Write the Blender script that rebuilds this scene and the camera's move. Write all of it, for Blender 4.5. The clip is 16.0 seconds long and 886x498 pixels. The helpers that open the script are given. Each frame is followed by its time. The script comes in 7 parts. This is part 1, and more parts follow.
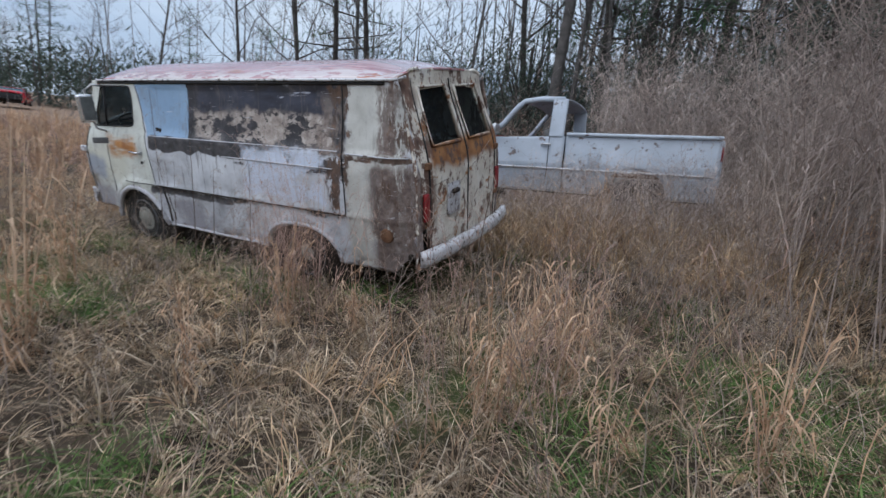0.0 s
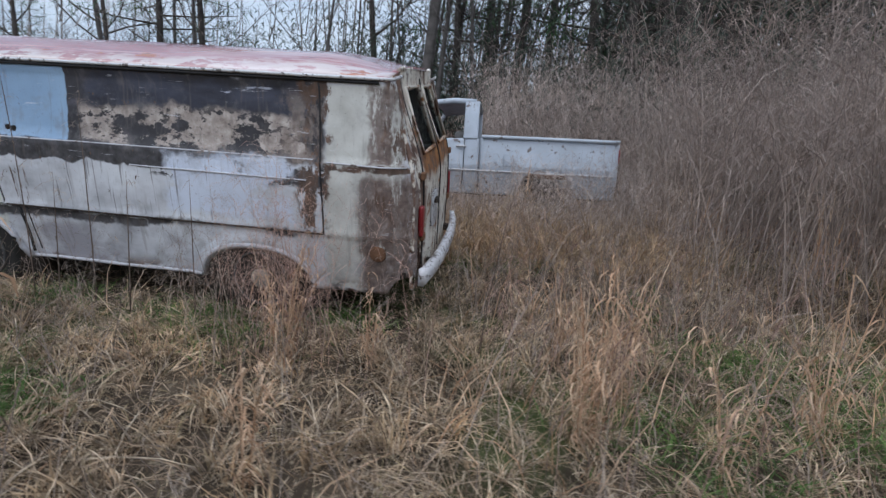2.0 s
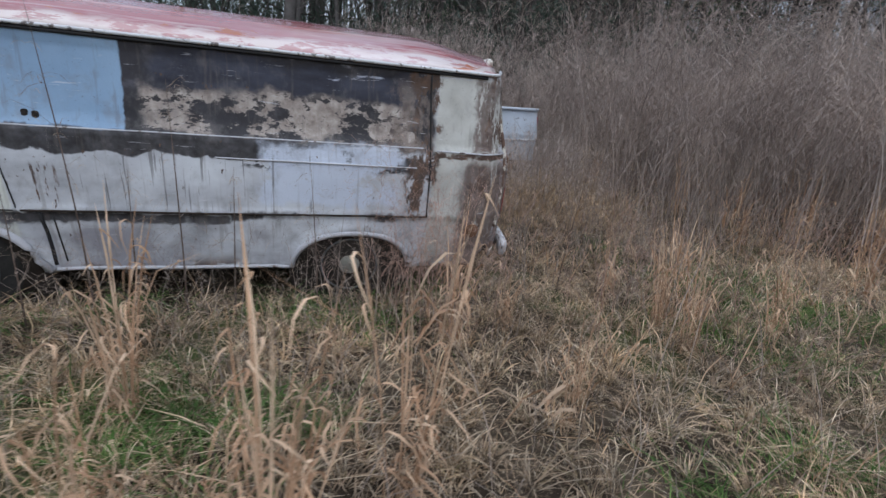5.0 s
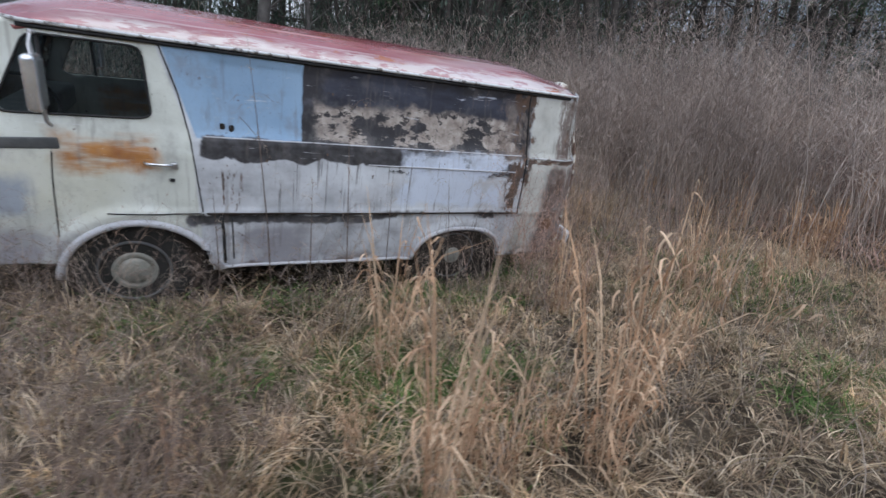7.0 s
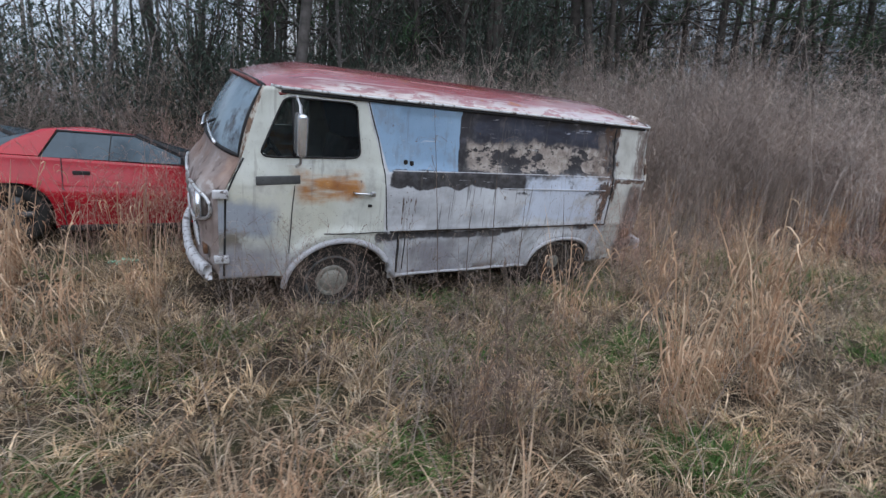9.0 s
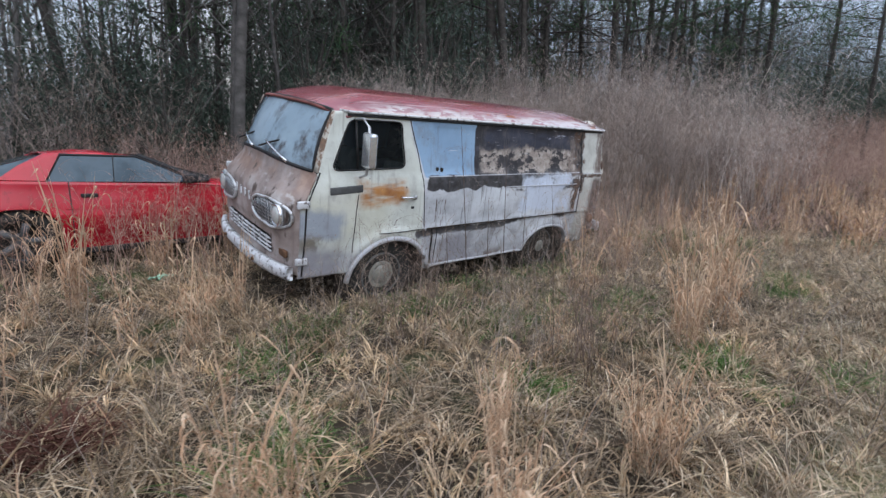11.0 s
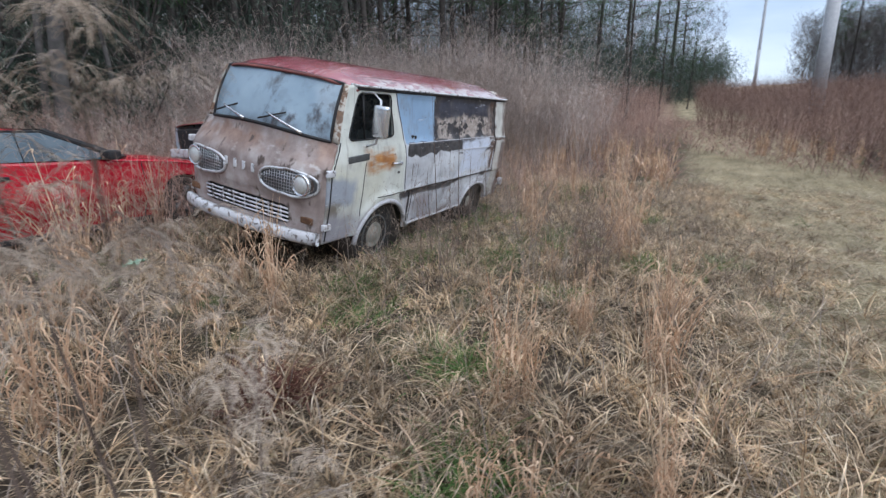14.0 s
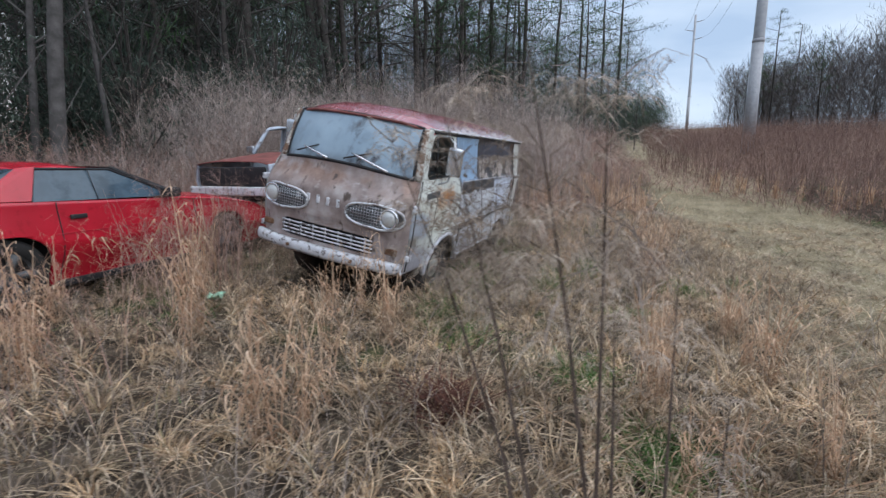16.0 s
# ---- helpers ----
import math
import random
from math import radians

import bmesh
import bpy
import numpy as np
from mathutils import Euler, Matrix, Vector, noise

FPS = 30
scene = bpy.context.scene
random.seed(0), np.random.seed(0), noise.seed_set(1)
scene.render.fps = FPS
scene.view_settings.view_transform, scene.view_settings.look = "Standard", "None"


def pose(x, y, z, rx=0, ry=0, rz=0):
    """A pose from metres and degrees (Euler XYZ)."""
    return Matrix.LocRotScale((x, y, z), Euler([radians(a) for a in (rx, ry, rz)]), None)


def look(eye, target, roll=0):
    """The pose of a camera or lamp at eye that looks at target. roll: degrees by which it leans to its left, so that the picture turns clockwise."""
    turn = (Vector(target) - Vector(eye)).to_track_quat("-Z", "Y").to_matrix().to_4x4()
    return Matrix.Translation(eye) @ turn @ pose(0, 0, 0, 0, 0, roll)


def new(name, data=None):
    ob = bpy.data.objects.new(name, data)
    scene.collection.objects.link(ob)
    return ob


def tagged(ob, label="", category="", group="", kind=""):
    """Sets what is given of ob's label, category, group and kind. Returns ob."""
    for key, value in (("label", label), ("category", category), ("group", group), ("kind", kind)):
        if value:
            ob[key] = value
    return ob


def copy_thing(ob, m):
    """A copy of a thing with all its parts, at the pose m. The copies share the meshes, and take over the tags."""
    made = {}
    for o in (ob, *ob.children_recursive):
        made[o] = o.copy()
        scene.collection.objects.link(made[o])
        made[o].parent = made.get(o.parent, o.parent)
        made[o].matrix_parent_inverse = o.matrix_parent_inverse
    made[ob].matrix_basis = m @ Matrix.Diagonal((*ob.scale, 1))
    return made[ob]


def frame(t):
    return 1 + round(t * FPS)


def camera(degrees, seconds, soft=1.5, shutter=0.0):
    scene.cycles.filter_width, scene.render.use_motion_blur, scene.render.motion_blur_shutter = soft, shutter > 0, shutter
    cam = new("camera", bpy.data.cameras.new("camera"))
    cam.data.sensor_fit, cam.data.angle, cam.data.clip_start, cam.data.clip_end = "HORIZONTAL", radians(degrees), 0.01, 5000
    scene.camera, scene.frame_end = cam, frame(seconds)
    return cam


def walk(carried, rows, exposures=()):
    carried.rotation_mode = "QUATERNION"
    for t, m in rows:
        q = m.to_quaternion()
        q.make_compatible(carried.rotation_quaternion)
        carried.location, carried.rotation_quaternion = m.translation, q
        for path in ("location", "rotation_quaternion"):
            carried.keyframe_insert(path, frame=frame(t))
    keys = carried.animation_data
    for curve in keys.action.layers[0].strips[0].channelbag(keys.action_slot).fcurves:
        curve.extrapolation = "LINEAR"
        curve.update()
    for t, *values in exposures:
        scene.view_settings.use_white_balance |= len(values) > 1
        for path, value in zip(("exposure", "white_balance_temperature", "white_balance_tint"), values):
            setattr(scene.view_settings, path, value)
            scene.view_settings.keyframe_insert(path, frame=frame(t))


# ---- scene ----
# ---------------------------------------------------------------- camera
cam = camera(85.9, 16.0, soft=1.4, shutter=0.5)
ROWS = [
    (0.0, -5.136, 3.845, 1.152, -151.93, -11.20, -5.36),
    (0.5, -4.879, 3.813, 1.169, -157.27, -10.94, -5.69),
    (1.0, -4.584, 3.905, 1.132, -164.05, -11.79, -6.14),
    (1.5, -4.306, 3.978, 1.114, -167.67, -11.01, -6.29),
    (2.0, -3.959, 3.956, 1.139, -172.31, -9.95, -5.15),
    (2.5, -3.598, 4.031, 1.131, -175.59, -10.59, -5.16),
    (3.0, -3.261, 4.107, 1.115, -178.84, -10.51, -4.75),
    (3.2, -3.095, 4.111, 1.091, -180.55, -10.85, -4.75),
    (5.3, -1.697, 4.227, 1.256, -198.12, -14.71, -5.01),
    (5.5, -1.550, 4.254, 1.253, -198.82, -14.94, -5.04),
    (6.0, -1.124, 4.278, 1.230, -201.32, -14.71, -5.34),
    (6.5, -0.730, 4.235, 1.222, -204.45, -14.06, -5.26),
    (7.0, -0.367, 4.263, 1.209, -206.56, -13.47, -5.39),
    (7.5, -0.002, 4.254, 1.205, -207.01, -11.67, -4.76),
    (8.0, 0.358, 4.244, 1.202, -205.56, -9.74, -3.71),
    (8.5, 0.751, 4.342, 1.179, -206.75, -10.31, -3.74),
    (9.0, 1.056, 4.382, 1.161, -209.13, -10.49, -3.51),
    (9.5, 1.362, 4.382, 1.159, -212.90, -10.31, -3.16),
    (10.0, 1.733, 4.476, 1.170, -215.21, -10.03, -2.45),
    (10.2, 1.861, 4.486, 1.170, -215.78, -9.80, -2.02),
    (12.3, 3.002, 4.136, 1.205, -230.66, -11.67, 0.73),
    (12.5, 3.113, 4.120, 1.226, -231.84, -11.88, 0.98),
    (13.0, 3.415, 4.021, 1.221, -234.14, -12.53, 0.84),
    (13.5, 3.624, 3.804, 1.212, -237.57, -13.52, 1.01),
    (14.0, 3.823, 3.591, 1.206, -242.60, -14.12, 0.49),
    (14.5, 4.085, 3.377, 1.206, -245.60, -13.65, -0.00),
    (15.0, 4.248, 3.168, 1.208, -247.89, -13.06, 0.21),
    (15.5, 4.435, 2.959, 1.223, -248.62, -10.40, 0.31),
    (16.0, 4.619, 2.769, 1.235, -248.36, -9.83, 0.17),
]
walk(cam, [(t, pose(x, y, z, 90 + pitch, roll, yaw)) for t, x, y, z, yaw, pitch, roll in ROWS],
     exposures=[(0.0, 0.64), (1.5, 0.72), (2.5, 0.61), (5.5, 0.63), (7.3, 0.74), (8.6, 0.64), (9.2, 0.66), (10.0, 0.81), (12.5, 0.94), (14.2, 1.00), (15.0, 0.86), (15.5, 0.81), (16.0, 0.84)])

# ---------------------------------------------------------------- sky and sun
world = bpy.data.worlds.new("overcast_dusk")
scene.world = world
world.use_nodes = True
wt = world.node_tree
wt.nodes.clear()
w_out = wt.nodes.new("ShaderNodeOutputWorld")
w_bg = wt.nodes.new("ShaderNodeBackground")
w_sky = wt.nodes.new("ShaderNodeTexSky")
w_sky.sky_type = "NISHITA"
w_sky.sun_disc = False
w_sky.sun_elevation = radians(12)
w_sky.sun_rotation = radians(200)
w_sky.air_density, w_sky.dust_density, w_sky.ozone_density = 1.0, 2.0, 1.5
w_co = wt.nodes.new("ShaderNodeTexCoord")
w_map = wt.nodes.new("ShaderNodeMapping")
w_map.inputs["Scale"].default_value = (1.0, 1.0, 3.5)
w_noise = wt.nodes.new("ShaderNodeTexNoise")
w_noise.inputs["Scale"].default_value = 2.6
w_noise.inputs["Detail"].default_value = 5.0
w_ramp = wt.nodes.new("ShaderNodeValToRGB")
w_ramp.color_ramp.elements[0].position, w_ramp.color_ramp.elements[0].color = 0.35, (2.7, 3.6, 5.0, 1)
w_ramp.color_ramp.elements[1].position, w_ramp.color_ramp.elements[1].color = 0.68, (4.3, 5.15, 6.3, 1)
w_mix = wt.nodes.new("ShaderNodeMixRGB")
w_mix.inputs["Fac"].default_value = 0.95
wt.links.new(w_co.outputs["Generated"], w_map.inputs["Vector"])
wt.links.new(w_map.outputs["Vector"], w_noise.inputs["Vector"])
wt.links.new(w_noise.outputs["Fac"], w_ramp.inputs["Fac"])
wt.links.new(w_sky.outputs["Color"], w_mix.inputs["Color1"])
wt.links.new(w_ramp.outputs["Color"], w_mix.inputs["Color2"])
wt.links.new(w_mix.outputs["Color"], w_bg.inputs["Color"])
w_bg.inputs["Strength"].default_value = 0.10
wt.links.new(w_bg.outputs["Background"], w_out.inputs["Surface"])
sun = new("sun", bpy.data.lights.new("sun", "SUN"))
sun.data.energy, sun.data.angle, sun.data.color = 1.5, radians(100), (0.98, 0.97, 1.0)
sun.matrix_world = look((2, 9, 15), (0, 0, 0))

# ---------------------------------------------------------------- materials
def rgba(c):
    return (*c, 1.0)


class Nodes:
    """A material under construction, in object coordinates."""

    def __init__(self, name, rough=0.8, metal=0.0, spec=0.3):
        self.m = bpy.data.materials.new(name)
        self.m.use_nodes = True
        self.t = self.m.node_tree
        self.b = self.t.nodes["Principled BSDF"]
        self.b.inputs["Roughness"].default_value = rough
        self.b.inputs["Metallic"].default_value = metal
        self.b.inputs["Specular IOR Level"].default_value = spec
        self.co = self.t.nodes.new("ShaderNodeTexCoord")
        self.out = self.co.outputs["Object"]

    def node(self, kind, **ins):
        n = self.t.nodes.new(kind)
        for k, v in ins.items():
            self.put(n.inputs[k.replace("_", " ")], v)
        return n

    def put(self, socket, v):
        if isinstance(v, bpy.types.NodeSocket):
            self.t.links.new(v, socket)
        else:
            socket.default_value = v

    def math(self, op, a, b=0.0, clamp=False):
        n = self.t.nodes.new("ShaderNodeMath")
        n.operation, n.use_clamp = op, clamp
        self.put(n.inputs[0], a)
        self.put(n.inputs[1], b)
        return n.outputs[0]

    def noise(self, scale, detail=4.0, stretch=(1, 1, 1), rough=0.55, shift=0.0):
        mp = self.node("ShaderNodeMapping", Vector=self.out, Scale=stretch, Location=(shift, shift * 0.7, shift * 0.3))
        return self.node("ShaderNodeTexNoise", Vector=mp.outputs[0], Scale=scale, Detail=detail, Roughness=rough).outputs["Fac"]

    def ramp(self, fac, *stops):
        n = self.t.nodes.new("ShaderNodeValToRGB")
        e = n.color_ramp.elements
        while len(e) < len(stops):
            e.new(0.5)
        for el, (p, c) in zip(e, stops):
            el.position, el.color = p, rgba(c)
        self.put(n.inputs["Fac"], fac)
        return n.outputs["Color"]

    def step(self, v, lo, hi):
        n = self.t.nodes.new("ShaderNodeMapRange")
        n.interpolation_type = "SMOOTHSTEP"
        self.put(n.inputs["Value"], v)
        n.inputs["From Min"].default_value, n.inputs["From Max"].default_value = lo, hi
        return n.outputs["Result"]

    def mix(self, fac, a, b, mode="MIX"):
        n = self.t.nodes.new("ShaderNodeMixRGB")
        n.blend_type = mode
        self.put(n.inputs["Fac"], fac)
        self.put(n.inputs["Color1"], rgba(a) if isinstance(a, tuple) else a)
        self.put(n.inputs["Color2"], rgba(b) if isinstance(b, tuple) else b)
        return n.outputs["Color"]

    def xyz(self):
        s = self.node("ShaderNodeSeparateXYZ", Vector=self.out)
        return s.outputs[0], s.outputs[1], s.outputs[2]

    def box(self, a, a0, a1, b, b0, b1, soft, wob):
        """1 inside a rectangle of two coordinates whose edges wander by wob."""
        aw, bw = self.math("ADD", a, wob), self.math("ADD", b, wob)
        m = self.math("MULTIPLY", self.step(aw, a0 - soft, a0 + soft), self.step(aw, a1 + soft, a1 - soft))
        m = self.math("MULTIPLY", m, self.step(bw, b0 - soft, b0 + soft))
        return self.math("MULTIPLY", m, self.step(bw, b1 + soft, b1 - soft))

    def wobble(self, scale, size, detail=5.0, shift=0.0, stretch=(1, 1, 1)):
        return self.math("MULTIPLY", self.math("SUBTRACT", self.noise(scale, detail, shift=shift, stretch=stretch), 0.5), size)

    def bump(self, h, strength, dist=0.01):
        self.put(self.b.inputs["Normal"], self.node("ShaderNodeBump", Height=h, Strength=strength, Distance=dist).outputs[0])

    def done(self, color, rough=None):
        self.put(self.b.inputs["Base Color"], rgba(color) if isinstance(color, tuple) else color)
        if rough is not None:
            self.put(self.b.inputs["Roughness"], rough)
        return self.m


def plain(name, c, rough=0.7, metal=0.0, var=0.35, scale=9.0, spec=0.3, bump=0.15):
    n = Nodes(name, rough, metal, spec)
    f = n.noise(scale, 6)
    d = tuple(v * (1 - var) for v in c)
    b = tuple(min(1, v * (1 + var * 0.6)) for v in c)
    col = n.ramp(f, (0.3, d), (0.7, b))
    col = n.mix(n.step(n.noise(scale * 7, 3), 0.55, 0.75), col, tuple(v * 0.7 for v in c))
    n.bump(n.noise(scale * 9, 3), bump, 0.004)
    return n.done(col)


def straw(name, *colors, rough=0.85, trans=0.25, tufts=0.0):
    """Dry or green plant matter: each blade takes its own tone."""
    n = Nodes(name, rough, 0.0, 0.2)
    g = n.t.nodes.new("ShaderNodeNewGeometry")
    k = len(colors)
    col = n.ramp(g.outputs["Random Per Island"], *[(i / (k - 1), c) for i, c in enumerate(colors)])
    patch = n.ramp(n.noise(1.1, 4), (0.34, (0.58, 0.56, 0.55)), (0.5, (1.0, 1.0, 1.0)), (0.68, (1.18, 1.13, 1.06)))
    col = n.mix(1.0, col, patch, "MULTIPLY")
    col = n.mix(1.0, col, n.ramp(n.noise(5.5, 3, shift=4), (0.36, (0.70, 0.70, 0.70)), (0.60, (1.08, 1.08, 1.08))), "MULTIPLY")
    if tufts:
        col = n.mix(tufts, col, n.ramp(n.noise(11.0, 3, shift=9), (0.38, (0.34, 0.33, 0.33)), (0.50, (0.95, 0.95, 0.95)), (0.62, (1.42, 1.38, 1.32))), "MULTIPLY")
    n.done(col)
    tr = n.node("ShaderNodeBsdfTranslucent", Color=col)
    mx = n.node("ShaderNodeMixShader", Fac=trans)
    n.t.links.new(n.b.outputs[0], mx.inputs[1])
    n.t.links.new(tr.outputs[0], mx.inputs[2])
    n.t.links.new(mx.outputs[0], n.t.nodes["Material Output"].inputs["Surface"])
    return n.m


def mat_side():
    """Weathered van side: cream door, pale blue panel, burnt and peeled black, dull white."""
    n = Nodes("weathered_side_paint", 0.62, 0.0, 0.22)
    x, y, z = n.xyz()
    w1, w2, w3 = n.wobble(2.2, 0.16), n.wobble(7, 0.14, 6, 3.0), n.wobble(24, 0.05, 6, 7.0)
    wob = n.math("ADD", n.math("ADD", w1, w2), w3)
    fine = n.math("ADD", n.math("MULTIPLY", w2, 0.5), w3)
    white = n.ramp(n.noise(3.2, 6, (1, 1, 1.6)), (0.3, (0.37, 0.39, 0.425)), (0.5, (0.56, 0.585, 0.63)), (0.72, (0.70, 0.735, 0.78)))
    col = white
    # cream on the cab and the rear quarter
    cream = n.ramp(n.noise(2.6, 6), (0.3, (0.48, 0.50, 0.465)), (0.55, (0.65, 0.68, 0.635)), (0.75, (0.74, 0.77, 0.755)))
    xs = n.math("SUBTRACT", x, n.math("ADD", n.math("MULTIPLY", n.math("MAXIMUM", n.math("SUBTRACT", z, 1.2), 0.0), 0.28), n.math("MULTIPLY", n.math("SUBTRACT", z, 1.2), 0.05)))
    door = n.step(n.math("ADD", xs, n.math("MULTIPLY", fine, 0.08)), -0.365, -0.345)
    col = n.mix(door, col, cream)
    quarter = n.box(x, -3.32, -2.81, z, 0.35, 1.69, 0.025, fine)
    col = n.mix(quarter, col, n.ramp(n.noise(4, 6), (0.3, (0.40, 0.40, 0.37)), (0.7, (0.64, 0.65, 0.62))))
    # yellowed and blue-grey patches of the cab
    col = n.mix(n.math("MULTIPLY", n.box(x, 0.0, 0.85, z, 0.74, 1.12, 0.12, wob), 0.28), col, (0.58, 0.54, 0.36))
    col = n.mix(n.math("MULTIPLY", n.box(x, 0.44, 0.82, z, 0.70, 0.96, 0.05, wob), 0.85), col, (0.30, 0.345, 0.43))
    col = n.mix(n.math("MULTIPLY", n.box(x, 0.50, 0.80, z, 0.60, 0.74, 0.05, wob), n.step(n.noise(7, 7, shift=33), 0.45, 0.56)), col, (0.20, 0.18, 0.15))
    col = n.mix(n.math("MULTIPLY", n.box(x, 0.30, 0.90, z, 0.30, 0.60, 0.06, wob), 0.6), col, (0.36, 0.37, 0.40))
    # pale blue panel
    blue = n.ramp(n.noise(1.7, 5), (0.3, (0.22, 0.35, 0.52)), (0.7, (0.31, 0.46, 0.64)))
    bl = n.box(x, -0.99, 0.2, z, 1.215, 1.71, 0.006, n.math("MULTIPLY", fine, 0.45))
    bl = n.math("MULTIPLY", bl, n.step(n.math("ADD", xs, n.math("MULTIPLY", fine, 0.12)), -0.372, -0.388))
    # burnt upper panel
    burnt = n.box(x, -2.80, -0.95, z, 1.21, 1.73, 0.02, n.math("MULTIPLY", wob, 0.6))
    tan = n.math("MULTIPLY", n.box(x, -2.66, -1.06, z, 1.23, 1.49, 0.03, wob), n.step(n.noise(5.2, 10, (0.62, 1, 1.1), 0.70), 0.462, 0.492))
    char = n.ramp(n.noise(6, 7, (0.6, 1, 1)), (0.35, (0.016, 0.017, 0.022)), (0.6, (0.040, 0.040, 0.050)), (0.76, (0.13, 0.13, 0.16)))
    char = n.mix(n.box(x, -2.7, -1.1, z, 1.49, 1.67, 0.04, wob), char, n.ramp(n.noise(5, 6, (0.5, 1, 1.5), shift=4), (0.35, (0.016, 0.019, 0.034)), (0.7, (0.060, 0.068, 0.10))))
    char = n.mix(tan, char, n.ramp(n.noise(15, 7, rough=0.7), (0.3, (0.20, 0.165, 0.145)), (0.5, (0.38, 0.33, 0.30)), (0.7, (0.55, 0.50, 0.46))))
    blot = n.math("MULTIPLY", n.box(x, -2.72, -1.0, z, 1.22, 1.50, 0.05, wob), n.step(n.noise(11, 9, (0.7, 1, 1.1), 0.70, shift=6), 0.535, 0.555))
    char = n.mix(blot, char, (0.028, 0.028, 0.034))
    streak = n.math("MULTIPLY", n.box(x, -2.7, -1.2, z, 1.56, 1.71, 0.03, fine), n.step(n.noise(4.5, 8, (0.5, 1, 2.4), 0.7, shift=5), 0.60, 0.64))
    char = n.mix(streak, char, (0.42, 0.45, 0.54))
    column = n.math("MULTIPLY", n.box(x, -2.80, -2.50, z, 1.22, 1.62, 0.06, wob), n.step(n.noise(9, 9, (1, 1, 0.6), 0.7, shift=61), 0.42, 0.54))
    char = n.mix(n.math("MULTIPLY", column, 0.8), char, n.ramp(n.noise(19, 6), (0.3, (0.11, 0.085, 0.075)), (0.7, (0.26, 0.21, 0.185))))
    col = n.mix(burnt, col, char)
    col = n.mix(bl, col, blue)
    # black band under the upper crease, smear under the lower one
    band = n.box(x, -1.86, -0.40, z, 1.098, 1.230, 0.008, n.math("MULTIPLY", wob, 0.62))
    band2 = n.box(x, -2.82, -1.6, z, 1.05, 1.22, 0.02, wob)
    band2 = n.math("MULTIPLY", band2, n.step(n.noise(3.6, 9, (0.6, 1, 1.4), 0.72, shift=2.0), 0.485, 0.505))
    low = n.math("MULTIPLY", n.box(x, -1.5, -0.30, z, 0.665, 0.735, 0.012, fine), n.step(n.noise(2.0, 5, shift=9), 0.36, 0.46))
    low2 = n.math("MULTIPLY", n.box(x, -2.85, -1.5, z, 0.69, 0.75, 0.015, fine), n.step(n.noise(3.0, 5, shift=4), 0.46, 0.56))
    black = n.math("MAXIMUM", n.math("MAXIMUM", band, band2), n.math("MAXIMUM", low, low2))
    col = n.mix(black, col, n.ramp(n.noise(16, 6), (0.35, (0.022, 0.022, 0.026)), (0.75, (0.09, 0.09, 0.10))))
    # newer white-blue patches
    pw = n.math("MULTIPLY", n.box(x, -2.60, -1.70, z, 0.80, 1.20, 0.03, wob), n.step(n.noise(2.6, 7, rough=0.65, shift=11), 0.40, 0.47))
    col = n.mix(n.math("MULTIPLY", pw, 0.9), col, (0.62, 0.69, 0.82))
    # greyer lower flank
    col = n.mix(n.math("MULTIPLY", n.step(z, 0.72, 0.60), n.step(n.noise(2.7, 6, shift=6), 0.42, 0.62)), col, (0.33, 0.33, 0.37))
    # rust: orange patch on the door, streaks, chips, ragged rear corner
    rp = n.math("MULTIPLY", n.box(x, -0.16, 0.30, z, 1.00, 1.20, 0.05, wob), n.step(n.noise(5, 7, (0.45, 1, 2.2), shift=1.0), 0.30, 0.54))
    col = n.mix(rp, col, n.ramp(n.noise(9, 6), (0.3, (0.30, 0.11, 0.035)), (0.7, (0.54, 0.26, 0.08))))
    st = n.math("MULTIPLY", n.box(x, -0.62, -0.50, z, 0.75, 1.02, 0.02, fine), n.step(n.noise(26, 3, (1.6, 1, 0.25), shift=8), 0.56, 0.62))
    chips = n.step(n.noise(34, 5, (1, 1, 0.55), shift=13), 0.69, 0.72)
    rn = n.noise(8.0, 10, (1.7, 1, 0.38), 0.77, shift=15)
    ragged = n.math("MULTIPLY", n.box(x, -3.60, -3.17, z, 1.19, 1.80, 0.03, wob), n.step(rn, 0.485, 0.525))
    ragged = n.math("MAXIMUM", ragged, n.math("MULTIPLY", n.box(x, -3.60, -3.06, z, 0.20, 1.12, 0.05, wob), n.step(rn, 0.45, 0.49)))
    ragged = n.math("MAXIMUM", ragged, n.math("MULTIPLY", n.box(x, -2.83, -2.64, z, 0.70, 1.72, 0.02, wob), n.step(n.noise(9, 8, (1, 1, 0.5), 0.7, shift=31), 0.46, 0.52)))
    ragged = n.math("MAXIMUM", ragged, n.math("MULTIPLY", n.box(x, -3.45, -2.83, z, 1.165, 1.203, 0.006, fine), n.step(n.noise(6, 6, shift=41), 0.38, 0.46)))
    edge = n.math("MULTIPLY", n.step(z, 0.47, 0.33), n.step(n.noise(7, 6, (0.7, 1, 1), shift=17), 0.47, 0.57))
    rust = n.math("MAXIMUM", n.math("MAXIMUM", st, chips), n.math("MAXIMUM", ragged, edge))
    rc = n.ramp(n.noise(11, 6), (0.3, (0.050, 0.036, 0.031)), (0.55, (0.11, 0.068, 0.050)), (0.72, (0.22, 0.13, 0.085)), (0.84, (0.38, 0.31, 0.25)))
    col = n.mix(rust, col, rc)
    # rear corner gone to grey-brown rust below the crease, brown strip above it
    cor = n.noise(9, 10, (1.7, 1, 0.42), 0.76, shift=71)
    corner = n.math("MULTIPLY", n.box(x, -3.60, -3.04, z, 0.20, 1.13, 0.05, wob), n.step(cor, 0.40, 0.47))
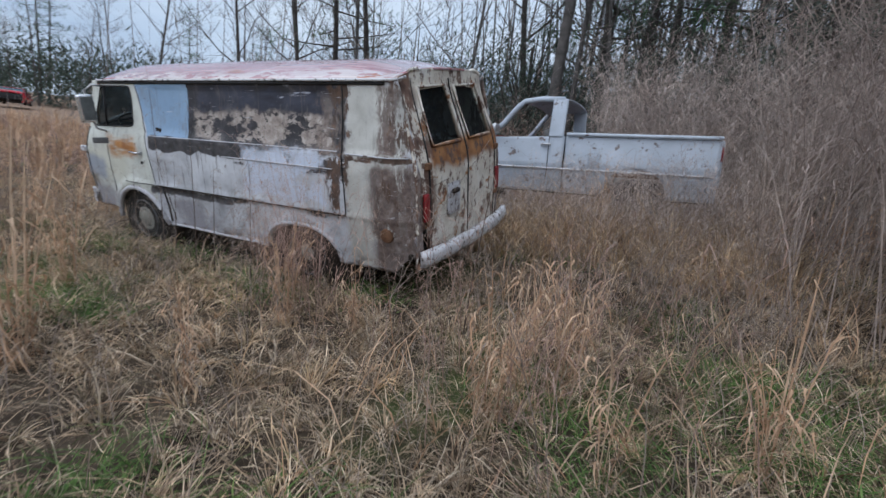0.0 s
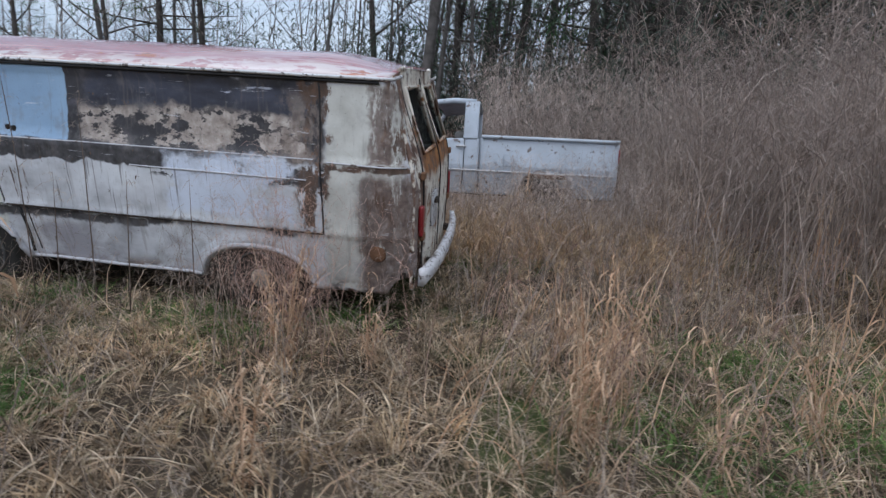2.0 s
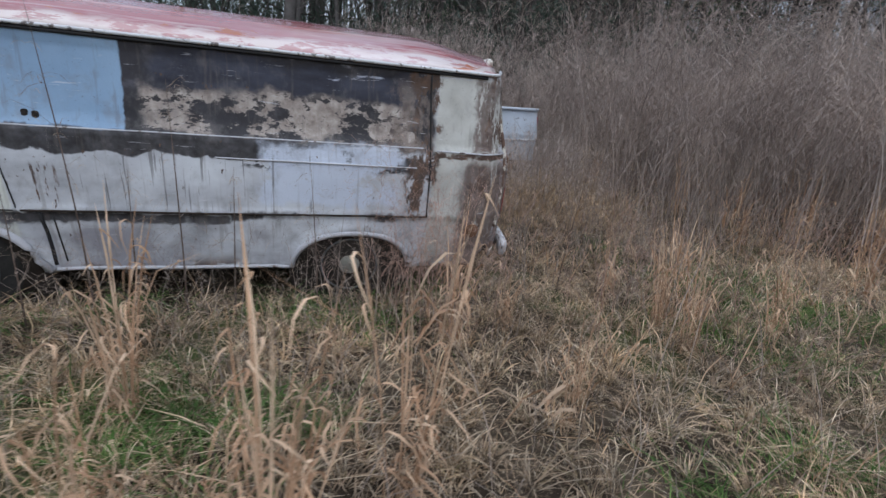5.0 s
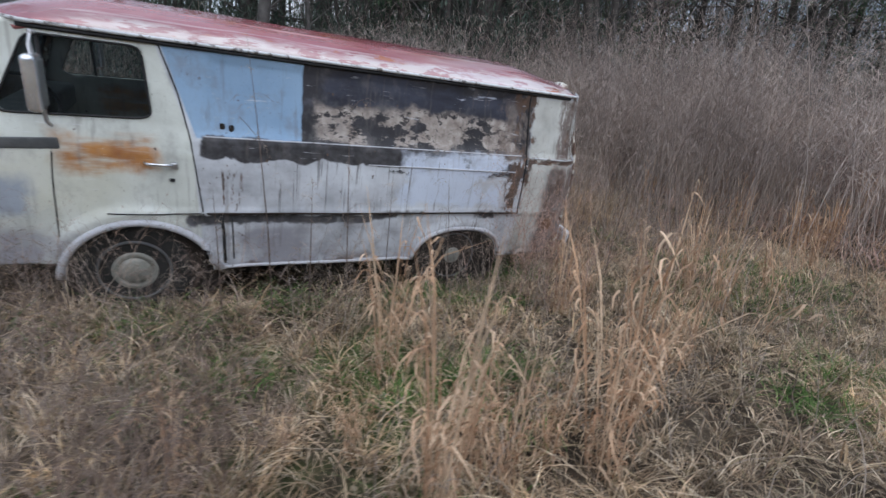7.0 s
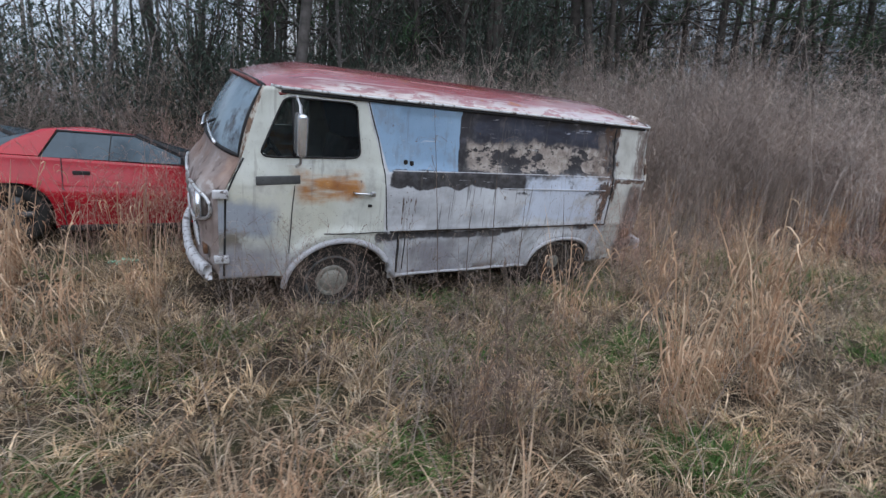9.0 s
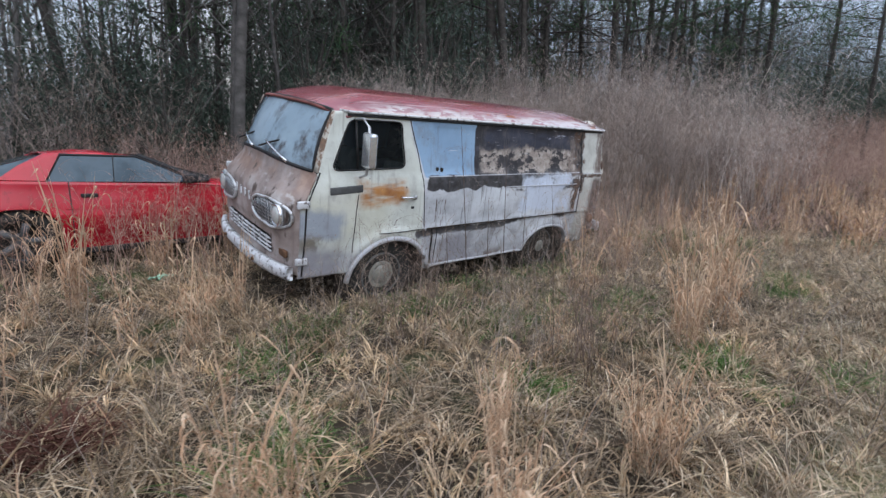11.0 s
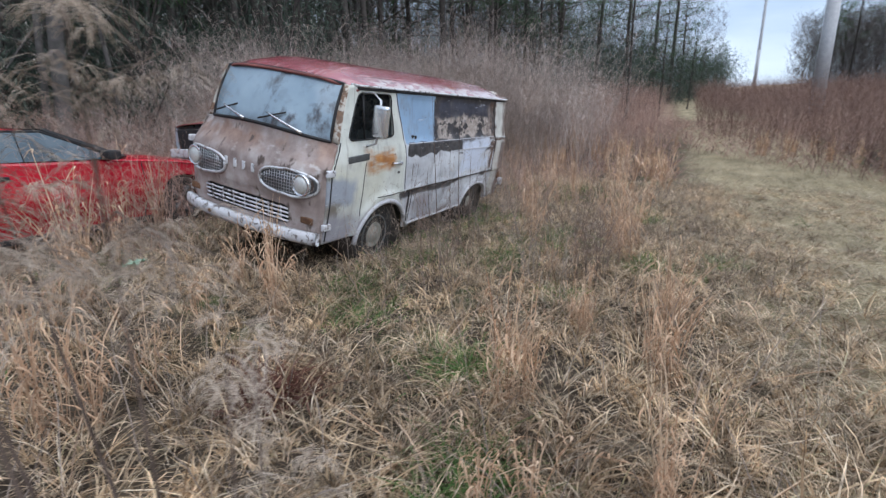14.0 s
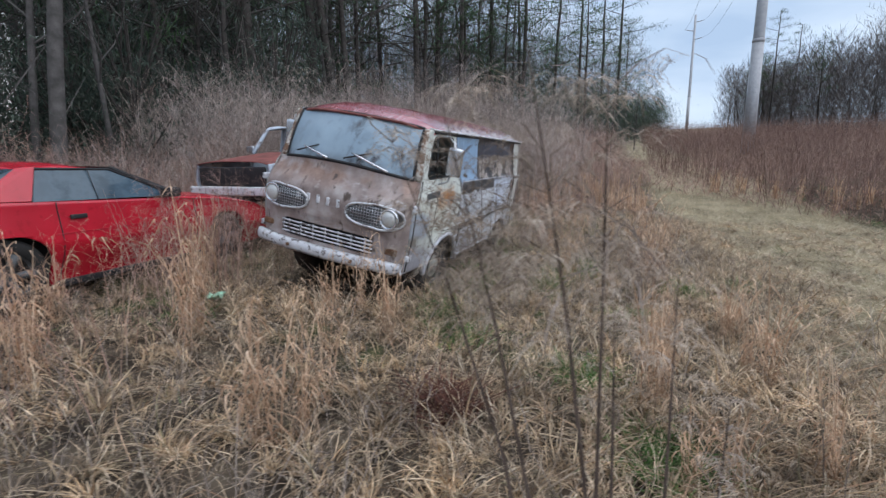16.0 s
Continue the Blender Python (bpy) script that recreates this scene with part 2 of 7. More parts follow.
    corner = n.math("MAXIMUM", corner, n.math("MULTIPLY", n.box(x, -3.26, -3.10, z, 1.20, 1.70, 0.02, wob), n.step(cor, 0.42, 0.50)))
    col = n.mix(n.math("MULTIPLY", corner, 0.9), col, n.ramp(n.noise(17, 7, rough=0.7, shift=73), (0.3, (0.075, 0.055, 0.050)), (0.55, (0.19, 0.145, 0.13)), (0.75, (0.42, 0.38, 0.36))))
    # black runs down from the band
    drip = n.math("MULTIPLY", n.box(x, -2.1, -0.45, z, 0.72, 1.14, 0.05, wob), n.step(n.noise(20, 3, (1.6, 1, 0.05), shift=81), 0.61, 0.65))
    col = n.mix(n.math("MULTIPLY", drip, n.math("ADD", n.math("MULTIPLY", n.noise(5, 4, shift=83), 0.9), 0.15)), col, (0.055, 0.050, 0.050))
    # dust and run marks over everything
    runs = n.step(n.noise(15, 4, (1.8, 1, 0.10), shift=21), 0.56, 0.70)
    col = n.mix(n.math("MULTIPLY", runs, 0.34), col, (0.15, 0.13, 0.12))
    col = n.mix(n.math("MULTIPLY", n.noise(1.1, 6, shift=23), 0.12), col, (0.25, 0.23, 0.21))
    # weathering at a finer scale: smudges, specks, scratches
    smudge = n.step(n.noise(5.5, 9, (1, 1, 0.7), 0.68, shift=51), 0.50, 0.70)
    col = n.mix(n.math("MULTIPLY", smudge, 0.42), col, (0.21, 0.20, 0.20))
    speck = n.step(n.noise(75, 4, rough=0.7, shift=53), 0.64, 0.70)
    col = n.mix(n.math("MULTIPLY", speck, 0.55), col, (0.10, 0.075, 0.06))
    scratch = n.step(n.noise(22, 5, (0.22, 1, 2.6), 0.7, shift=57), 0.645, 0.67)
    col = n.mix(n.math("MULTIPLY", scratch, 0.45), col, (0.70, 0.72, 0.76))
    n.bump(n.math("ADD", n.math("ADD", n.noise(50, 3), n.math("MULTIPLY", n.noise(5, 3), 2.0)), n.math("MULTIPLY", rust, -0.8)), 0.28, 0.004)
    return n.done(col, n.math("ADD", n.math("ADD", n.math("MULTIPLY", rust, 0.25), n.math("MULTIPLY", smudge, 0.15)), 0.48))


def mat_front():
    n = Nodes("weathered_front_paint", 0.52, 0.0, 0.4)
    x, y, z = n.xyz()
    col = n.ramp(n.noise(4.5, 7), (0.28, (0.14, 0.105, 0.095)), (0.48, (0.29, 0.235, 0.22)), (0.66, (0.44, 0.40, 0.39)))
    rb = n.math("MULTIPLY", n.step(z, 1.0, 1.2), n.step(n.noise(3, 6, shift=2), 0.42, 0.58))
    col = n.mix(rb, col, n.ramp(n.noise(12, 6), (0.3, (0.19, 0.115, 0.09)), (0.7, (0.33, 0.225, 0.18))))
    col = n.mix(n.step(n.noise(6.5, 7, (1, 0.6, 1), shift=4), 0.60, 0.72), col, (0.50, 0.47, 0.46))
    col = n.mix(n.step(n.noise(9, 7, (1, 1, 0.5), shift=7), 0.60, 0.68), col, (0.09, 0.065, 0.055))
    n.bump(n.noise(40, 4), 0.25, 0.004)
    return n.done(col)


def mat_roof():
    n = Nodes("sun_worn_roof_sky_sheen", 0.22, 0.0, 0.9)
    x, y, z = n.xyz()
    col = n.ramp(n.noise(2.4, 7, (0.4, 1.6, 1)), (0.30, (0.20, 0.035, 0.045)), (0.5, (0.31, 0.07, 0.085)), (0.64, (0.38, 0.13, 0.13)), (0.80, (0.52, 0.36, 0.33)))
    lines = n.step(n.noise(9, 5, (0.12, 2.2, 1), shift=3), 0.55, 0.68)
    col = n.mix(n.math("MULTIPLY", lines, 0.48), col, (0.58, 0.44, 0.44))
    ab = n.math("ABSOLUTE", y)
    # pale edge drawn wider rearward, in place of sky mirrored by the curve
    ab = n.math("ADD", ab, n.math("MULTIPLY", n.step(x, -1.2, -3.0), 0.045))
    pale = n.math("MULTIPLY", n.step(n.math("ADD", ab, n.wobble(4.5, 0.26, 8, stretch=(0.45, 1.3, 1))), 0.635, 0.70), n.step(x, 0.35, 0.0))
    pale = n.math("MULTIPLY", pale, n.math("SUBTRACT", 1.0, n.math("MULTIPLY", n.step(n.noise(11, 8, (0.4, 1, 1), 0.7, shift=19), 0.50, 0.56), 0.75)))
    col = n.mix(n.math("MULTIPLY", pale, 0.78), col, (0.60, 0.55, 0.53))
    # lavender over the rear half: grazing sky reflection painted in
    far = n.step(n.math("ADD", x, n.wobble(1.2, 1.4, shift=5)), -1.1, -2.6)
    col = n.mix(n.math("MULTIPLY", n.math("MULTIPLY", far, 0.45), n.step(n.noise(5, 7, (0.25, 1.8, 1), shift=12), 0.36, 0.56)), col, (0.62, 0.56, 0.60))
    col = n.mix(n.math("MULTIPLY", n.step(n.noise(3.3, 8, (0.5, 1.2, 1), 0.7, shift=9), 0.58, 0.63), n.step(x, 0.2, -0.6)), col, (0.36, 0.105, 0.045))
    n.bump(n.noise(45, 3), 0.03, 0.003)
    n.b.inputs["Coat Weight"].default_value, n.b.inputs["Coat Roughness"].default_value = 0.7, 0.10
    return n.done(col)


def mat_rear():
    n = Nodes("rusted_rear_paint", 0.75, 0.0, 0.25)
    x, y, z = n.xyz()
    col = n.ramp(n.noise(6, 7), (0.30, (0.46, 0.42, 0.37)), (0.55, (0.68, 0.65, 0.58)), (0.75, (0.76, 0.76, 0.74)))
    orange = n.math("MAXIMUM", n.box(y, -0.9, 0.56, z, 1.10, 1.30, 0.04, n.wobble(5, 0.15)), n.step(n.noise(7.5, 8, rough=0.68, shift=3), 0.58, 0.63))
    col = n.mix(orange, col, n.ramp(n.noise(10, 6), (0.3, (0.17, 0.075, 0.04)), (0.7, (0.40, 0.20, 0.085))))
    brown = n.math("MAXIMUM", n.math("MULTIPLY", n.step(y, 0.50, 0.58), n.step(n.noise(7.5, 8, (1, 1, 0.6), 0.7, shift=12), 0.44, 0.50)), n.step(n.noise(11, 9, (1, 1, 0.6), 0.72, shift=8), 0.53, 0.58))
    col = n.mix(brown, col, n.ramp(n.noise(14, 6), (0.3, (0.075, 0.048, 0.040)), (0.7, (0.21, 0.135, 0.105))))
    n.bump(n.noise(32, 5), 0.4, 0.006)
    return n.done(col)


def mat_glass(name, tint, dust, film_col, spec=0.6):
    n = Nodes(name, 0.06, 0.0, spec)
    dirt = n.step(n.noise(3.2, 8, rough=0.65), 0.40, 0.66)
    # this colour is dust on the van's panes, reflected sky on the cars
    col = n.mix(dirt, film_col, tuple(v * 0.75 for v in film_col))
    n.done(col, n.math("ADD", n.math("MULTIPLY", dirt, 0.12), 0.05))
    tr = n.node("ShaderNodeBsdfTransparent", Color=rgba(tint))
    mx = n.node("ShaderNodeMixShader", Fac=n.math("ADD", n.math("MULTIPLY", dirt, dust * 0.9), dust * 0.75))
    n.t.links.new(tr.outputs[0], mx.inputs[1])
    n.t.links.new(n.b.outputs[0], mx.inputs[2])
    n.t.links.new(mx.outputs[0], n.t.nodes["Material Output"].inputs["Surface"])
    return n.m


def mat_ground():
    n = Nodes("thatch_and_soil", 0.95, 0.0, 0.1)
    col = n.ramp(n.noise(3.5, 8), (0.3, (0.026, 0.020, 0.015)), (0.5, (0.060, 0.046, 0.034)), (0.7, (0.12, 0.094, 0.068)))
    green = n.step(n.noise(0.75, 6, shift=3), 0.53, 0.64)
    col = n.mix(n.math("MULTIPLY", green, 0.75), col, n.ramp(n.noise(9, 5), (0.3, (0.035, 0.055, 0.018)), (0.7, (0.10, 0.13, 0.045))))
    x, y, z = n.xyz()
    lc = n.math("SUBTRACT", y, n.math("MULTIPLY", n.math("MINIMUM", x, 0.0), 0.06))
    lane = n.math("MULTIPLY", n.step(n.math("ADD", lc, n.wobble(0.5, 1.6)), 3.7, 5.0), n.step(n.math("ADD", lc, n.wobble(0.3, 1.2)), 9.0, 8.2))
    mown = n.ramp(n.noise(2.2, 8, (0.4, 1, 1)), (0.3, (0.18, 0.155, 0.095)), (0.55, (0.33, 0.275, 0.18)), (0.75, (0.46, 0.385, 0.265)))
    col = n.mix(lane, col, mown)
    far = n.step(n.math("ABSOLUTE", n.math("SUBTRACT", x, 0.0)), 14.0, 30.0)
    col = n.mix(n.math("MULTIPLY", far, n.math("SUBTRACT", 1.0, lane)), col, n.ramp(n.noise(0.5, 7), (0.35, (0.20, 0.135, 0.10)), (0.65, (0.33, 0.235, 0.17))))
    col = n.mix(n.step(n.noise(28, 5), 0.58, 0.70), col, (0.30, 0.25, 0.18))
    n.bump(n.noise(30, 6), 0.9, 0.03)
    return n.done(col)


def chippy(name, c, chip, rough=0.6, metal=0.0, amount=0.56, scale=9.0):
    """Old paint or plating, stained and chipped down to rust."""
    n = Nodes(name, rough, metal, 0.4)
    col = n.ramp(n.noise(scale * 0.6, 6), (0.3, tuple(v * 0.68 for v in c)), (0.7, c))
    f = n.step(n.noise(scale * 2.2, 7, rough=0.7, shift=3), amount, amount + 0.04)
    col = n.mix(f, col, n.ramp(n.noise(scale * 5, 4), (0.3, tuple(v * 0.5 for v in chip)), (0.7, chip)))
    col = n.mix(n.math("MULTIPLY", n.noise(scale * 0.3, 5, shift=7), 0.45), col, tuple(v * 0.45 for v in c))
    n.bump(n.noise(scale * 6, 4), 0.3, 0.004)
    n.put(n.b.inputs["Metallic"], n.math("MULTIPLY", n.math("SUBTRACT", 1.0, f), metal))
    return n.done(col, n.math("ADD", n.math("MULTIPLY", f, 0.3), rough))


M_SIDE, M_FRONT, M_ROOF, M_REAR = mat_side(), mat_front(), mat_roof(), mat_rear()
def mat_windshield():
    """Pale dusty film, tinted blue for reflected sky, with rubbed and stained patches."""
    n = Nodes("dusty_sky_tinted_windshield", 0.12, 0.0, 0.7)
    x, y, z = n.xyz()
    # the sky's reflection is put into this pale blue
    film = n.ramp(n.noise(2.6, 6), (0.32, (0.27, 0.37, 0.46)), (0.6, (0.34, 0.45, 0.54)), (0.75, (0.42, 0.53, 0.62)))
    stain = n.math("MULTIPLY", n.step(n.noise(4.2, 8, (1, 1, 0.7), 0.62, shift=3), 0.48, 0.64), n.step(y, -0.15, 0.15))
    stain = n.math("MAXIMUM", stain, n.math("MULTIPLY", n.step(n.noise(7, 7, shift=8), 0.54, 0.68), 0.15))
    low = n.math("MULTIPLY", n.step(z, 1.42, 1.28), n.step(n.noise(5, 6, shift=5), 0.36, 0.56))
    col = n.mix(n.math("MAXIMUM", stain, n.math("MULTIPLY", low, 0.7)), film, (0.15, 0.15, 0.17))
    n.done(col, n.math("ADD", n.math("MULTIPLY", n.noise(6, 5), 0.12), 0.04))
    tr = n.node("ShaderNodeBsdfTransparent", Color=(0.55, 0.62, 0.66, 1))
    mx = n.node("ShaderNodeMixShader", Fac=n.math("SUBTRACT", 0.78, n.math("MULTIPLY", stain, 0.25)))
    n.t.links.new(tr.outputs[0], mx.inputs[1])
    n.t.links.new(n.b.outputs[0], mx.inputs[2])
    n.t.links.new(mx.outputs[0], n.t.nodes["Material Output"].inputs["Surface"])
    return n.m


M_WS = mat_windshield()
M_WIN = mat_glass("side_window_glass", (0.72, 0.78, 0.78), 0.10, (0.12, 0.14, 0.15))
# blue of the car glass stands in for mirrored sky
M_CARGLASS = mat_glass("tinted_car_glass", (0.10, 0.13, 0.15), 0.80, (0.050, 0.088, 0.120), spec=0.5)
M_RUBBER = plain("weathered_rubber", (0.030, 0.029, 0.028), 0.9)
M_BLACK = plain("black_trim", (0.022, 0.022, 0.024), 0.6)
M_DARK = plain("dirty_underbody", (0.035, 0.028, 0.024), 0.95)
M_INNER = plain("grey_interior_panel", (0.14, 0.15, 0.15), 0.8)
M_CHROME = chippy("pitted_chrome", (0.62, 0.63, 0.66), (0.16, 0.10, 0.07), 0.28, 0.85, 0.60, 12)
M_STEEL = plain("dull_galvanised_steel", (0.36, 0.37, 0.39), 0.6, 0.3, 0.15, 3)
M_WHITE = chippy("chipped_white_paint", (0.74, 0.75, 0.79), (0.14, 0.11, 0.10), 0.55, 0.0, 0.54, 9)
M_LAV = chippy("chalky_arch_paint", (0.62, 0.63, 0.68), (0.20, 0.15, 0.12), 0.55, 0.0, 0.58, 8)
M_HUBCAP = plain("dull_hubcap", (0.33, 0.33, 0.30), 0.5, 0.35, 0.4, 12)
M_RUST = plain("brown_rust", (0.16, 0.085, 0.05), 0.9, 0.0, 0.5, 12)
M_TAIL = plain("faded_red_lens", (0.24, 0.02, 0.025), 0.35, 0.0, 0.25, 14, 0.5)
M_BRIGHT = chippy("bright_worn_chrome", (0.86, 0.87, 0.90), (0.20, 0.15, 0.12), 0.18, 0.75, 0.66, 14)
M_PILLAR = chippy("rust_streaked_cream_paint", (0.60, 0.56, 0.50), (0.22, 0.11, 0.06), 0.55, 0.0, 0.48, 5)
M_BEZEL = chippy("rusted_bright_trim", (0.74, 0.75, 0.78), (0.20, 0.15, 0.12), 0.32, 0.4, 0.56, 7)
M_LENS = plain("headlamp_lens", (0.55, 0.56, 0.55), 0.18, 0.2, 0.2, 8, 0.6)
M_MESH = plain("dark_mesh_insert", (0.12, 0.125, 0.13), 0.6, 0.3)
M_RED = plain("dull_red_car_paint", (0.44, 0.012, 0.027), 0.22, 0.0, 0.16, 2.5, 0.6, 0.02)
M_MAROON = plain("rusty_maroon_paint", (0.22, 0.075, 0.065), 0.65, 0.0, 0.5, 6)
M_PICK = chippy("faded_pale_blue_paint", (0.52, 0.59, 0.68), (0.20, 0.15, 0.13), 0.55, 0.0, 0.60, 4)
M_SEAT = plain("cracked_grey_vinyl", (0.12, 0.12, 0.12), 0.7)
M_GROUND = mat_ground()
M_BARK = plain("grey_bark", (0.062, 0.055, 0.050), 0.95, 0.0, 0.5, 6)
M_PALEBARK = plain("pale_bark", (0.10, 0.094, 0.090), 0.95, 0.0, 0.45, 6)
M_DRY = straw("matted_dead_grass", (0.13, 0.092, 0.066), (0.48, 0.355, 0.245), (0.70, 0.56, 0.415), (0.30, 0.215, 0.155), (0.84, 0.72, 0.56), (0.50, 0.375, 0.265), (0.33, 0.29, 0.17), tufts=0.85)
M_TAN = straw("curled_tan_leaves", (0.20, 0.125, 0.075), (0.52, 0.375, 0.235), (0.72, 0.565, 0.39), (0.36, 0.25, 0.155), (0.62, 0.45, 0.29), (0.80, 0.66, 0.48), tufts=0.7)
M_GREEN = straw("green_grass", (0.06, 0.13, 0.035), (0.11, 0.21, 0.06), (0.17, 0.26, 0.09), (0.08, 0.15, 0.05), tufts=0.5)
M_SEDGE = straw("orange_broomsedge", (0.44, 0.26, 0.16), (0.64, 0.42, 0.275), (0.80, 0.60, 0.43), (0.53, 0.33, 0.21))
M_WEED = straw("brown_weed_stems", (0.20, 0.16, 0.135), (0.33, 0.27, 0.235), (0.44, 0.37, 0.32), (0.26, 0.21, 0.18))
M_BRUSH = straw("red_brown_brush", (0.29, 0.185, 0.155), (0.42, 0.28, 0.235), (0.54, 0.385, 0.325), (0.35, 0.23, 0.195))
M_HAZE = straw("pale_hazy_brush", (0.25, 0.20, 0.18), (0.38, 0.31, 0.28), (0.50, 0.42, 0.38), (0.31, 0.255, 0.23))
M_PALEBRUSH = straw("pale_grey_brown_brush", (0.40, 0.335, 0.305), (0.55, 0.465, 0.425), (0.66, 0.575, 0.53), (0.47, 0.39, 0.355))
M_REDWEED = straw("reddish_weeds", (0.36, 0.215, 0.165), (0.50, 0.315, 0.245), (0.60, 0.41, 0.32), (0.42, 0.26, 0.20))
M_FIELD = straw("dark_red_brown_brush", (0.15, 0.095, 0.080), (0.24, 0.155, 0.13), (0.33, 0.225, 0.19), (0.19, 0.12, 0.10))
M_PLUME = straw("pale_seed_plumes", (0.36, 0.29, 0.23), (0.50, 0.41, 0.33), (0.62, 0.53, 0.44))
M_BUSH = straw("dark_brown_weeds", (0.15, 0.105, 0.085), (0.24, 0.175, 0.145), (0.33, 0.25, 0.21))
M_STEM = straw("dark_tall_stems", (0.11, 0.085, 0.072), (0.17, 0.13, 0.11), (0.24, 0.185, 0.155))
M_TWIG = straw("bare_twigs", (0.085, 0.077, 0.075), (0.14, 0.128, 0.124), (0.21, 0.195, 0.187), trans=0.05)
M_NEEDLE = straw("pine_needles", (0.040, 0.085, 0.044), (0.064, 0.122, 0.058), (0.095, 0.158, 0.078))
M_CEDAR = straw("dark_evergreen", (0.046, 0.068, 0.058), (0.076, 0.104, 0.084), (0.115, 0.145, 0.115))

# ---------------------------------------------------------------- helpers
def mesh_of(name, verts, faces, material, smooth=True):
    me = bpy.data.meshes.new(name)
    me.from_pydata([tuple(v) for v in verts], [], faces)
    me.validate()
    me.materials.append(material)
    if smooth:
        me.polygons.foreach_set("use_smooth", [True] * len(me.polygons))
    me.update()
    return me


def mk(name, verts, faces, material, parent=None, label="", smooth=True, solid=0.0):
    ob = new(name, mesh_of(name, verts, faces, material, smooth))
    if parent is not None:
        ob.parent = parent
    if label:
        tagged(ob, label)
    if solid:
        s = ob.modifiers.new("thickness", "SOLIDIFY")
        s.thickness, s.offset = solid, -1.0
    return ob


def part(name, bm, material, parent, label=""):
    me = bpy.data.meshes.new(name)
    bm.to_mesh(me)
    bm.free()
    me.materials.append(material)
    me.polygons.foreach_set("use_smooth", [True] * len(me.polygons))
    ob = new(name, me)
    if parent is not None:
        ob.parent = parent
    if label:
        tagged(ob, label)
    return ob


def thing(name, m, label, category, group="", kind=""):
    ob = new(name)
    ob.empty_display_size = 0.2
    ob.matrix_basis = m
    return tagged(ob, label, category, group, kind)


def slab(cx, cy, cz, sx, sy, sz, bev=0.01, seg=2, rot=None):
    bm = bmesh.new()
    bmesh.ops.create_cube(bm, size=1.0)
    bmesh.ops.scale(bm, vec=(sx, sy, sz), verts=bm.verts)
    if bev:
        bmesh.ops.bevel(bm, geom=bm.edges[:], offset=bev, segments=seg, profile=0.6, affect="EDGES")
    m = Matrix.Translation((cx, cy, cz))
    if rot is not None:
        m = m @ rot
    bm.transform(m)
    return bm


def tube(points, radii, sides=8, caps=True):
    """verts and faces of a swept round bar."""
    vs, fs = [], []
    pts = [Vector(p) for p in points]
    for i, p in enumerate(pts):
        d = (pts[min(i + 1, len(pts) - 1)] - pts[max(i - 1, 0)]).normalized()
        a = d.orthogonal().normalized() if abs(d.z) > 0.9 else d.cross(Vector((0, 0, 1))).normalized()
        b = d.cross(a)
        r = radii[i] if isinstance(radii, (list, tuple)) else radii
        for k in range(sides):
            q = 2 * math.pi * k / sides
            vs.append(p + a * math.cos(q) * r + b * math.sin(q) * r)
    for i in range(len(pts) - 1):
        for k in range(sides):
            k2 = (k + 1) % sides
            fs.append((i * sides + k, i * sides + k2, (i + 1) * sides + k2, (i + 1) * sides + k))
    if caps:
        fs.append(tuple(range(sides - 1, -1, -1)))
        fs.append(tuple(range((len(pts) - 1) * sides, len(pts) * sides)))
    return vs, fs


def lathe(profile, sides=32, axis="y", centre=(0, 0, 0), caps=True):
    """A turned form: profile of (radius, height along the axis)."""
    vs, fs = [], []
    for r, h in profile:
        for k in range(sides):
            q = 2 * math.pi * k / sides
            c, s = r * math.cos(q), r * math.sin(q)
            v = (c, h, s) if axis == "y" else ((c, s, h) if axis == "z" else (h, c, s))
            vs.append(tuple(v[i] + centre[i] for i in range(3)))
    n = len(profile)
    for i in range(n - 1):
        for k in range(sides):
            k2 = (k + 1) % sides
            fs.append((i * sides + k, (i + 1) * sides + k, (i + 1) * sides + k2, i * sides + k2))
    if caps:
        fs.append(tuple(range(sides)))
        fs.append(tuple(range(n * sides - 1, (n - 1) * sides - 1, -1)))
    return vs, fs


def smooth(a, b, v):
    t = min(1.0, max(0.0, (v - a) / (b - a)))
    return t * t * (3 - 2 * t)


def sheet(us, vs_, surf, holes):
    """A curved sheet over a grid of two coordinates, with cut-outs given as signed distances (negative inside)."""
    nu, nv = len(us), len(vs_)
    verts, inside = [], []
    for v in vs_:
        for u in us:
            p, hit = [u, v], False
            for sd in holes:
                d = sd(*p)
                if d < 0:
                    hit = True
                    e = 1e-4
                    g = ((sd(p[0] + e, p[1]) - d) / e, (sd(p[0], p[1] + e) - d) / e)
                    l2 = g[0] ** 2 + g[1] ** 2 + 1e-9
                    if d > -0.06:
                        p[0] -= g[0] * d / l2
                        p[1] -= g[1] * d / l2
            inside.append(hit)
            verts.append(surf(*p))
    faces = []
    for j in range(nv - 1):
        for i in range(nu - 1):
            q = (j * nu + i, j * nu + i + 1, (j + 1) * nu + i + 1, (j + 1) * nu + i)
            if not all(inside[k] for k in q):
                faces.append(q)
    used = sorted({k for q in faces for k in q})
    idx = {k: i for i, k in enumerate(used)}
    return [verts[k] for k in used], [tuple(idx[k] for k in q) for q in faces]


def poly_sd(pts, r):
    """Signed distance to a convex polygon (anticlockwise) with rounded corners."""
    n = len(pts)

    def sd(u, v):
        best, worst = 1e9, -1e9
        for i in range(n):
            ax, ay = pts[i]
            bx, by = pts[(i + 1) % n]
            ex, ey = bx - ax, by - ay
            l = math.hypot(ex, ey)
            d = ((v - ay) * ex - (u - ax) * ey) / l
            worst = max(worst, -d)
            t = min(1, max(0, ((u - ax) * ex + (v - ay) * ey) / (l * l)))
            best = min(best, math.hypot(u - ax - t * ex, v - ay - t * ey))
        return (best if worst > 0 else worst) - r
    return sd


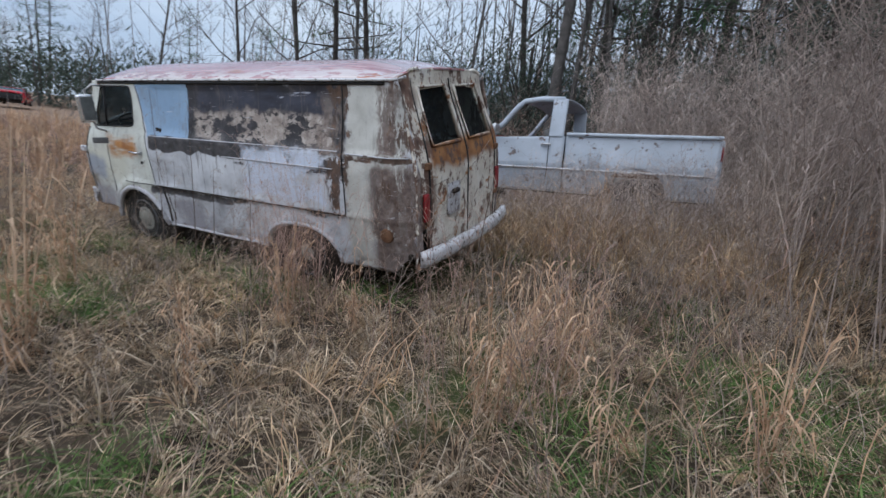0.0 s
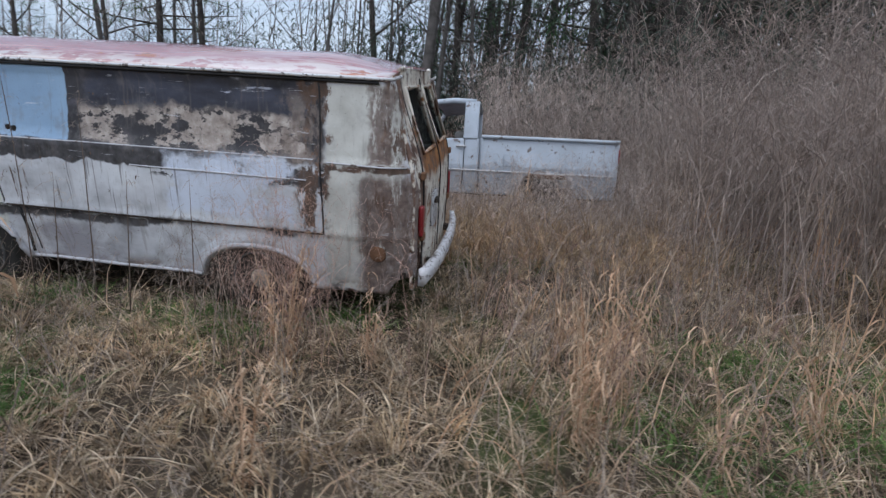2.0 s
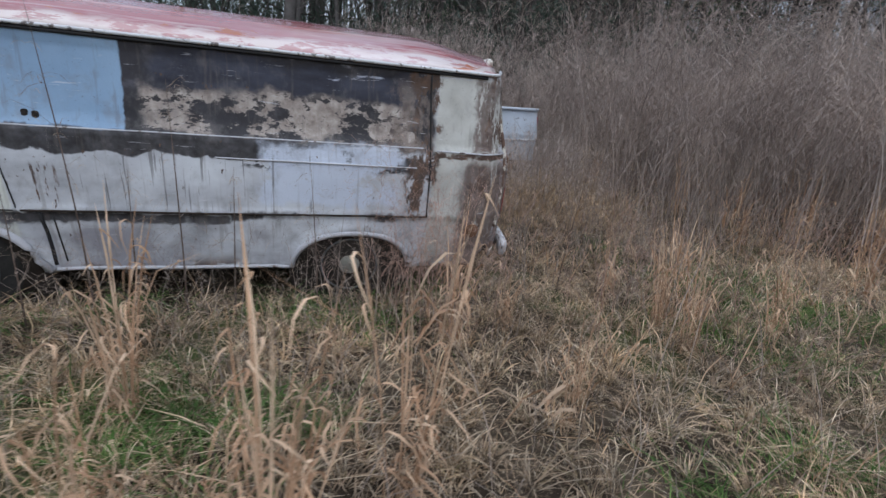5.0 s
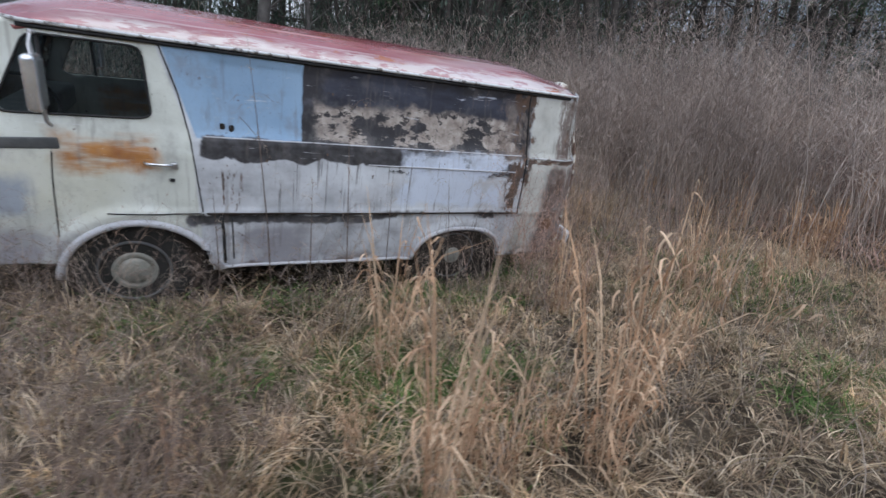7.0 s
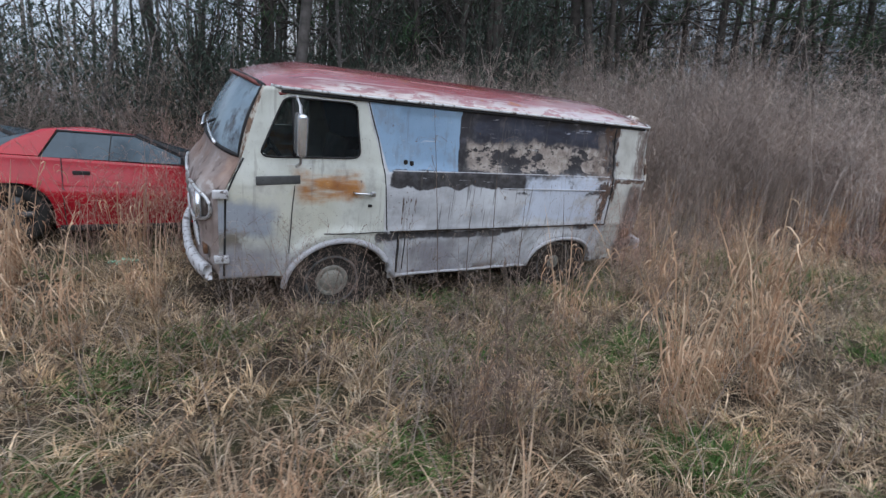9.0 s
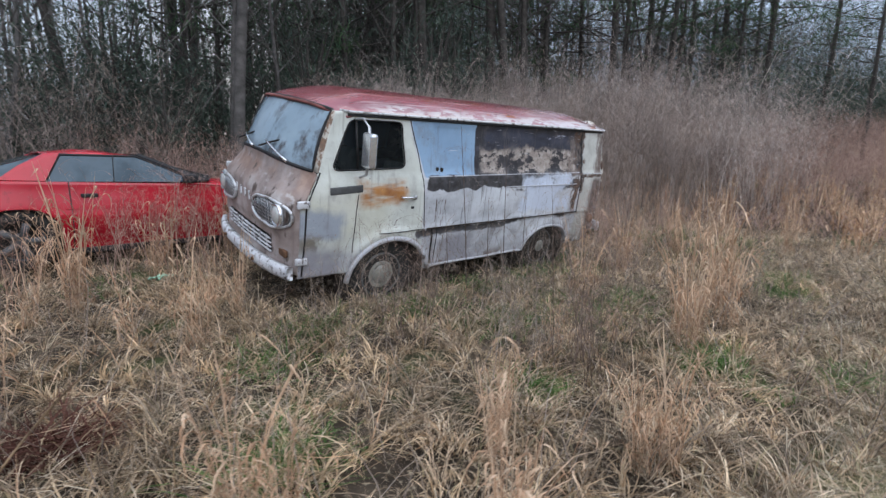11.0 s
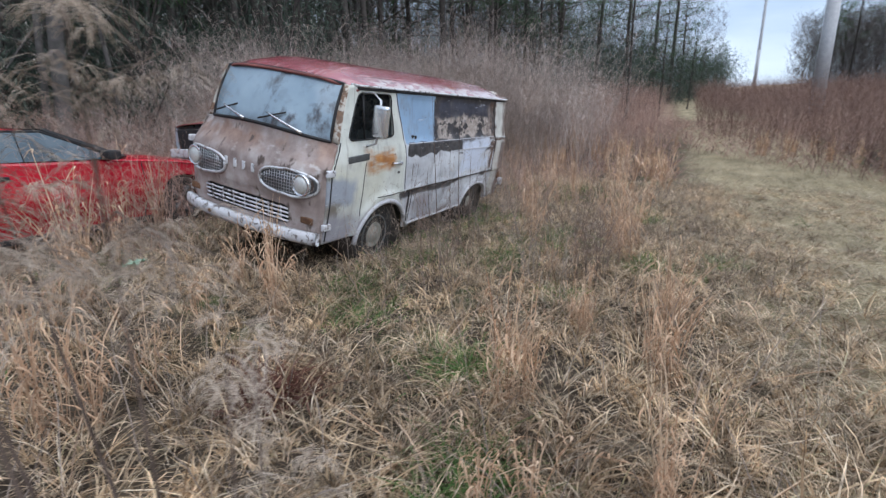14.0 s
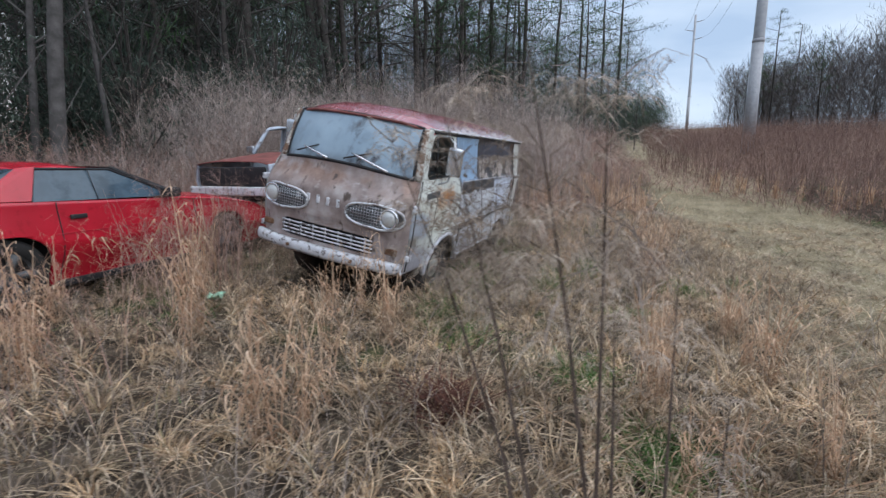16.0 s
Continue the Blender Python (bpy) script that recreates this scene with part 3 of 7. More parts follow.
def span(a, b, step):
    n = max(2, int(round(abs(b - a) / step)) + 1)
    return [a + (b - a) * i / (n - 1) for i in range(n)]

# ---------------------------------------------------------------- ground
def ground_z(x, y):
    """Height of the ground: level where the vehicles stand, rising to the woods and along the cleared strip."""
    x, y = np.asarray(x, float), np.asarray(y, float)
    s = lambda a, b, v: (lambda t: t * t * (3 - 2 * t))(np.clip((v - a) / (b - a), 0, 1))
    z = -0.16 + 0.032 * np.clip(4.4 - y, -4, 8)
    z = z + 0.34 * s(-1.6, -4.2, x) * s(0.2, -2.4, y)
    r = np.hypot(x, y)
    z = z + 0.085 * np.clip(r - 11, 0, 150) * (0.55 + 0.45 * s(0.2, 1.0, -x / (r + 1e-6))) * s(9, 16, r)
    z = z + 0.025 * np.sin(x * 1.3 + 0.7 * y) * np.cos(y * 1.1 - 0.4 * x) + 0.012 * np.sin(3.1 * x) * np.sin(2.7 * y + 1)
    z = z + 0.05 * s(0.9, 0.0, np.abs(x + 1.2) / 2.6) * s(0.8, 0.1, np.abs(y + 0.6) / 1.0)
    return z


def build_ground():
    r = np.concatenate([np.linspace(0, 12, 60), np.geomspace(12.5, 900, 44)])
    a = np.linspace(0, 2 * math.pi, 145)[:-1]
    vs, fs = [(0.0, 1.0, float(ground_z(0.0, 1.0)))], []
    for ri in r[1:]:
        for q in a:
            x, y = ri * math.cos(q), 1.0 + ri * math.sin(q)
            vs.append((x, y, float(ground_z(x, y))))
    n = len(a)
    for k in range(n):
        fs.append((0, 1 + k, 1 + (k + 1) % n))
    for i in range(len(r) - 2):
        for k in range(n):
            b, k2 = 1 + i * n, (k + 1) % n
            fs.append((b + k, b + n + k, b + n + k2, b + k2))
    g = mk("ground", vs, fs, M_GROUND)
    tagged(g, "rough field of matted dead grass with green patches", "ground", kind="structure")


build_ground()

# ---------------------------------------------------------------- the van
VAN = Euler([radians(-10.234), radians(0.812), 0.0]).to_matrix().to_4x4()


def side_y(x, z):
    """Half width of the van's flank."""
    if z < 1.0:
        y = 0.795 + 0.035 * smooth(0.30, 0.80, z)
    else:
        y = 0.83 - 0.085 * smooth(1.0, 1.72, z) ** 1.0 - 0.012 * smooth(1.2, 1.23, z)
    y -= 0.018 * smooth(0.55, 0.85, x) + 0.10 * smooth(-3.18, -3.44, x)
    if x < -0.35:                                   # pressed creases
        y += 0.010 * math.exp(-((z - 1.212) / 0.012) ** 2)
        y += 0.008 * math.exp(-((z - 1.095) / 0.010) ** 2) * smooth(-1.2, -1.9, x)
        if -2.78 < x < -0.45 and 1.25 < z < 1.68:
            y -= 0.014 * smooth(0, 0.03, min(x + 2.78, -0.45 - x, z - 1.25, 1.68 - z))
    else:
        y += 0.007 * math.exp(-((z - 1.10) / 0.012) ** 2) + 0.006 * math.exp(-((z - 1.235) / 0.01) ** 2)
    y += 0.012 * math.exp(-((z - 0.745) / 0.014) ** 2) * smooth(0.2, -0.2, x)
    y -= 0.006 * math.exp(-((z - 0.725) / 0.008) ** 2) * smooth(0.2, -0.2, x)
    dents = 0.010 * noise.noise(Vector((x * 2.3, z * 2.9, 0.3))) + 0.004 * noise.noise(Vector((x * 8, z * 8, 3)))
    y += dents * (1 if x < 0 else 0.6)
    fa = math.hypot((x + 0.03) / 0.46, (z - 0.27) / 0.46)     # flared lips
    y += 0.022 * math.exp(-((fa - 1.0) / 0.10) ** 2)
    ra = math.hypot((x + 2.30) / 0.46, (z - 0.27) / 0.37)
    y += 0.020 * math.exp(-((ra - 1.0) / 0.09) ** 2)
    return y


def arch(cx, cz, a, b):
    def sd(x, z):
        if z < cz:
            return (abs(x - cx) / a - 1) * a
        return ((abs(x - cx) / a) ** 2.4 + (abs(z - cz) / b) ** 2.4) ** (1 / 2.4) * min(a, b) - min(a, b)
    return sd


DOOR_GLASS = [(-0.125, 1.33), (0.50, 1.315), (0.355, 1.645), (-0.095, 1.645)]
FRONT_CUT = [(0.66, 1.26), (0.775, 1.02), (1.4, 1.02), (1.4, 1.80), (0.485, 1.80)]
REAR_CUT = [(-3.9, 1.05), (-3.43, 1.05), (-3.235, 1.80), (-3.9, 1.80)]
SILL_CUT = [(0.34, 0.10), (1.4, 0.10), (1.4, 0.40), (0.34, 0.42)]
LOW_REAR = [(-3.9, 0.05), (-3.05, 0.05), (-3.30, 0.42), (-3.9, 0.50)]


def van_side(parent, sign):
    holes = [arch(-0.05, 0.30, 0.40, 0.355), arch(-2.30, 0.28, 0.40, 0.30), poly_sd(FRONT_CUT, 0.005), poly_sd(REAR_CUT, 0.005), poly_sd(SILL_CUT, 0.005), poly_sd(LOW_REAR, 0.01), poly_sd(DOOR_GLASS, 0.028)]
    vs, fs = sheet(span(-3.42, 0.80, 0.026), span(0.33, 1.73, 0.026), lambda x, z: (x, sign * side_y(x, z), z), holes)
    if sign > 0:
        fs = [f[::-1] for f in fs]
    mk("side_panel", vs, fs, M_SIDE, parent, "patchy cream, pale blue and burnt black steel flank" if sign > 0 else "", solid=0.02)
    # window glass, its rubber and the quarter-light bar
    g = [(-0.155, 1.30), (0.545, 1.285), (0.375, 1.675), (-0.12, 1.675)]
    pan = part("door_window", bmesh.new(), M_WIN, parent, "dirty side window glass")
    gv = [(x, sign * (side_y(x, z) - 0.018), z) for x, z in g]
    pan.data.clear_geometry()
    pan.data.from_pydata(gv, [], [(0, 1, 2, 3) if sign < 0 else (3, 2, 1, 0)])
    loop = []
    for i in range(4):
        a, b = g[i], g[(i + 1) % 4]
        c = g[(i + 2) % 4]
        run = [(a[0] + (b[0] - a[0]) * t, a[1] + (b[1] - a[1]) * t) for t in [0.12 + 0.76 * k / 6 for k in range(7)]]
        p, q = run[-1], (b[0] + (c[0] - b[0]) * 0.12, b[1] + (c[1] - b[1]) * 0.12)
        for t in (0.25, 0.5, 0.75):                 # rounded corner
            run.append(((1 - t) ** 2 * p[0] + 2 * t * (1 - t) * b[0] + t * t * q[0], (1 - t) ** 2 * p[1] + 2 * t * (1 - t) * b[1] + t * t * q[1]))
        for x, z in run:
            loop.append((x, sign * (side_y(x, z) + 0.002), z))
    loop.append(loop[0])
    v, f = tube(loop, 0.007, 6, False)
    mk("window_seal", v, f, M_BLACK, pan)
    v, f = tube([(0.315, sign * side_y(0.315, 1.30), 1.29), (0.325, sign * side_y(0.32, 1.67), 1.67)], 0.011, 6)
    mk("quarter_light_bar", v, f, M_BLACK, pan)


def seam(parent, pts, r=0.005, name="panel_gap", material=None, sign=1):
    out = []
    for (x0, z0), (x1, z1) in zip(pts[:-1], pts[1:]):
        k = max(2, int(math.hypot(x1 - x0, z1 - z0) / 0.05))
        out += [(x0 + (x1 - x0) * i / k, z0 + (z1 - z0) * i / k) for i in range(k)]
    out.append(pts[-1])
    v, f = tube([(x, sign * (side_y(x, z) + 0.0005), z) for x, z in out], r, 6)
    return mk(name, v, f, material or M_BLACK, parent)


def front_x(y, z):
    x = 0.935 - 0.11 * smooth(0.95, 1.34, z) ** 1.4 - 0.02 * smooth(0.7, 0.4, z)
    x -= 0.035 * (y / 0.8) ** 2 + 0.085 * smooth(0.5, 0.81, abs(y)) ** 2
    x += 0.012 * math.exp(-((z - 1.20) / 0.02) ** 2) - 0.02 * smooth(0.80, 0.74, z) * smooth(0.66, 0.60, abs(y)) * smooth(0.50, 0.54, z)
    x += 0.006 * noise.noise(Vector((y * 4, z * 4, 8)))
    k = (min(abs(y), 0.70) / 0.70) ** 2                     # runs into the windshield's base
    return x + (0.809 - 0.13 * k * k - 0.02 * k - x) * smooth(0.98, 1.315 - 0.05 * k, z) ** 1.6


def ws_point(y, v):
    """Windshield: y across, v from 0 at the bottom to 1 at the top."""
    k = (y / 0.70) ** 2
    b = Vector((0.805 - 0.13 * k * k - 0.02 * k, y, 1.315 - 0.05 * k))
    t = Vector((0.585 - 0.085 * k, y * 0.955, 1.765 - 0.035 * k))
    p = b.lerp(t, v)
    p.x += 0.025 * math.sin(math.pi * v)
    return p


def roof_z(x, y):
    k = abs(y) / 0.742
    c = 0.055 + 0.085 * smooth(0.62, 0.05, x) - 0.072 * smooth(-2.7, -3.28, x)
    z = 1.735 + (c + 0.012) * (1 - k ** 3.4)
    z += 0.006 * max(0.0, math.cos(y * 2 * math.pi / 0.21)) ** 6 * smooth(0.3, 0.1, x) * smooth(-3.15, -2.9, x) * smooth(0.68, 0.6, abs(y))
    z -= 0.036 * smooth(0.36, 0.60, x) ** 1.5                # rounds down to the windshield
    return z + 0.006 * noise.noise(Vector((x * 2, y * 3, 1)))


def build_wheel(parent, x, y, sign, name="wheel"):
    """Tyre, steel rim and dished hubcap; sign: which way the hubcap faces."""
    w = part(name, bmesh.new(), M_RUBBER, parent)
    w.data.clear_geometry()
    v, f = lathe([(0.20, -0.085), (0.27, -0.092), (0.315, -0.085), (0.328, -0.06), (0.330, 0.0), (0.328, 0.06), (0.315, 0.085), (0.27, 0.092), (0.20, 0.085)], 36)
    tyre = mk("tyre", v, f, M_RUBBER, w)
    v, f = lathe([(0.02, 0.030), (0.12, 0.034), (0.165, 0.05), (0.185, 0.085), (0.205, 0.092), (0.203, 0.06)], 32)
    rim = mk("rim", v, f, M_DARK, w, "rusty dark steel rim")
    v, f = lathe([(0.005, 0.100), (0.06, 0.098), (0.085, 0.092), (0.092, 0.084), (0.100, 0.092), (0.125, 0.088), (0.142, 0.074), (0.150, 0.080), (0.158, 0.064)], 32)
    cap = mk("hubcap", v, f, M_HUBCAP, w, "dull dished hubcap")
    v, f = lathe([(0.190, 0.084), (0.194, 0.097), (0.201, 0.100), (0.208, 0.094), (0.209, 0.086)], 32, caps=False)
    ring = mk("trim_ring", v, f, M_MESH, w, "dull dark wheel ring")
    for o in (tyre, rim, cap, ring):
        o.matrix_basis = Matrix.Translation((x, y, 0.33)) @ Matrix.Diagonal((1, sign, 1, 1))
    w.data.from_pydata([(x, y - 0.3 * sign, 0.33), (x + 0.02, y - 0.3 * sign, 0.33), (x, y - 0.1 * sign, 0.35)], [], [(0, 1, 2)])
    return w


def build_van():
    van = thing("derelict_van", VAN, "derelict cab-over van with red roof, leaning in dead grass", "van")
    van_side(van, 1)
    van_side(van, -1)
    # front sheet
    vs, fs = sheet(span(-0.785, 0.785, 0.03), span(0.45, 1.315, 0.03), lambda y, z: (front_x(y, min(z, 1.315 - 0.05 * (y / 0.7) ** 2)), y, min(z, 1.315 - 0.05 * (y / 0.7) ** 2)),
                   [poly_sd([(-0.48, 0.565), (0.48, 0.565), (0.48, 0.69), (-0.48, 0.69)], 0.02)])
    mk("nose_panel", vs, fs, M_FRONT, van, "rusty brown and grey front panel", solid=0.015)
    for s in (1, -1):                                # corner strips closing nose to flank
        vs, fs = [], []
        zs = span(0.42, 1.262, 0.04)
        for z in zs:
            e = 0.78 if z < 1.02 else 0.775 - 0.115 * (z - 1.02) / 0.24
            a, b = (front_x(0.785, z), s * 0.785, z), (e, s * (side_y(e, z) - 0.012), z)
            vs += [a, ((a[0] + b[0]) / 2 + 0.006, (a[1] + b[1]) / 2 + s * 0.004, z), b]
        for i in range(len(zs) - 1):
            for k in range(2):
                q = (3 * i + k, 3 * i + k + 1, 3 * i + k + 4, 3 * i + k + 3)
                fs.append(q if s > 0 else q[::-1])
        mk("corner_panel", vs, fs, M_FRONT, van)
    # windshield with rubber, pillars
    ys, nv = span(-0.70, 0.70, 0.05), 10
    vs = [tuple(ws_point(y, v / nv)) for v in range(nv + 1) for y in ys]
    n = len(ys)
    fs = [(j * n + i, j * n + i + 1, (j + 1) * n + i + 1, (j + 1) * n + i) for j in range(nv) for i in range(n - 1)]
    ws = mk("windshield", vs, fs, M_WS, van, "dusty curved windshield glass with painted sky sheen and stains")
    rim = [ws_point(y, 0) for y in ys] + [ws_point(0.70, v / nv) for v in range(1, nv)] + [ws_point(y, 1) for y in reversed(ys)] + [ws_point(-0.70, v / nv) for v in range(nv - 1, 0, -1)]
    v, f = tube(rim + [rim[0]], 0.016, 6, False)
    mk("windshield_seal", v, f, M_BLACK, ws)
    for s in (1, -1):
        pts0 = [ws_point(s * 0.70, v / 8) for v in range(9)]
        vs, fs = [], []
        for p in pts0:
            xz = 0.66 - (p.z - 1.26) * 0.324
            vs += [(p.x + 0.004, p.y, p.z), (xz + 0.002, s * side_y(xz, p.z), p.z)]
        for i in range(8):
            q = (2 * i, 2 * i + 1, 2 * i + 3, 2 * i + 2)
            fs.append(q if s > 0 else q[::-1])
        mk("pillar", vs, fs, M_PILLAR, van, "rust-streaked windshield pillar", solid=0.03)
    # wipers
    for y0, y1 in ((-0.42, -0.12), (0.12, 0.50)):
        pts = [ws_point(y0 + (y1 - y0) * k / 6, 0.20 - 0.19 * k / 6) + Vector((0.030 - 0.006 * k / 6, 0, 0.012)) for k in range(7)]
        v, f = tube(pts, [0.007, 0.008, 0.009, 0.009, 0.010, 0.011, 0.014], 6)
        w = mk("wiper", v, f, M_BRIGHT, van, "bright wiper arm")
        c = pts[1]
        d = Vector((-0.05, (y1 - y0) * 0.42, 0.055))
        v, f = tube([c - d * 0.75 - Vector((0.006, 0, 0)), c + d * 0.1, c + d * 0.75 - Vector((0.004, 0, 0))], 0.008, 6)
        mk("blade", v, f, M_BLACK, w)
    # roof
    xs = span(-3.26, 0.60, 0.045)
    ysr = span(-0.742, 0.742, 0.033)
    vs, fs = [], []
    for x in xs:
        for y in ysr:
            xx = x - smooth(0.2, 0.6, x) * (0.06 * (y / 0.742) ** 2 + 0.13 * (y / 0.742) ** 6) + 0.05 * smooth(-3.0, -3.26, x) * (y / 0.742) ** 2
            vs.append((xx, y, roof_z(x, y)))
    n = len(ysr)
    for i in range(len(xs) - 1):
        for j in range(n - 1):
            fs.append((i * n + j, (i + 1) * n + j, (i + 1) * n + j + 1, i * n + j + 1))
    mk("roof", vs, fs, M_ROOF, van, "sun-worn red roof with pale edges and painted sky sheen", solid=0.02)
    for s in (1, -1):
        pts = [(0.46, s * 0.712, 1.737), (0.42, s * 0.735, 1.734)] + [(x, s * 0.748, 1.731) for x in span(0.38, -3.18, 0.2)] + [(-3.24, s * 0.72, 1.733), (-3.27, s * 0.65, 1.75)]
        v, f = tube(pts, 0.011, 6)
        mk("drip_rail", v, f, M_WHITE, van, "chipped white drip rail")
        pts = [(x, s * (side_y(x, 1.708) + 0.004), 1.708) for x in span(0.40, -3.15, 0.2)]
        v, f = tube(pts, 0.012, 6)
        mk("rail_gap", v, f, M_BLACK, van)
    pts = [(0.603 - 0.06 * (y / 0.742) ** 2 - 0.13 * (y / 0.742) ** 6, y, roof_z(0.6, y) - 0.006) for y in span(-0.71, 0.71, 0.07)]
    v, f = tube(pts, 0.013, 6)
    mk("visor_lip", v, f, M_MAROON, van)
    # rear wall with two doors
    def rear_x(y, z):
        return -3.445 + 0.19 * smooth(1.05, 1.76, z) ** 1.1 + 0.045 * (abs(y) / 0.74) ** 4 + 0.008 * noise.noise(Vector((y * 3, z * 3, 5)))
    wl = [(0.075, 1.30), (0.50, 1.30), (0.47, 1.63), (0.075, 1.65)]
    wr = [(-0.50, 1.30), (-0.075, 1.30), (-0.075, 1.65), (-0.47, 1.63)]
    def rear_w(z):
        return 0.745 - 0.06 * smooth(1.1, 1.74, z)
    tear = [(0.60, 0.40), (0.72, 0.40), (0.74, 0.62), (0.64, 0.66)]
    vs, fs = sheet(span(-1.0, 1.0, 0.04), span(0.36, 1.83, 0.03), lambda k, z: (rear_x(k * rear_w(z), z), k * rear_w(z), min(z, roof_z(-3.2, k * rear_w(z)) - 0.005)),
                   [poly_sd([(a / 0.71, b) for a, b in wl], 0.03), poly_sd([(a / 0.71, b) for a, b in wr], 0.03), poly_sd([(a / 0.745, b) for a, b in tear], 0.02)])
    mk("rear_wall", vs, [f[::-1] for f in fs], M_REAR, van, "rusted orange and cream double rear doors", solid=0.025)
    for s, w in ((1, wl), (-1, wr)):
        g = [(rear_x(y, z) + 0.015, y * 1.05, z) for y, z in ((w[0][0], 1.27), (w[1][0], 1.27), (w[2][0], 1.68), (w[3][0], 1.69))]
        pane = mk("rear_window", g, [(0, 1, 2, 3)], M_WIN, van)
        loop = [g[0], ((g[0][0] + g[1][0]) / 2, (g[0][1] + g[1][1]) / 2, g[0][2]), g[1], g[2], g[3], g[0]]
        v, f = tube([(p[0] - 0.018, p[1], p[2]) for p in loop], 0.016, 6)
        mk("window_frame", v, f, M_REAR, pane)
    v, f = tube([(rear_x(0.0, z) - 0.003, 0.0, z) for z in span(0.45, 1.74, 0.06)], 0.007, 6)
    mk("door_gap", v, f, M_BLACK, van)
    for s in (1, -1):
        v, f = tube([(rear_x(s * 0.6, z) - 0.002, s * (0.61 - 0.06 * smooth(1.1, 1.74, z)), z) for z in span(0.42, 1.74, 0.06)], 0.007, 6)
        mk("door_gap", v, f, M_BLACK, van)
        for z in (0.72, 1.14):
            part("rear_hinge", slab(rear_x(s * 0.62, z) - 0.012, s * 0.625, z, 0.03, 0.07, 0.05, 0.008), M_RUST, van)
    part("tail_lamp", slab(rear_x(0.66, 0.84) - 0.012, 0.665, 0.84, 0.035, 0.062, 0.21, 0.014), M_TAIL, van, "faded red tall tail lamp")
    part("tail_lamp", slab(rear_x(0.66, 0.84) - 0.012, -0.665, 0.84, 0.035, 0.062, 0.21, 0.014), M_TAIL, van, "faded red tall tail lamp")
    part("plate_mount", slab(rear_x(0.27, 0.86) - 0.01, 0.27, 0.84, 0.02, 0.20, 0.25, 0.02), M_WHITE, van, "chalky white plate mount")
    part("door_pull", slab(rear_x(0.27, 0.90) - 0.03, 0.27, 0.90, 0.03, 0.10, 0.035, 0.01), M_DARK, van)
    # bumpers: bowed bars of a channel section
    def bumper(name, xc, bow, half, z, h, material, label, flip):
        vs, fs = [], []
        ys = span(-half, half, 0.06)
        prof = [(-0.02, -h / 2), (0.018, -h / 2), (0.034, -h / 4), (0.036, h / 6), (0.022, h / 2), (-0.02, h / 2)]
        for y in ys:
            x = xc - flip * bow * (abs(y) / half) ** 3.0
            for px, pz in prof:
                vs.append((x + flip * px, y, z + pz + 0.006 * noise.noise(Vector((y * 3, z, 2)))))
        k = len(prof)
        for i in range(len(ys) - 1):
            for j in range(k):
                q = (i * k + j, i * k + (j + 1) % k, (i + 1) * k + (j + 1) % k, (i + 1) * k + j)
                fs.append(q[::-1] if flip > 0 else q)
        fs += [tuple(range(k)), tuple(range((len(ys) - 1) * k, len(ys) * k))]
        return mk(name, vs, fs, material, van, label)
    fb = bumper("front_bumper", 0.965, 0.10, 0.80, 0.475, 0.105, M_WHITE, "flaking white front bumper", 1)
    bumper("rear_bumper", -3.525, 0.06, 0.79, 0.475, 0.12, M_WHITE, "flaking white rear bumper", -1)
    for s in (1, -1):
        part("bumper_bolt", slab(1.0, s * 0.35, 0.475, 0.02, 0.03, 0.03, 0.008), M_RUST, fb)
        part("bumper_bracket", slab(-3.46, s * 0.45, 0.47, 0.12, 0.05, 0.06, 0.008), M_DARK, van)
    # lower grille: dark opening with bars
    part("grille_opening", slab(0.86, 0, 0.63, 0.02, 1.02, 0.19, 0.01), M_BLACK, van)
    for k in range(4):
        z = 0.575 + 0.036 * k
        v, f = tube([(front_x(y, z) + 0.008, y, z) for y in span(-0.50, 0.50, 0.1)], 0.0085, 6)
        mk("grille_bar", v, f, M_WHITE, van, "chipped white grille bar")
    for k in range(7):
        y = -0.42 + 0.14 * k
        v, f = tube([(front_x(y, z) + 0.004, y, z) for z in (0.562, 0.63, 0.698)], 0.006, 6)
        mk("grille_upright", v, f, M_WHITE, van)
    # headlamp pods
    for s in (1, -1):
        cy, cz, ha, hb = s * 0.485, 0.915, 0.275, 0.108
        rimpts = []
        for k in range(41):
            q = 2 * math.pi * k / 40
            yy = cy + ha * math.copysign(abs(math.cos(q)) ** 0.75, math.cos(q))
            zz = cz + hb * math.copysign(abs(math.sin(q)) ** 0.85, math.sin(q)) * (1.0 if s * (yy - cy) > 0 else 0.92)
            rimpts.append((front_x(yy, zz) + 0.014, yy, zz))
        v, f = tube(rimpts, 0.012, 8, False)
        pod = mk("headlamp_bezel", v, f, M_BEZEL, van, "pitted chrome oval headlamp surround")
        c = (front_x(cy, cz) + 0.010, cy, cz)
        mk("mesh_backing", [c] + [(p[0] - 0.006, p[1], p[2]) for p in rimpts[:-1]], [(0, k + 1, (k + 1) % 40 + 1) if s > 0 else (0, (k + 1) % 40 + 1, k + 1) for k in range(40)], M_MESH, pod)
        for k in range(13):
            yy = cy - s * 0.25 + s * 0.027 * k
            t = abs((yy - cy) / ha)
            hz = hb * max(0.15, (1 - t ** 2.6)) * 0.92
            v, f = tube([(front_x(yy, z) + 0.014, yy, z) for z in (cz - hz, cz, cz + hz)], 0.0032, 4)
            mk("mesh_wire", v, f, M_CHROME, pod)
        for k in range(7):
            z = cz - 0.078 + 0.026 * k
            v, f = tube([(front_x(cy + o, z) + 0.014, cy + o, z) for o in (-s * 0.22, 0.0, s * 0.10)], 0.0032, 4)
            mk("mesh_wire", v, f, M_CHROME, pod)
        ly = s * 0.635
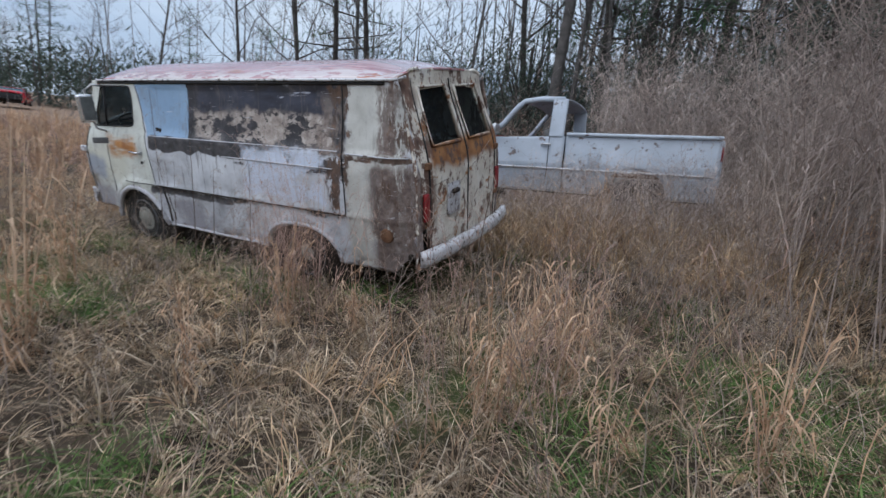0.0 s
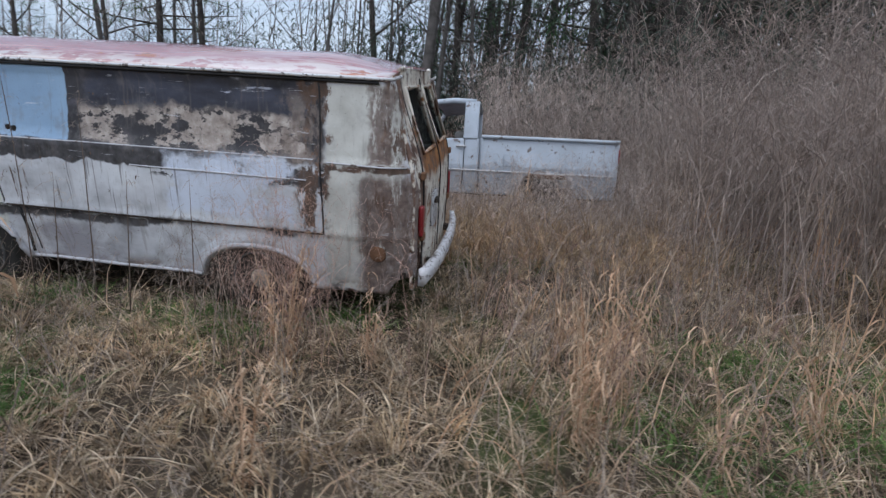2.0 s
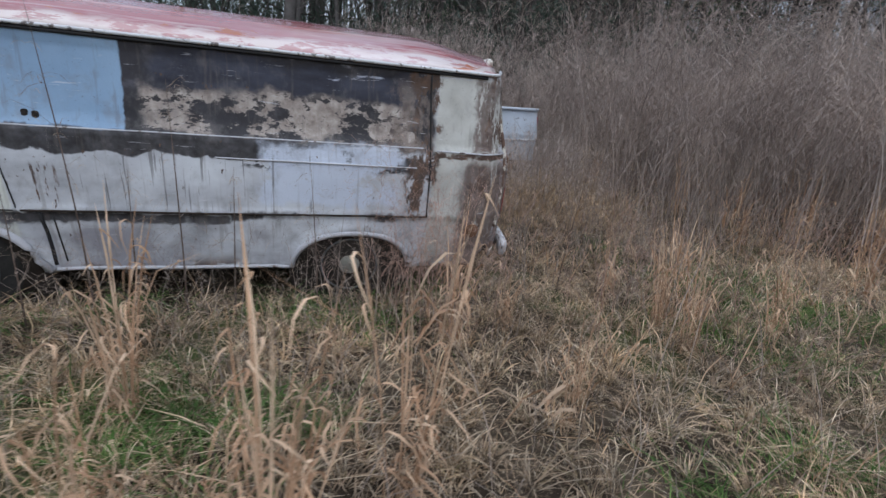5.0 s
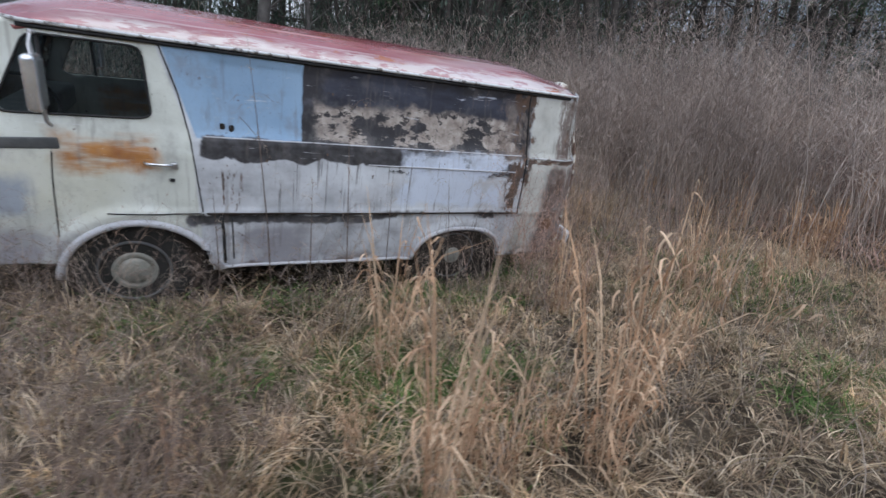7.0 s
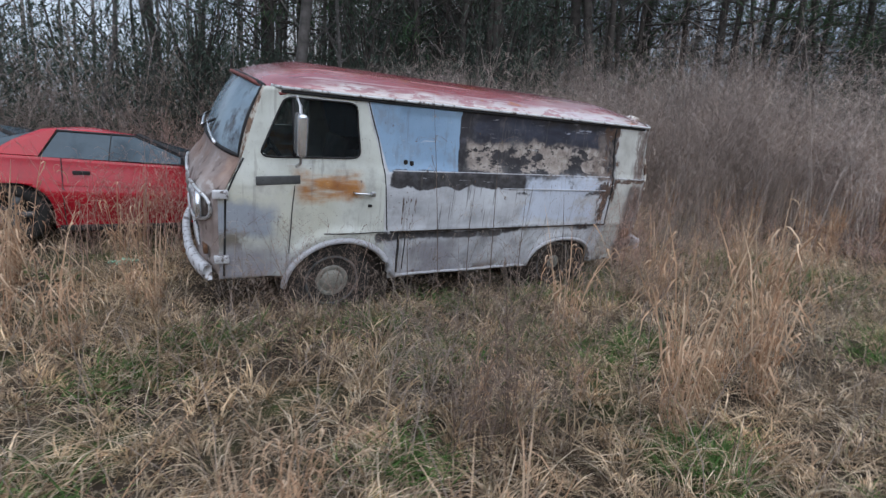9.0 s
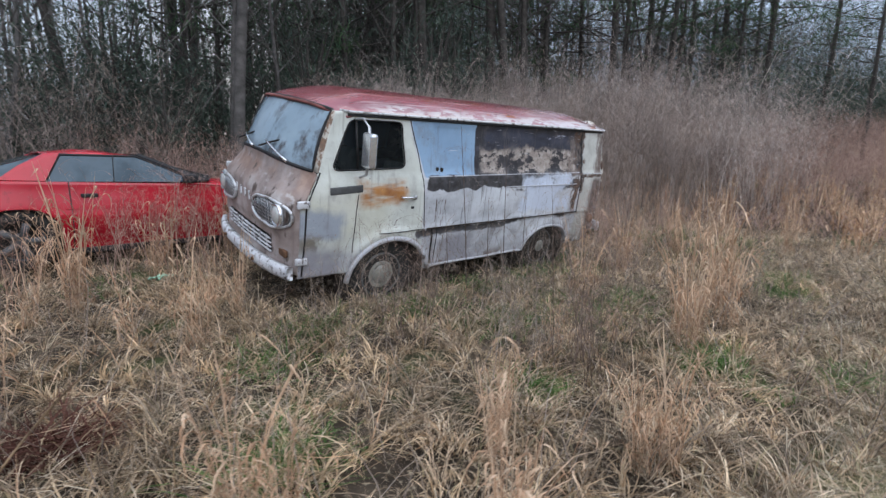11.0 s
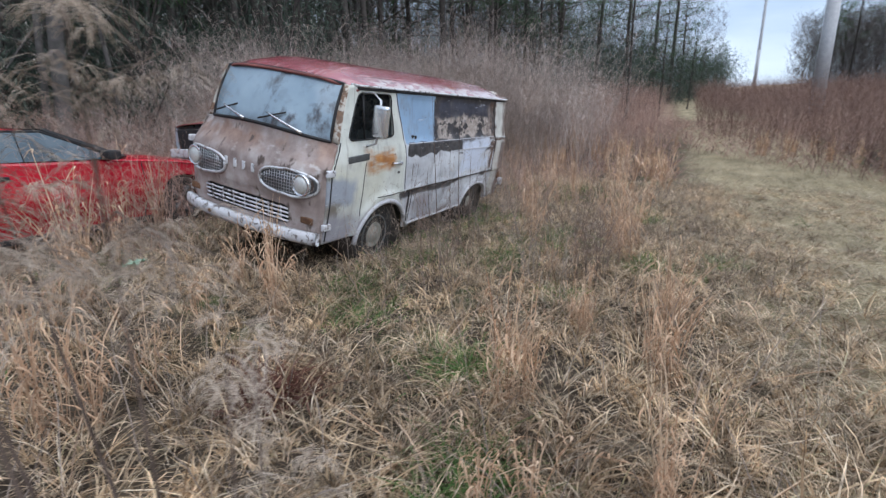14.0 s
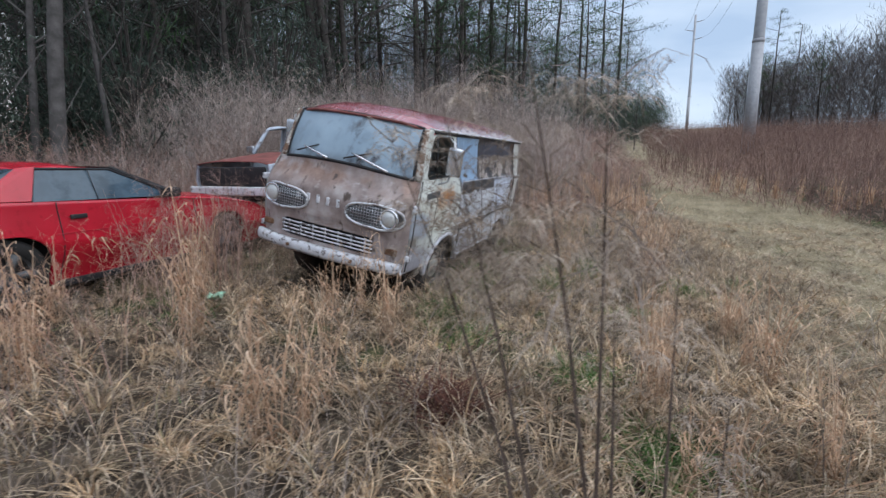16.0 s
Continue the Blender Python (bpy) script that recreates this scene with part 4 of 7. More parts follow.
        v, f = lathe([(0.094, -0.01), (0.092, 0.022), (0.082, 0.026), (0.078, 0.018)], 28, "x", (front_x(ly, cz) + 0.006, ly, cz))
        mk("lamp_ring", v, f, M_BRIGHT, pod)
        v, f = lathe([(0.079, 0.012), (0.060, 0.030), (0.030, 0.038), (0.004, 0.040)], 28, "x", (front_x(ly, cz) + 0.006, ly, cz))
        mk("lamp_lens", v, f, M_LENS, pod, "clouded round headlamp lens")
        part("turn_lamp", slab(front_x(s * 0.68, 0.62) + 0.004, s * 0.68, 0.62, 0.03, 0.12, 0.06, 0.012), M_RUST, van, "rusted turn signal housing")
    for k in range(5):                               # remains of the nose lettering: plain bars
        y = -0.32 + 0.11 * k
        part("letter_bar", slab(front_x(y, 0.955) + 0.004, y, 0.955, 0.008, 0.035, 0.075, 0.004), M_WHITE, van)
    # gaps and trims of the visible side
    for s in (1, -1):
        seam(van, [(0.315, 1.12), (0.33, 0.95), (0.345, 0.60)], 0.004, sign=s)
        seam(van, [(-0.205, 1.70), (-0.29, 1.45), (-0.345, 1.20), (-0.375, 0.95), (-0.40, 0.735)], 0.0045, sign=s)
        seam(van, [(0.64, 1.27), (0.70, 1.15), (0.755, 1.02), (0.77, 0.44)], 0.007, sign=s)
        seam(van, [(-2.765, 1.69), (-2.785, 1.3), (-2.80, 1.0), (-2.805, 0.74)], 0.006, sign=s)
        seam(van, [(-0.42, 0.742), (-2.80, 0.742)], 0.007, "moulding", M_DARK, sign=s)
        seam(van, [(-0.385, 0.742), (0.10, 0.745)], 0.004, sign=s)
        seam(van, [(-0.50, 0.73), (-0.515, 0.60), (-0.52, 0.38)], 0.011, "strap_gap", sign=s)
        seam(van, [(-0.565, 0.72), (-0.575, 0.40)], 0.005, sign=s)
        seam(van, [(-0.415, 1.222), (-1.6, 1.225), (-2.74, 1.225)], 0.006, "crease_trim", M_LAV, sign=s)
        seam(van, [(-2.83, 1.215), (-3.34, 1.205)], 0.006, "crease_trim", M_LAV, sign=s)
        seam(van, [(-1.45, 1.10), (-2.70, 1.095)], 0.005, "crease_trim", M_LAV, sign=s)
        seam(van, [(-0.48, 0.345), (-1.88, 0.345)], 0.013, "sill_edge", M_LAV, sign=s)
        # arch lips
        pts = [(-0.05 + 0.425 * math.cos(q), 0.30 + 0.385 * math.sin(q)) for q in [math.pi * (0.02 + 0.96 * k / 24) for k in range(25)]]
        pts = pts[:-3] + [(-0.44, 0.42), (-0.50, 0.345)]
        v, f = tube([(x, s * (side_y(x, z) + 0.006), z) for x, z in pts], 0.024, 8)
        mk("arch_lip", v, f, M_LAV, van, "chalky front wheel arch lip")
        pts = [(-2.30 + 0.42 * math.copysign(abs(math.cos(q)) ** 0.8, math.cos(q)), 0.28 + 0.325 * math.sin(q) ** 0.8) for q in [math.pi * (0.04 + 0.92 * k / 24) for k in range(25)]]
        v, f = tube([(x, s * (side_y(x, z) + 0.004), z) for x, z in pts], 0.018, 8)
        mk("arch_lip", v, f, M_LAV, van)
        for z in (1.035, 0.575):
            part("door_hinge", slab(0.785, s * (side_y(0.77, z) + 0.012), z, 0.095, 0.035, 0.058, 0.010), M_WHITE, van, "exposed chalky door hinge")
        # badge: illegible script on a plain plate
        part("badge_plate", slab(0.425, s * (side_y(0.42, 1.135) + 0.006), 1.137, 0.29, 0.012, 0.060, 0.006, rot=Matrix.Rotation(radians(3), 4, "Y")), M_MESH, van, "grey badge strip")
        # handle and lock
        v, f = tube([(-0.105, s * (side_y(-0.1, 1.05) + 0.004), 1.055), (-0.12, s * (side_y(-0.1, 1.05) + 0.032), 1.055), (-0.20, s * (side_y(-0.2, 1.05) + 0.036), 1.052), (-0.245, s * (side_y(-0.2, 1.05) + 0.03), 1.05)], 0.010, 8)
        h = mk("door_handle", v, f, M_BRIGHT, van, "bright door handle")
        part("handle_base", slab(-0.255, s * (side_y(-0.25, 1.05) + 0.014), 1.048, 0.035, 0.03, 0.035, 0.008), M_CHROME, h)
        part("door_lock", slab(-0.24, s * (side_y(-0.24, 0.96) + 0.004), 0.955, 0.03, 0.01, 0.022, 0.004), M_BLACK, van)
        # truck mirror on a bent bar
        yb = side_y(0.31, 1.25)
        v, f = tube([(0.33, s * (side_y(0.33, 1.68) + 0.0), 1.675), (0.325, s * (yb + 0.05), 1.69), (0.315, s * (yb + 0.125), 1.64), (0.305, s * (yb + 0.14), 1.45), (0.30, s * (yb + 0.10), 1.27), (0.305, s * (yb + 0.015), 1.235)], 0.011, 8)
        arm = mk("mirror_arm", v, f, M_BEZEL, van, "chalky bent mirror arm with rust")
        part("mirror_shell", slab(0.315, s * (yb + 0.145), 1.465, 0.062, 0.150, 0.27, 0.030, 4), M_BRIGHT, arm, "bright chrome mirror shell")
        part("mirror_glass", slab(0.282, s * (yb + 0.145), 1.465, 0.006, 0.105, 0.22, 0.002), M_INNER, arm)
    for x, z, r in ((-0.52, 1.275, 0.022), (-0.57, 1.27, 0.016)):
        part("rust_hole", slab(x, side_y(x, z) + 0.002, z, 0.03, 0.012, 0.055, 0.012), M_DARK, van)
    v, f = lathe([(0.004, 0.016), (0.030, 0.016), (0.040, 0.010), (0.052, 0.012), (0.058, 0.0)], 20, "y", (-3.17, side_y(-3.17, 0.63), 0.63))
    mk("filler_cap", v, f, M_RUST, van, "rusty round fuel filler cap")
    # inside and below
    part("floor_pan", slab(-1.3, 0, 0.46, 4.1, 1.50, 0.05, 0.01), M_DARK, van)
    part("chassis_rail", slab(-1.3, 0.42, 0.36, 3.9, 0.10, 0.13, 0.01), M_DARK, van)
    part("chassis_rail", slab(-1.3, -0.42, 0.36, 3.9, 0.10, 0.13, 0.01), M_DARK, van)
    part("dashboard", slab(0.55, 0, 1.16, 0.22, 1.36, 0.16, 0.03), M_INNER, van, "grey painted dashboard")
    part("engine_cover", slab(0.05, 0, 0.74, 0.85, 0.46, 0.55, 0.05), M_INNER, van)
    for s in (1, -1):
        seat = part("seat_cushion", slab(-0.10, s * 0.45, 0.82, 0.46, 0.46, 0.14, 0.04), M_SEAT, van, "grey vinyl bucket seat")
        part("seat_back", slab(-0.32, s * 0.45, 1.06, 0.11, 0.44, 0.44, 0.04, rot=Matrix.Rotation(radians(-10), 4, "Y")), M_SEAT, seat)
        for x, w in ((-0.05, 0.86), (-2.30, 0.86)):
            v, f = lathe([(0.44, -0.02), (0.44, 0.18), (0.30, 0.20), (0.05, 0.20)], 24, "y", (x, 0, 0.32))
            o = mk("wheel_housing", v, f, M_DARK, van)
            o.matrix_basis = Matrix.Translation((0, s * 0.74, 0)) @ Matrix.Diagonal((1, -s, 1, 1))
    ring = [(0.40 + 0.11 * math.cos(q) * 0.55, 0.42 + 0.20 * math.sin(q), 1.30 + 0.17 * math.cos(q) * 0.5) for q in [2 * math.pi * k / 24 for k in range(25)]]
    v, f = tube(ring, 0.011, 6, False)
    sw = mk("steering_wheel", v, f, M_BLACK, van, "thin black steering wheel")
    v, f = tube([(0.40, 0.42, 1.30), (0.62, 0.42, 1.05)], 0.018, 6)
    mk("steering_column", v, f, M_INNER, sw)
    v, f = tube([(0.40, 0.23, 1.30), (0.42, 0.42, 1.28), (0.40, 0.61, 1.30)], 0.010, 6)
    mk("wheel_spoke", v, f, M_BLACK, sw)
    for s in (1, -1):
        build_wheel(van, 0.0, s * 0.685, s)
        build_wheel(van, -2.286, s * 0.665, s)
        v, f = tube([(0.0 if s > 0 else -2.286, -0.6, 0.33), (0.0 if s > 0 else -2.286, 0.6, 0.33)], 0.045, 8)
        mk("axle", v, f, M_DARK, van)
    return van


build_van()

# ---------------------------------------------------------------- other vehicles
def car_side(parent, name, material, sign, x0, x1, zlow, belt, width, holes, label="", tuck=0.06):
    """A flank from zlow up to the belt line, tucked in below and above."""
    def surf(x, k):
        b = belt(x)
        z = zlow + (b - zlow) * k
        w = width(x) * (1.0 - tuck + tuck * smooth(0.0, 0.50, k) - 0.045 * smooth(0.52, 1.0, k))
        w += 0.012 * math.exp(-((k - 0.52) / 0.03) ** 2)
        return (x, sign * w, z)
    hk = []
    for h in holes:
        hk.append(lambda x, k, h=h: h(x, zlow + (belt(x) - zlow) * k))
    vs, fs = sheet(span(x0, x1, 0.045), span(0, 1, 0.045), surf, hk)
    mk(name, vs, [f[::-1] for f in fs] if sign > 0 else fs, material, parent, label, solid=0.02)


def top_sheet(parent, name, material, xs, half, height, label=""):
    vs, fs = [], []
    ks = span(-1, 1, 0.1)
    for x in xs:
        for k in ks:
            vs.append((x, k * half(x), height(x, k)))
    n = len(ks)
    for i in range(len(xs) - 1):
        for j in range(n - 1):
            fs.append((i * n + j, (i + 1) * n + j, (i + 1) * n + j + 1, i * n + j + 1))
    return mk(name, vs, fs, material, parent, label, solid=0.015)


def road_wheel(parent, x, y, sign, r=0.30, spokes=True):
    v, f = lathe([(r * 0.62, -0.09), (r * 0.9, -0.10), (r, -0.07), (r, 0.07), (r * 0.9, 0.10), (r * 0.64, 0.095), (r * 0.62, 0.03)], 30)
    m = Matrix.Translation((x, y, r)) @ Matrix.Diagonal((1, sign, 1, 1))
    t = mk("tyre", v, f, M_RUBBER, parent)
    t.matrix_basis = m
    v, f = lathe([(0.02, 0.05), (0.06, 0.055), (0.08, 0.03), (r * 0.60, 0.02), (r * 0.63, 0.07), (r * 0.66, 0.085), (r * 0.64, 0.0)], 30)
    rim = mk("rim", v, f, M_MESH, t)
    if spokes:
        for k in range(5):
            q = 2 * math.pi * k / 5
            sv, sf = tube([(0.05 * math.cos(q), 0.06, 0.05 * math.sin(q)), (r * 0.62 * math.cos(q), 0.075, r * 0.62 * math.sin(q))], [0.03, 0.04], 6)
            mk("spoke", sv, sf, M_MESH, rim)


def build_coupe(name, m, paint, label, glass=None):
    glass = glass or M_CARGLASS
    car = thing(name, m, label, "car")
    pts = [(-2.34, 0.72), (-2.25, 0.88), (-1.6, 0.90), (-1.1, 0.885), (-0.4, 0.86), (0.45, 0.835), (1.2, 0.775), (1.8, 0.68), (2.10, 0.60), (2.22, 0.50)]
    bx, bz = [p[0] for p in pts], [p[1] for p in pts]
    belt = lambda x: float(np.interp(x, bx, bz))
    width = lambda x: 0.86 - 0.10 * smooth(1.5, 2.25, x) ** 2 - 0.08 * smooth(-1.8, -2.35, x) ** 2 + 0.015 * math.exp(-((abs(x) - 1.22) / 0.3) ** 2)
    holes = [arch(1.22, 0.28, 0.335, 0.34), arch(-1.22, 0.28, 0.335, 0.34)]
    for s in (1, -1):
        car_side(car, "flank", paint, s, -2.34, 2.22, 0.15, belt, width, holes, tuck=0.13)
    top_sheet(car, "hood", paint, span(0.40, 2.22, 0.07), lambda x: width(x) * 0.965, lambda x, k: belt(x) + 0.075 * (1 - abs(k) ** 3) * smooth(2.25, 1.7, x), "long pointed hood")
    top_sheet(car, "rear_deck", paint, span(-2.34, -1.62, 0.07), lambda x: width(x) * 0.965, lambda x, k: belt(x) + 0.06 * (1 - abs(k) ** 3))
    roof_y = 0.62
    top_sheet(car, "roof_panel", paint, span(-0.95, -0.12, 0.06), lambda x: roof_y, lambda x, k: 1.215 - 0.05 * abs(k) ** 3 - 0.045 * smooth(-0.55, -0.1, x) - 0.035 * smooth(-0.6, -0.95, x))
    for s in (1, -1):
        win = [(0.48, s * 0.80, 0.855), (-0.98, s * 0.80, 0.88), (-0.82, s * 0.645, 1.15), (-0.14, s * 0.64, 1.145), (0.10, s * 0.70, 1.04)]
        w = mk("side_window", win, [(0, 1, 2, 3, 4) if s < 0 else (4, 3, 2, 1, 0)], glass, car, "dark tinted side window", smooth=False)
        v, f = tube([win[0], win[4], win[3], win[2], win[1]], 0.014, 6)
        mk("window_trim", v, f, M_BLACK, w)
        v, f = tube([(-0.40, s * 0.803, 0.87), (-0.36, s * 0.655, 1.15)], 0.004, 6)
        mk("window_bar", v, f, M_BLACK, w)
        g4 = [(-1.34, s * 0.80, 0.892), (-1.64, s * 0.785, 0.915), (-0.95, s * 0.62, 1.148), (-1.16, s * 0.712, 1.03)]
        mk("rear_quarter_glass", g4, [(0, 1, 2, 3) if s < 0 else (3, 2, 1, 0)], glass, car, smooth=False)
        vs = [(-0.98, s * 0.80, 0.878), (-1.34, s * 0.80, 0.89), (-1.16, s * 0.712, 1.03), (-0.95, s * 0.62, 1.145), (-0.82, s * 0.645, 1.16)]
        mk("rear_pillar", vs, [(0, 1, 2, 3, 4) if s < 0 else (4, 3, 2, 1, 0)], paint, car, smooth=False, solid=0.02)
        vs = [(0.60, s * 0.765, 0.862), (0.48, s * 0.80, 0.855), (0.10, s * 0.70, 1.04), (-0.14, s * 0.64, 1.15), (-0.10, s * 0.60, 1.165)]
        mk("front_pillar", vs, [(0, 1, 2, 3, 4) if s < 0 else (4, 3, 2, 1, 0)], M_BLACK, car, smooth=False, solid=0.02)
        part("door_mirror", slab(0.34, s * 0.90, 0.90, 0.13, 0.17, 0.10, 0.03, 3), M_BLACK, car, "black wing mirror")
        part("door_handle", slab(-0.64, s * 0.855, 0.735, 0.15, 0.02, 0.04, 0.008), M_BLACK, car)
        part("sill_trim", slab(0.0, s * 0.765, 0.15, 1.7, 0.05, 0.06, 0.01), M_BLACK, car)
        v, f = tube([(x, s * (width(x) + 0.002), 0.60) for x in span(-0.85, 0.80, 0.2)], 0.004, 6)
        mk("crease", v, f, paint, car)
        for xx in (0.72, -0.80):
            v, f = tube([(xx, s * (width(xx) * (0.87 + 0.13 * smooth(0, 0.50, k) - 0.045 * smooth(0.52, 1.0, k)) + 0.002), 0.15 + (belt(xx) - 0.15) * k) for k in span(0.05, 1, 0.1)], 0.005, 6)
            mk("door_gap", v, f, M_BLACK, car)
        road_wheel(car, 1.22, s * 0.74, s)
        road_wheel(car, -1.22, s * 0.74, s)
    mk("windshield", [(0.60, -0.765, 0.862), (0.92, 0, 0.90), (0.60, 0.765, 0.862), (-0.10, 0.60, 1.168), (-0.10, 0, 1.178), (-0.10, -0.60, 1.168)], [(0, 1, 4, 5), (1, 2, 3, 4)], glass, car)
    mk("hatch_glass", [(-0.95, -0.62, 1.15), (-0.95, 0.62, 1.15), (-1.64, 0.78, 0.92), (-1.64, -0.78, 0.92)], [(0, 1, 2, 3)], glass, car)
    part("underbody", slab(0, 0, 0.24, 4.2, 1.30, 0.14, 0.02), M_DARK, car)
    part("cabin_floor", slab(-0.2, 0, 0.52, 2.4, 1.30, 0.40, 0.05), M_BLACK, car)
    part("nose", slab(2.16, 0, 0.36, 0.10, 1.36, 0.26, 0.05, 3), paint, car)
    part("tail_panel", slab(-2.33, 0, 0.52, 0.06, 1.48, 0.40, 0.02), M_BLACK, car)
    return car


build_coupe("red_coupe", pose(1.34, -2.72, 0.075, 0, 0, 186), M_RED, "faded red two-door coupe standing in tall dead grass")
M_GREY = plain("dusty_dark_grey_paint", (0.06, 0.065, 0.07), 0.45, 0.0, 0.3, 3, 0.4)
build_coupe("far_red_car", pose(40.6, -13.6, float(ground_z(40.6, -13.6)) + 0.25, 0, 0, -28), M_RED, "distant red car parked at the far field edge")
build_coupe("grey_coupe", pose(3.5, -7.2, float(ground_z(3.5, -7.2)) + 0.02, 0, 0, 172), M_GREY, "dusty dark grey car at the edge of the woods")


def build_pickup():
    base = pose(-3.6, -3.16, 0.40, 0, 2.2, 1.5)
    car = thing("pickup_truck", base, "faded pale blue pickup with rusty maroon hood in brush", "pickup")
    belt = lambda x: 1.145 if x < 0.0 else float(np.interp(x, [0.0, 1.0, 2.35], [1.13, 1.10, 0.97]))
    width = lambda x: 0.80 - 0.05 * smooth(2.0, 2.4, x)
    holes = [arch(-0.86, 0.36, 0.37, 0.40), arch(1.55, 0.34, 0.37, 0.36)]
    for s in (1, -1):
        car_side(car, "bed_side", M_PICK, s, -1.74, 0.0, 0.42, belt, width, holes, "pale blue dented bed side")
        car_side(car, "cab_side", M_PICK, s, 0.03, 1.06, 0.42, belt, width, [])
        car_side(car, "front_fender", M_PICK, s, 1.07, 2.38, 0.42, belt, width, holes)
        v, f = tube([(x, s * 0.785, 1.155) for x in span(-1.74, 0.0, 0.2)], 0.022, 8)
        mk("bed_rail", v, f, M_PICK, car)
        v, f = tube([(x, s * 0.812, 0.72) for x in span(-1.7, 2.3, 0.2)], 0.012, 6)
        mk("body_crease", v, f, M_WHITE, car)
        # cab: pillars and roof edge
        v, f = tube([(1.02, s * 0.76, 1.12), (0.86, s * 0.735, 1.30), (0.70, s * 0.70, 1.50), (0.62, s * 0.67, 1.575), (0.40, s * 0.65, 1.605), (0.10, s * 0.65, 1.60)], 0.036, 8)
        mk("front_pillar", v, f, M_PICK, car)
        part("rear_pillar", slab(0.145, s * 0.705, 1.36, 0.19, 0.06, 0.50, 0.02, rot=Matrix.Rotation(radians(s * 12), 4, "X")), M_PICK, car)
        part("wing_mirror", slab(0.93, s * 0.88, 1.20, 0.06, 0.17, 0.12, 0.02), M_CHROME, car, "chrome door mirror")
        part("door_handle", slab(0.26, s * 0.81, 1.02, 0.13, 0.03, 0.03, 0.008), M_CHROME, car)
        v, f = tube([(0.22, s * 0.803, 1.12), (0.22, s * 0.812, 0.70), (0.24, s * 0.79, 0.45)], 0.006, 6)
        mk("door_gap", v, f, M_BLACK, car)
        part("fuel_flap", slab(-0.36, s * 0.812, 0.86, 0.13, 0.008, 0.14, 0.01), M_PICK, car)
        part("tail_lamp", slab(-1.745, s * 0.71, 0.98, 0.03, 0.12, 0.17, 0.012), M_TAIL, car)
        road_wheel(car, -0.86, s * 0.66, s, 0.32, False)
        road_wheel(car, 1.55, s * 0.66, s, 0.32, False)
    top_sheet(car, "cab_roof", M_PICK, span(0.05, 0.66, 0.06), lambda x: 0.66, lambda x, k: 1.635 - 0.04 * abs(k) ** 3 - 0.04 * smooth(0.4, 0.7, x))
    top_sheet(car, "hood", M_MAROON, span(1.02, 2.38, 0.08), lambda x: 0.75 - 0.05 * smooth(2.0, 2.4, x), lambda x, k: belt(x) + 0.05 * (1 - abs(k) ** 4), "rusty maroon hood")
    part("grille", slab(2.38, 0, 0.78, 0.05, 1.30, 0.30, 0.02), M_BLACK, car)
    part("front_bumper", slab(2.46, 0, 0.56, 0.08, 1.56, 0.14, 0.03, 3), M_WHITE, car, "dull white front bumper")
    part("tailgate", slab(-1.745, 0, 0.86, 0.04, 1.44, 0.54, 0.015), M_PICK, car)
    part("bed_floor", slab(-0.88, 0, 0.68, 1.66, 1.46, 0.05, 0.01), M_RUST, car)
    part("bed_front", slab(0.0, 0, 0.88, 0.04, 1.50, 0.52, 0.01), M_PICK, car)
    part("seat_bench", slab(0.28, 0, 0.92, 0.18, 1.20, 0.62, 0.05), M_SEAT, car)
    part("chassis", slab(0.3, 0, 0.45, 3.9, 0.8, 0.14, 0.02), M_DARK, car)
    return car


build_pickup()


def build_litter():
    bm = bmesh.new()
    bmesh.ops.create_grid(bm, x_segments=10, y_segments=7, size=0.5)
    for v in bm.verts:
        v.co = Vector((v.co.x * 0.22, v.co.y * 0.14, 0.05 + 0.05 * noise.noise(v.co * 5)))
    ob = part("litter_packet", bm, plain("crumpled_green_white_wrapper", (0.35, 0.62, 0.45), 0.4, 0.0, 0.6, 30), None)
    ob.matrix_basis = pose(1.47, -0.70, float(ground_z(1.47, -0.70)) + 0.02, 8, -5, 40)
    s = ob.modifiers.new("thickness", "SOLIDIFY")
    s.thickness = 0.003
    tagged(ob, "crumpled green and white wrapper lying on dead grass", "litter")


build_litter()

# ---------------------------------------------------------------- plants
RNG = np.random.default_rng(11)


def strips(name, pts, wid, material, ang=None, parent=None):
    """One mesh of many tapering ribbons; pts (n, k, 3), wid (n, k)."""
    n, k, _ = pts.shape
    if ang is None:
        ang = RNG.uniform(0, 2 * math.pi, n)
    side = np.stack([np.cos(ang), np.sin(ang), np.zeros(n)], -1)[:, None, :] * wid[:, :, None] * 0.5
    v = np.stack([pts - side, pts + side], 2).reshape(-1, 3).astype(np.float32)
    base = (np.arange(n) * 2 * k)[:, None] + (np.arange(k - 1) * 2)[None, :]
    f = np.stack([base, base + 1, base + 3, base + 2], -1).reshape(-1, 4).astype(np.int32)
    me = bpy.data.meshes.new(name)
    me.vertices.add(len(v))
    me.vertices.foreach_set("co", v.ravel())
    me.loops.add(f.size)
    me.loops.foreach_set("vertex_index", f.ravel())
    me.polygons.add(len(f))
    me.polygons.foreach_set("loop_start", (np.arange(len(f)) * 4).astype(np.int32))
    me.polygons.foreach_set("loop_total", np.full(len(f), 4, np.int32))
    me.update(calc_edges=True)
    me.materials.append(material)
    ob = new(name, me)
    if parent is not None:
        ob.parent = parent
    return ob


KEEP_OUT = [(-3.45, 0.98, -0.70, 0.93), (-1.05, 3.70, -3.65, -1.86), (-5.40, -1.15, -4.0, -2.33), (1.1, 5.9, -8.3, -6.2)]


def clear_of(x, y, pad=0.0):
    ok = np.ones(len(x), bool)
    for a, b, c, d in KEEP_OUT:
        ok &= ~((x > a - pad) & (x < b + pad) & (y > c - pad) & (y < d + pad))
    return ok


def lane(x, y):
    """Coordinate across the mown strip."""
    return y - 0.06 * np.minimum(x, 0.0)


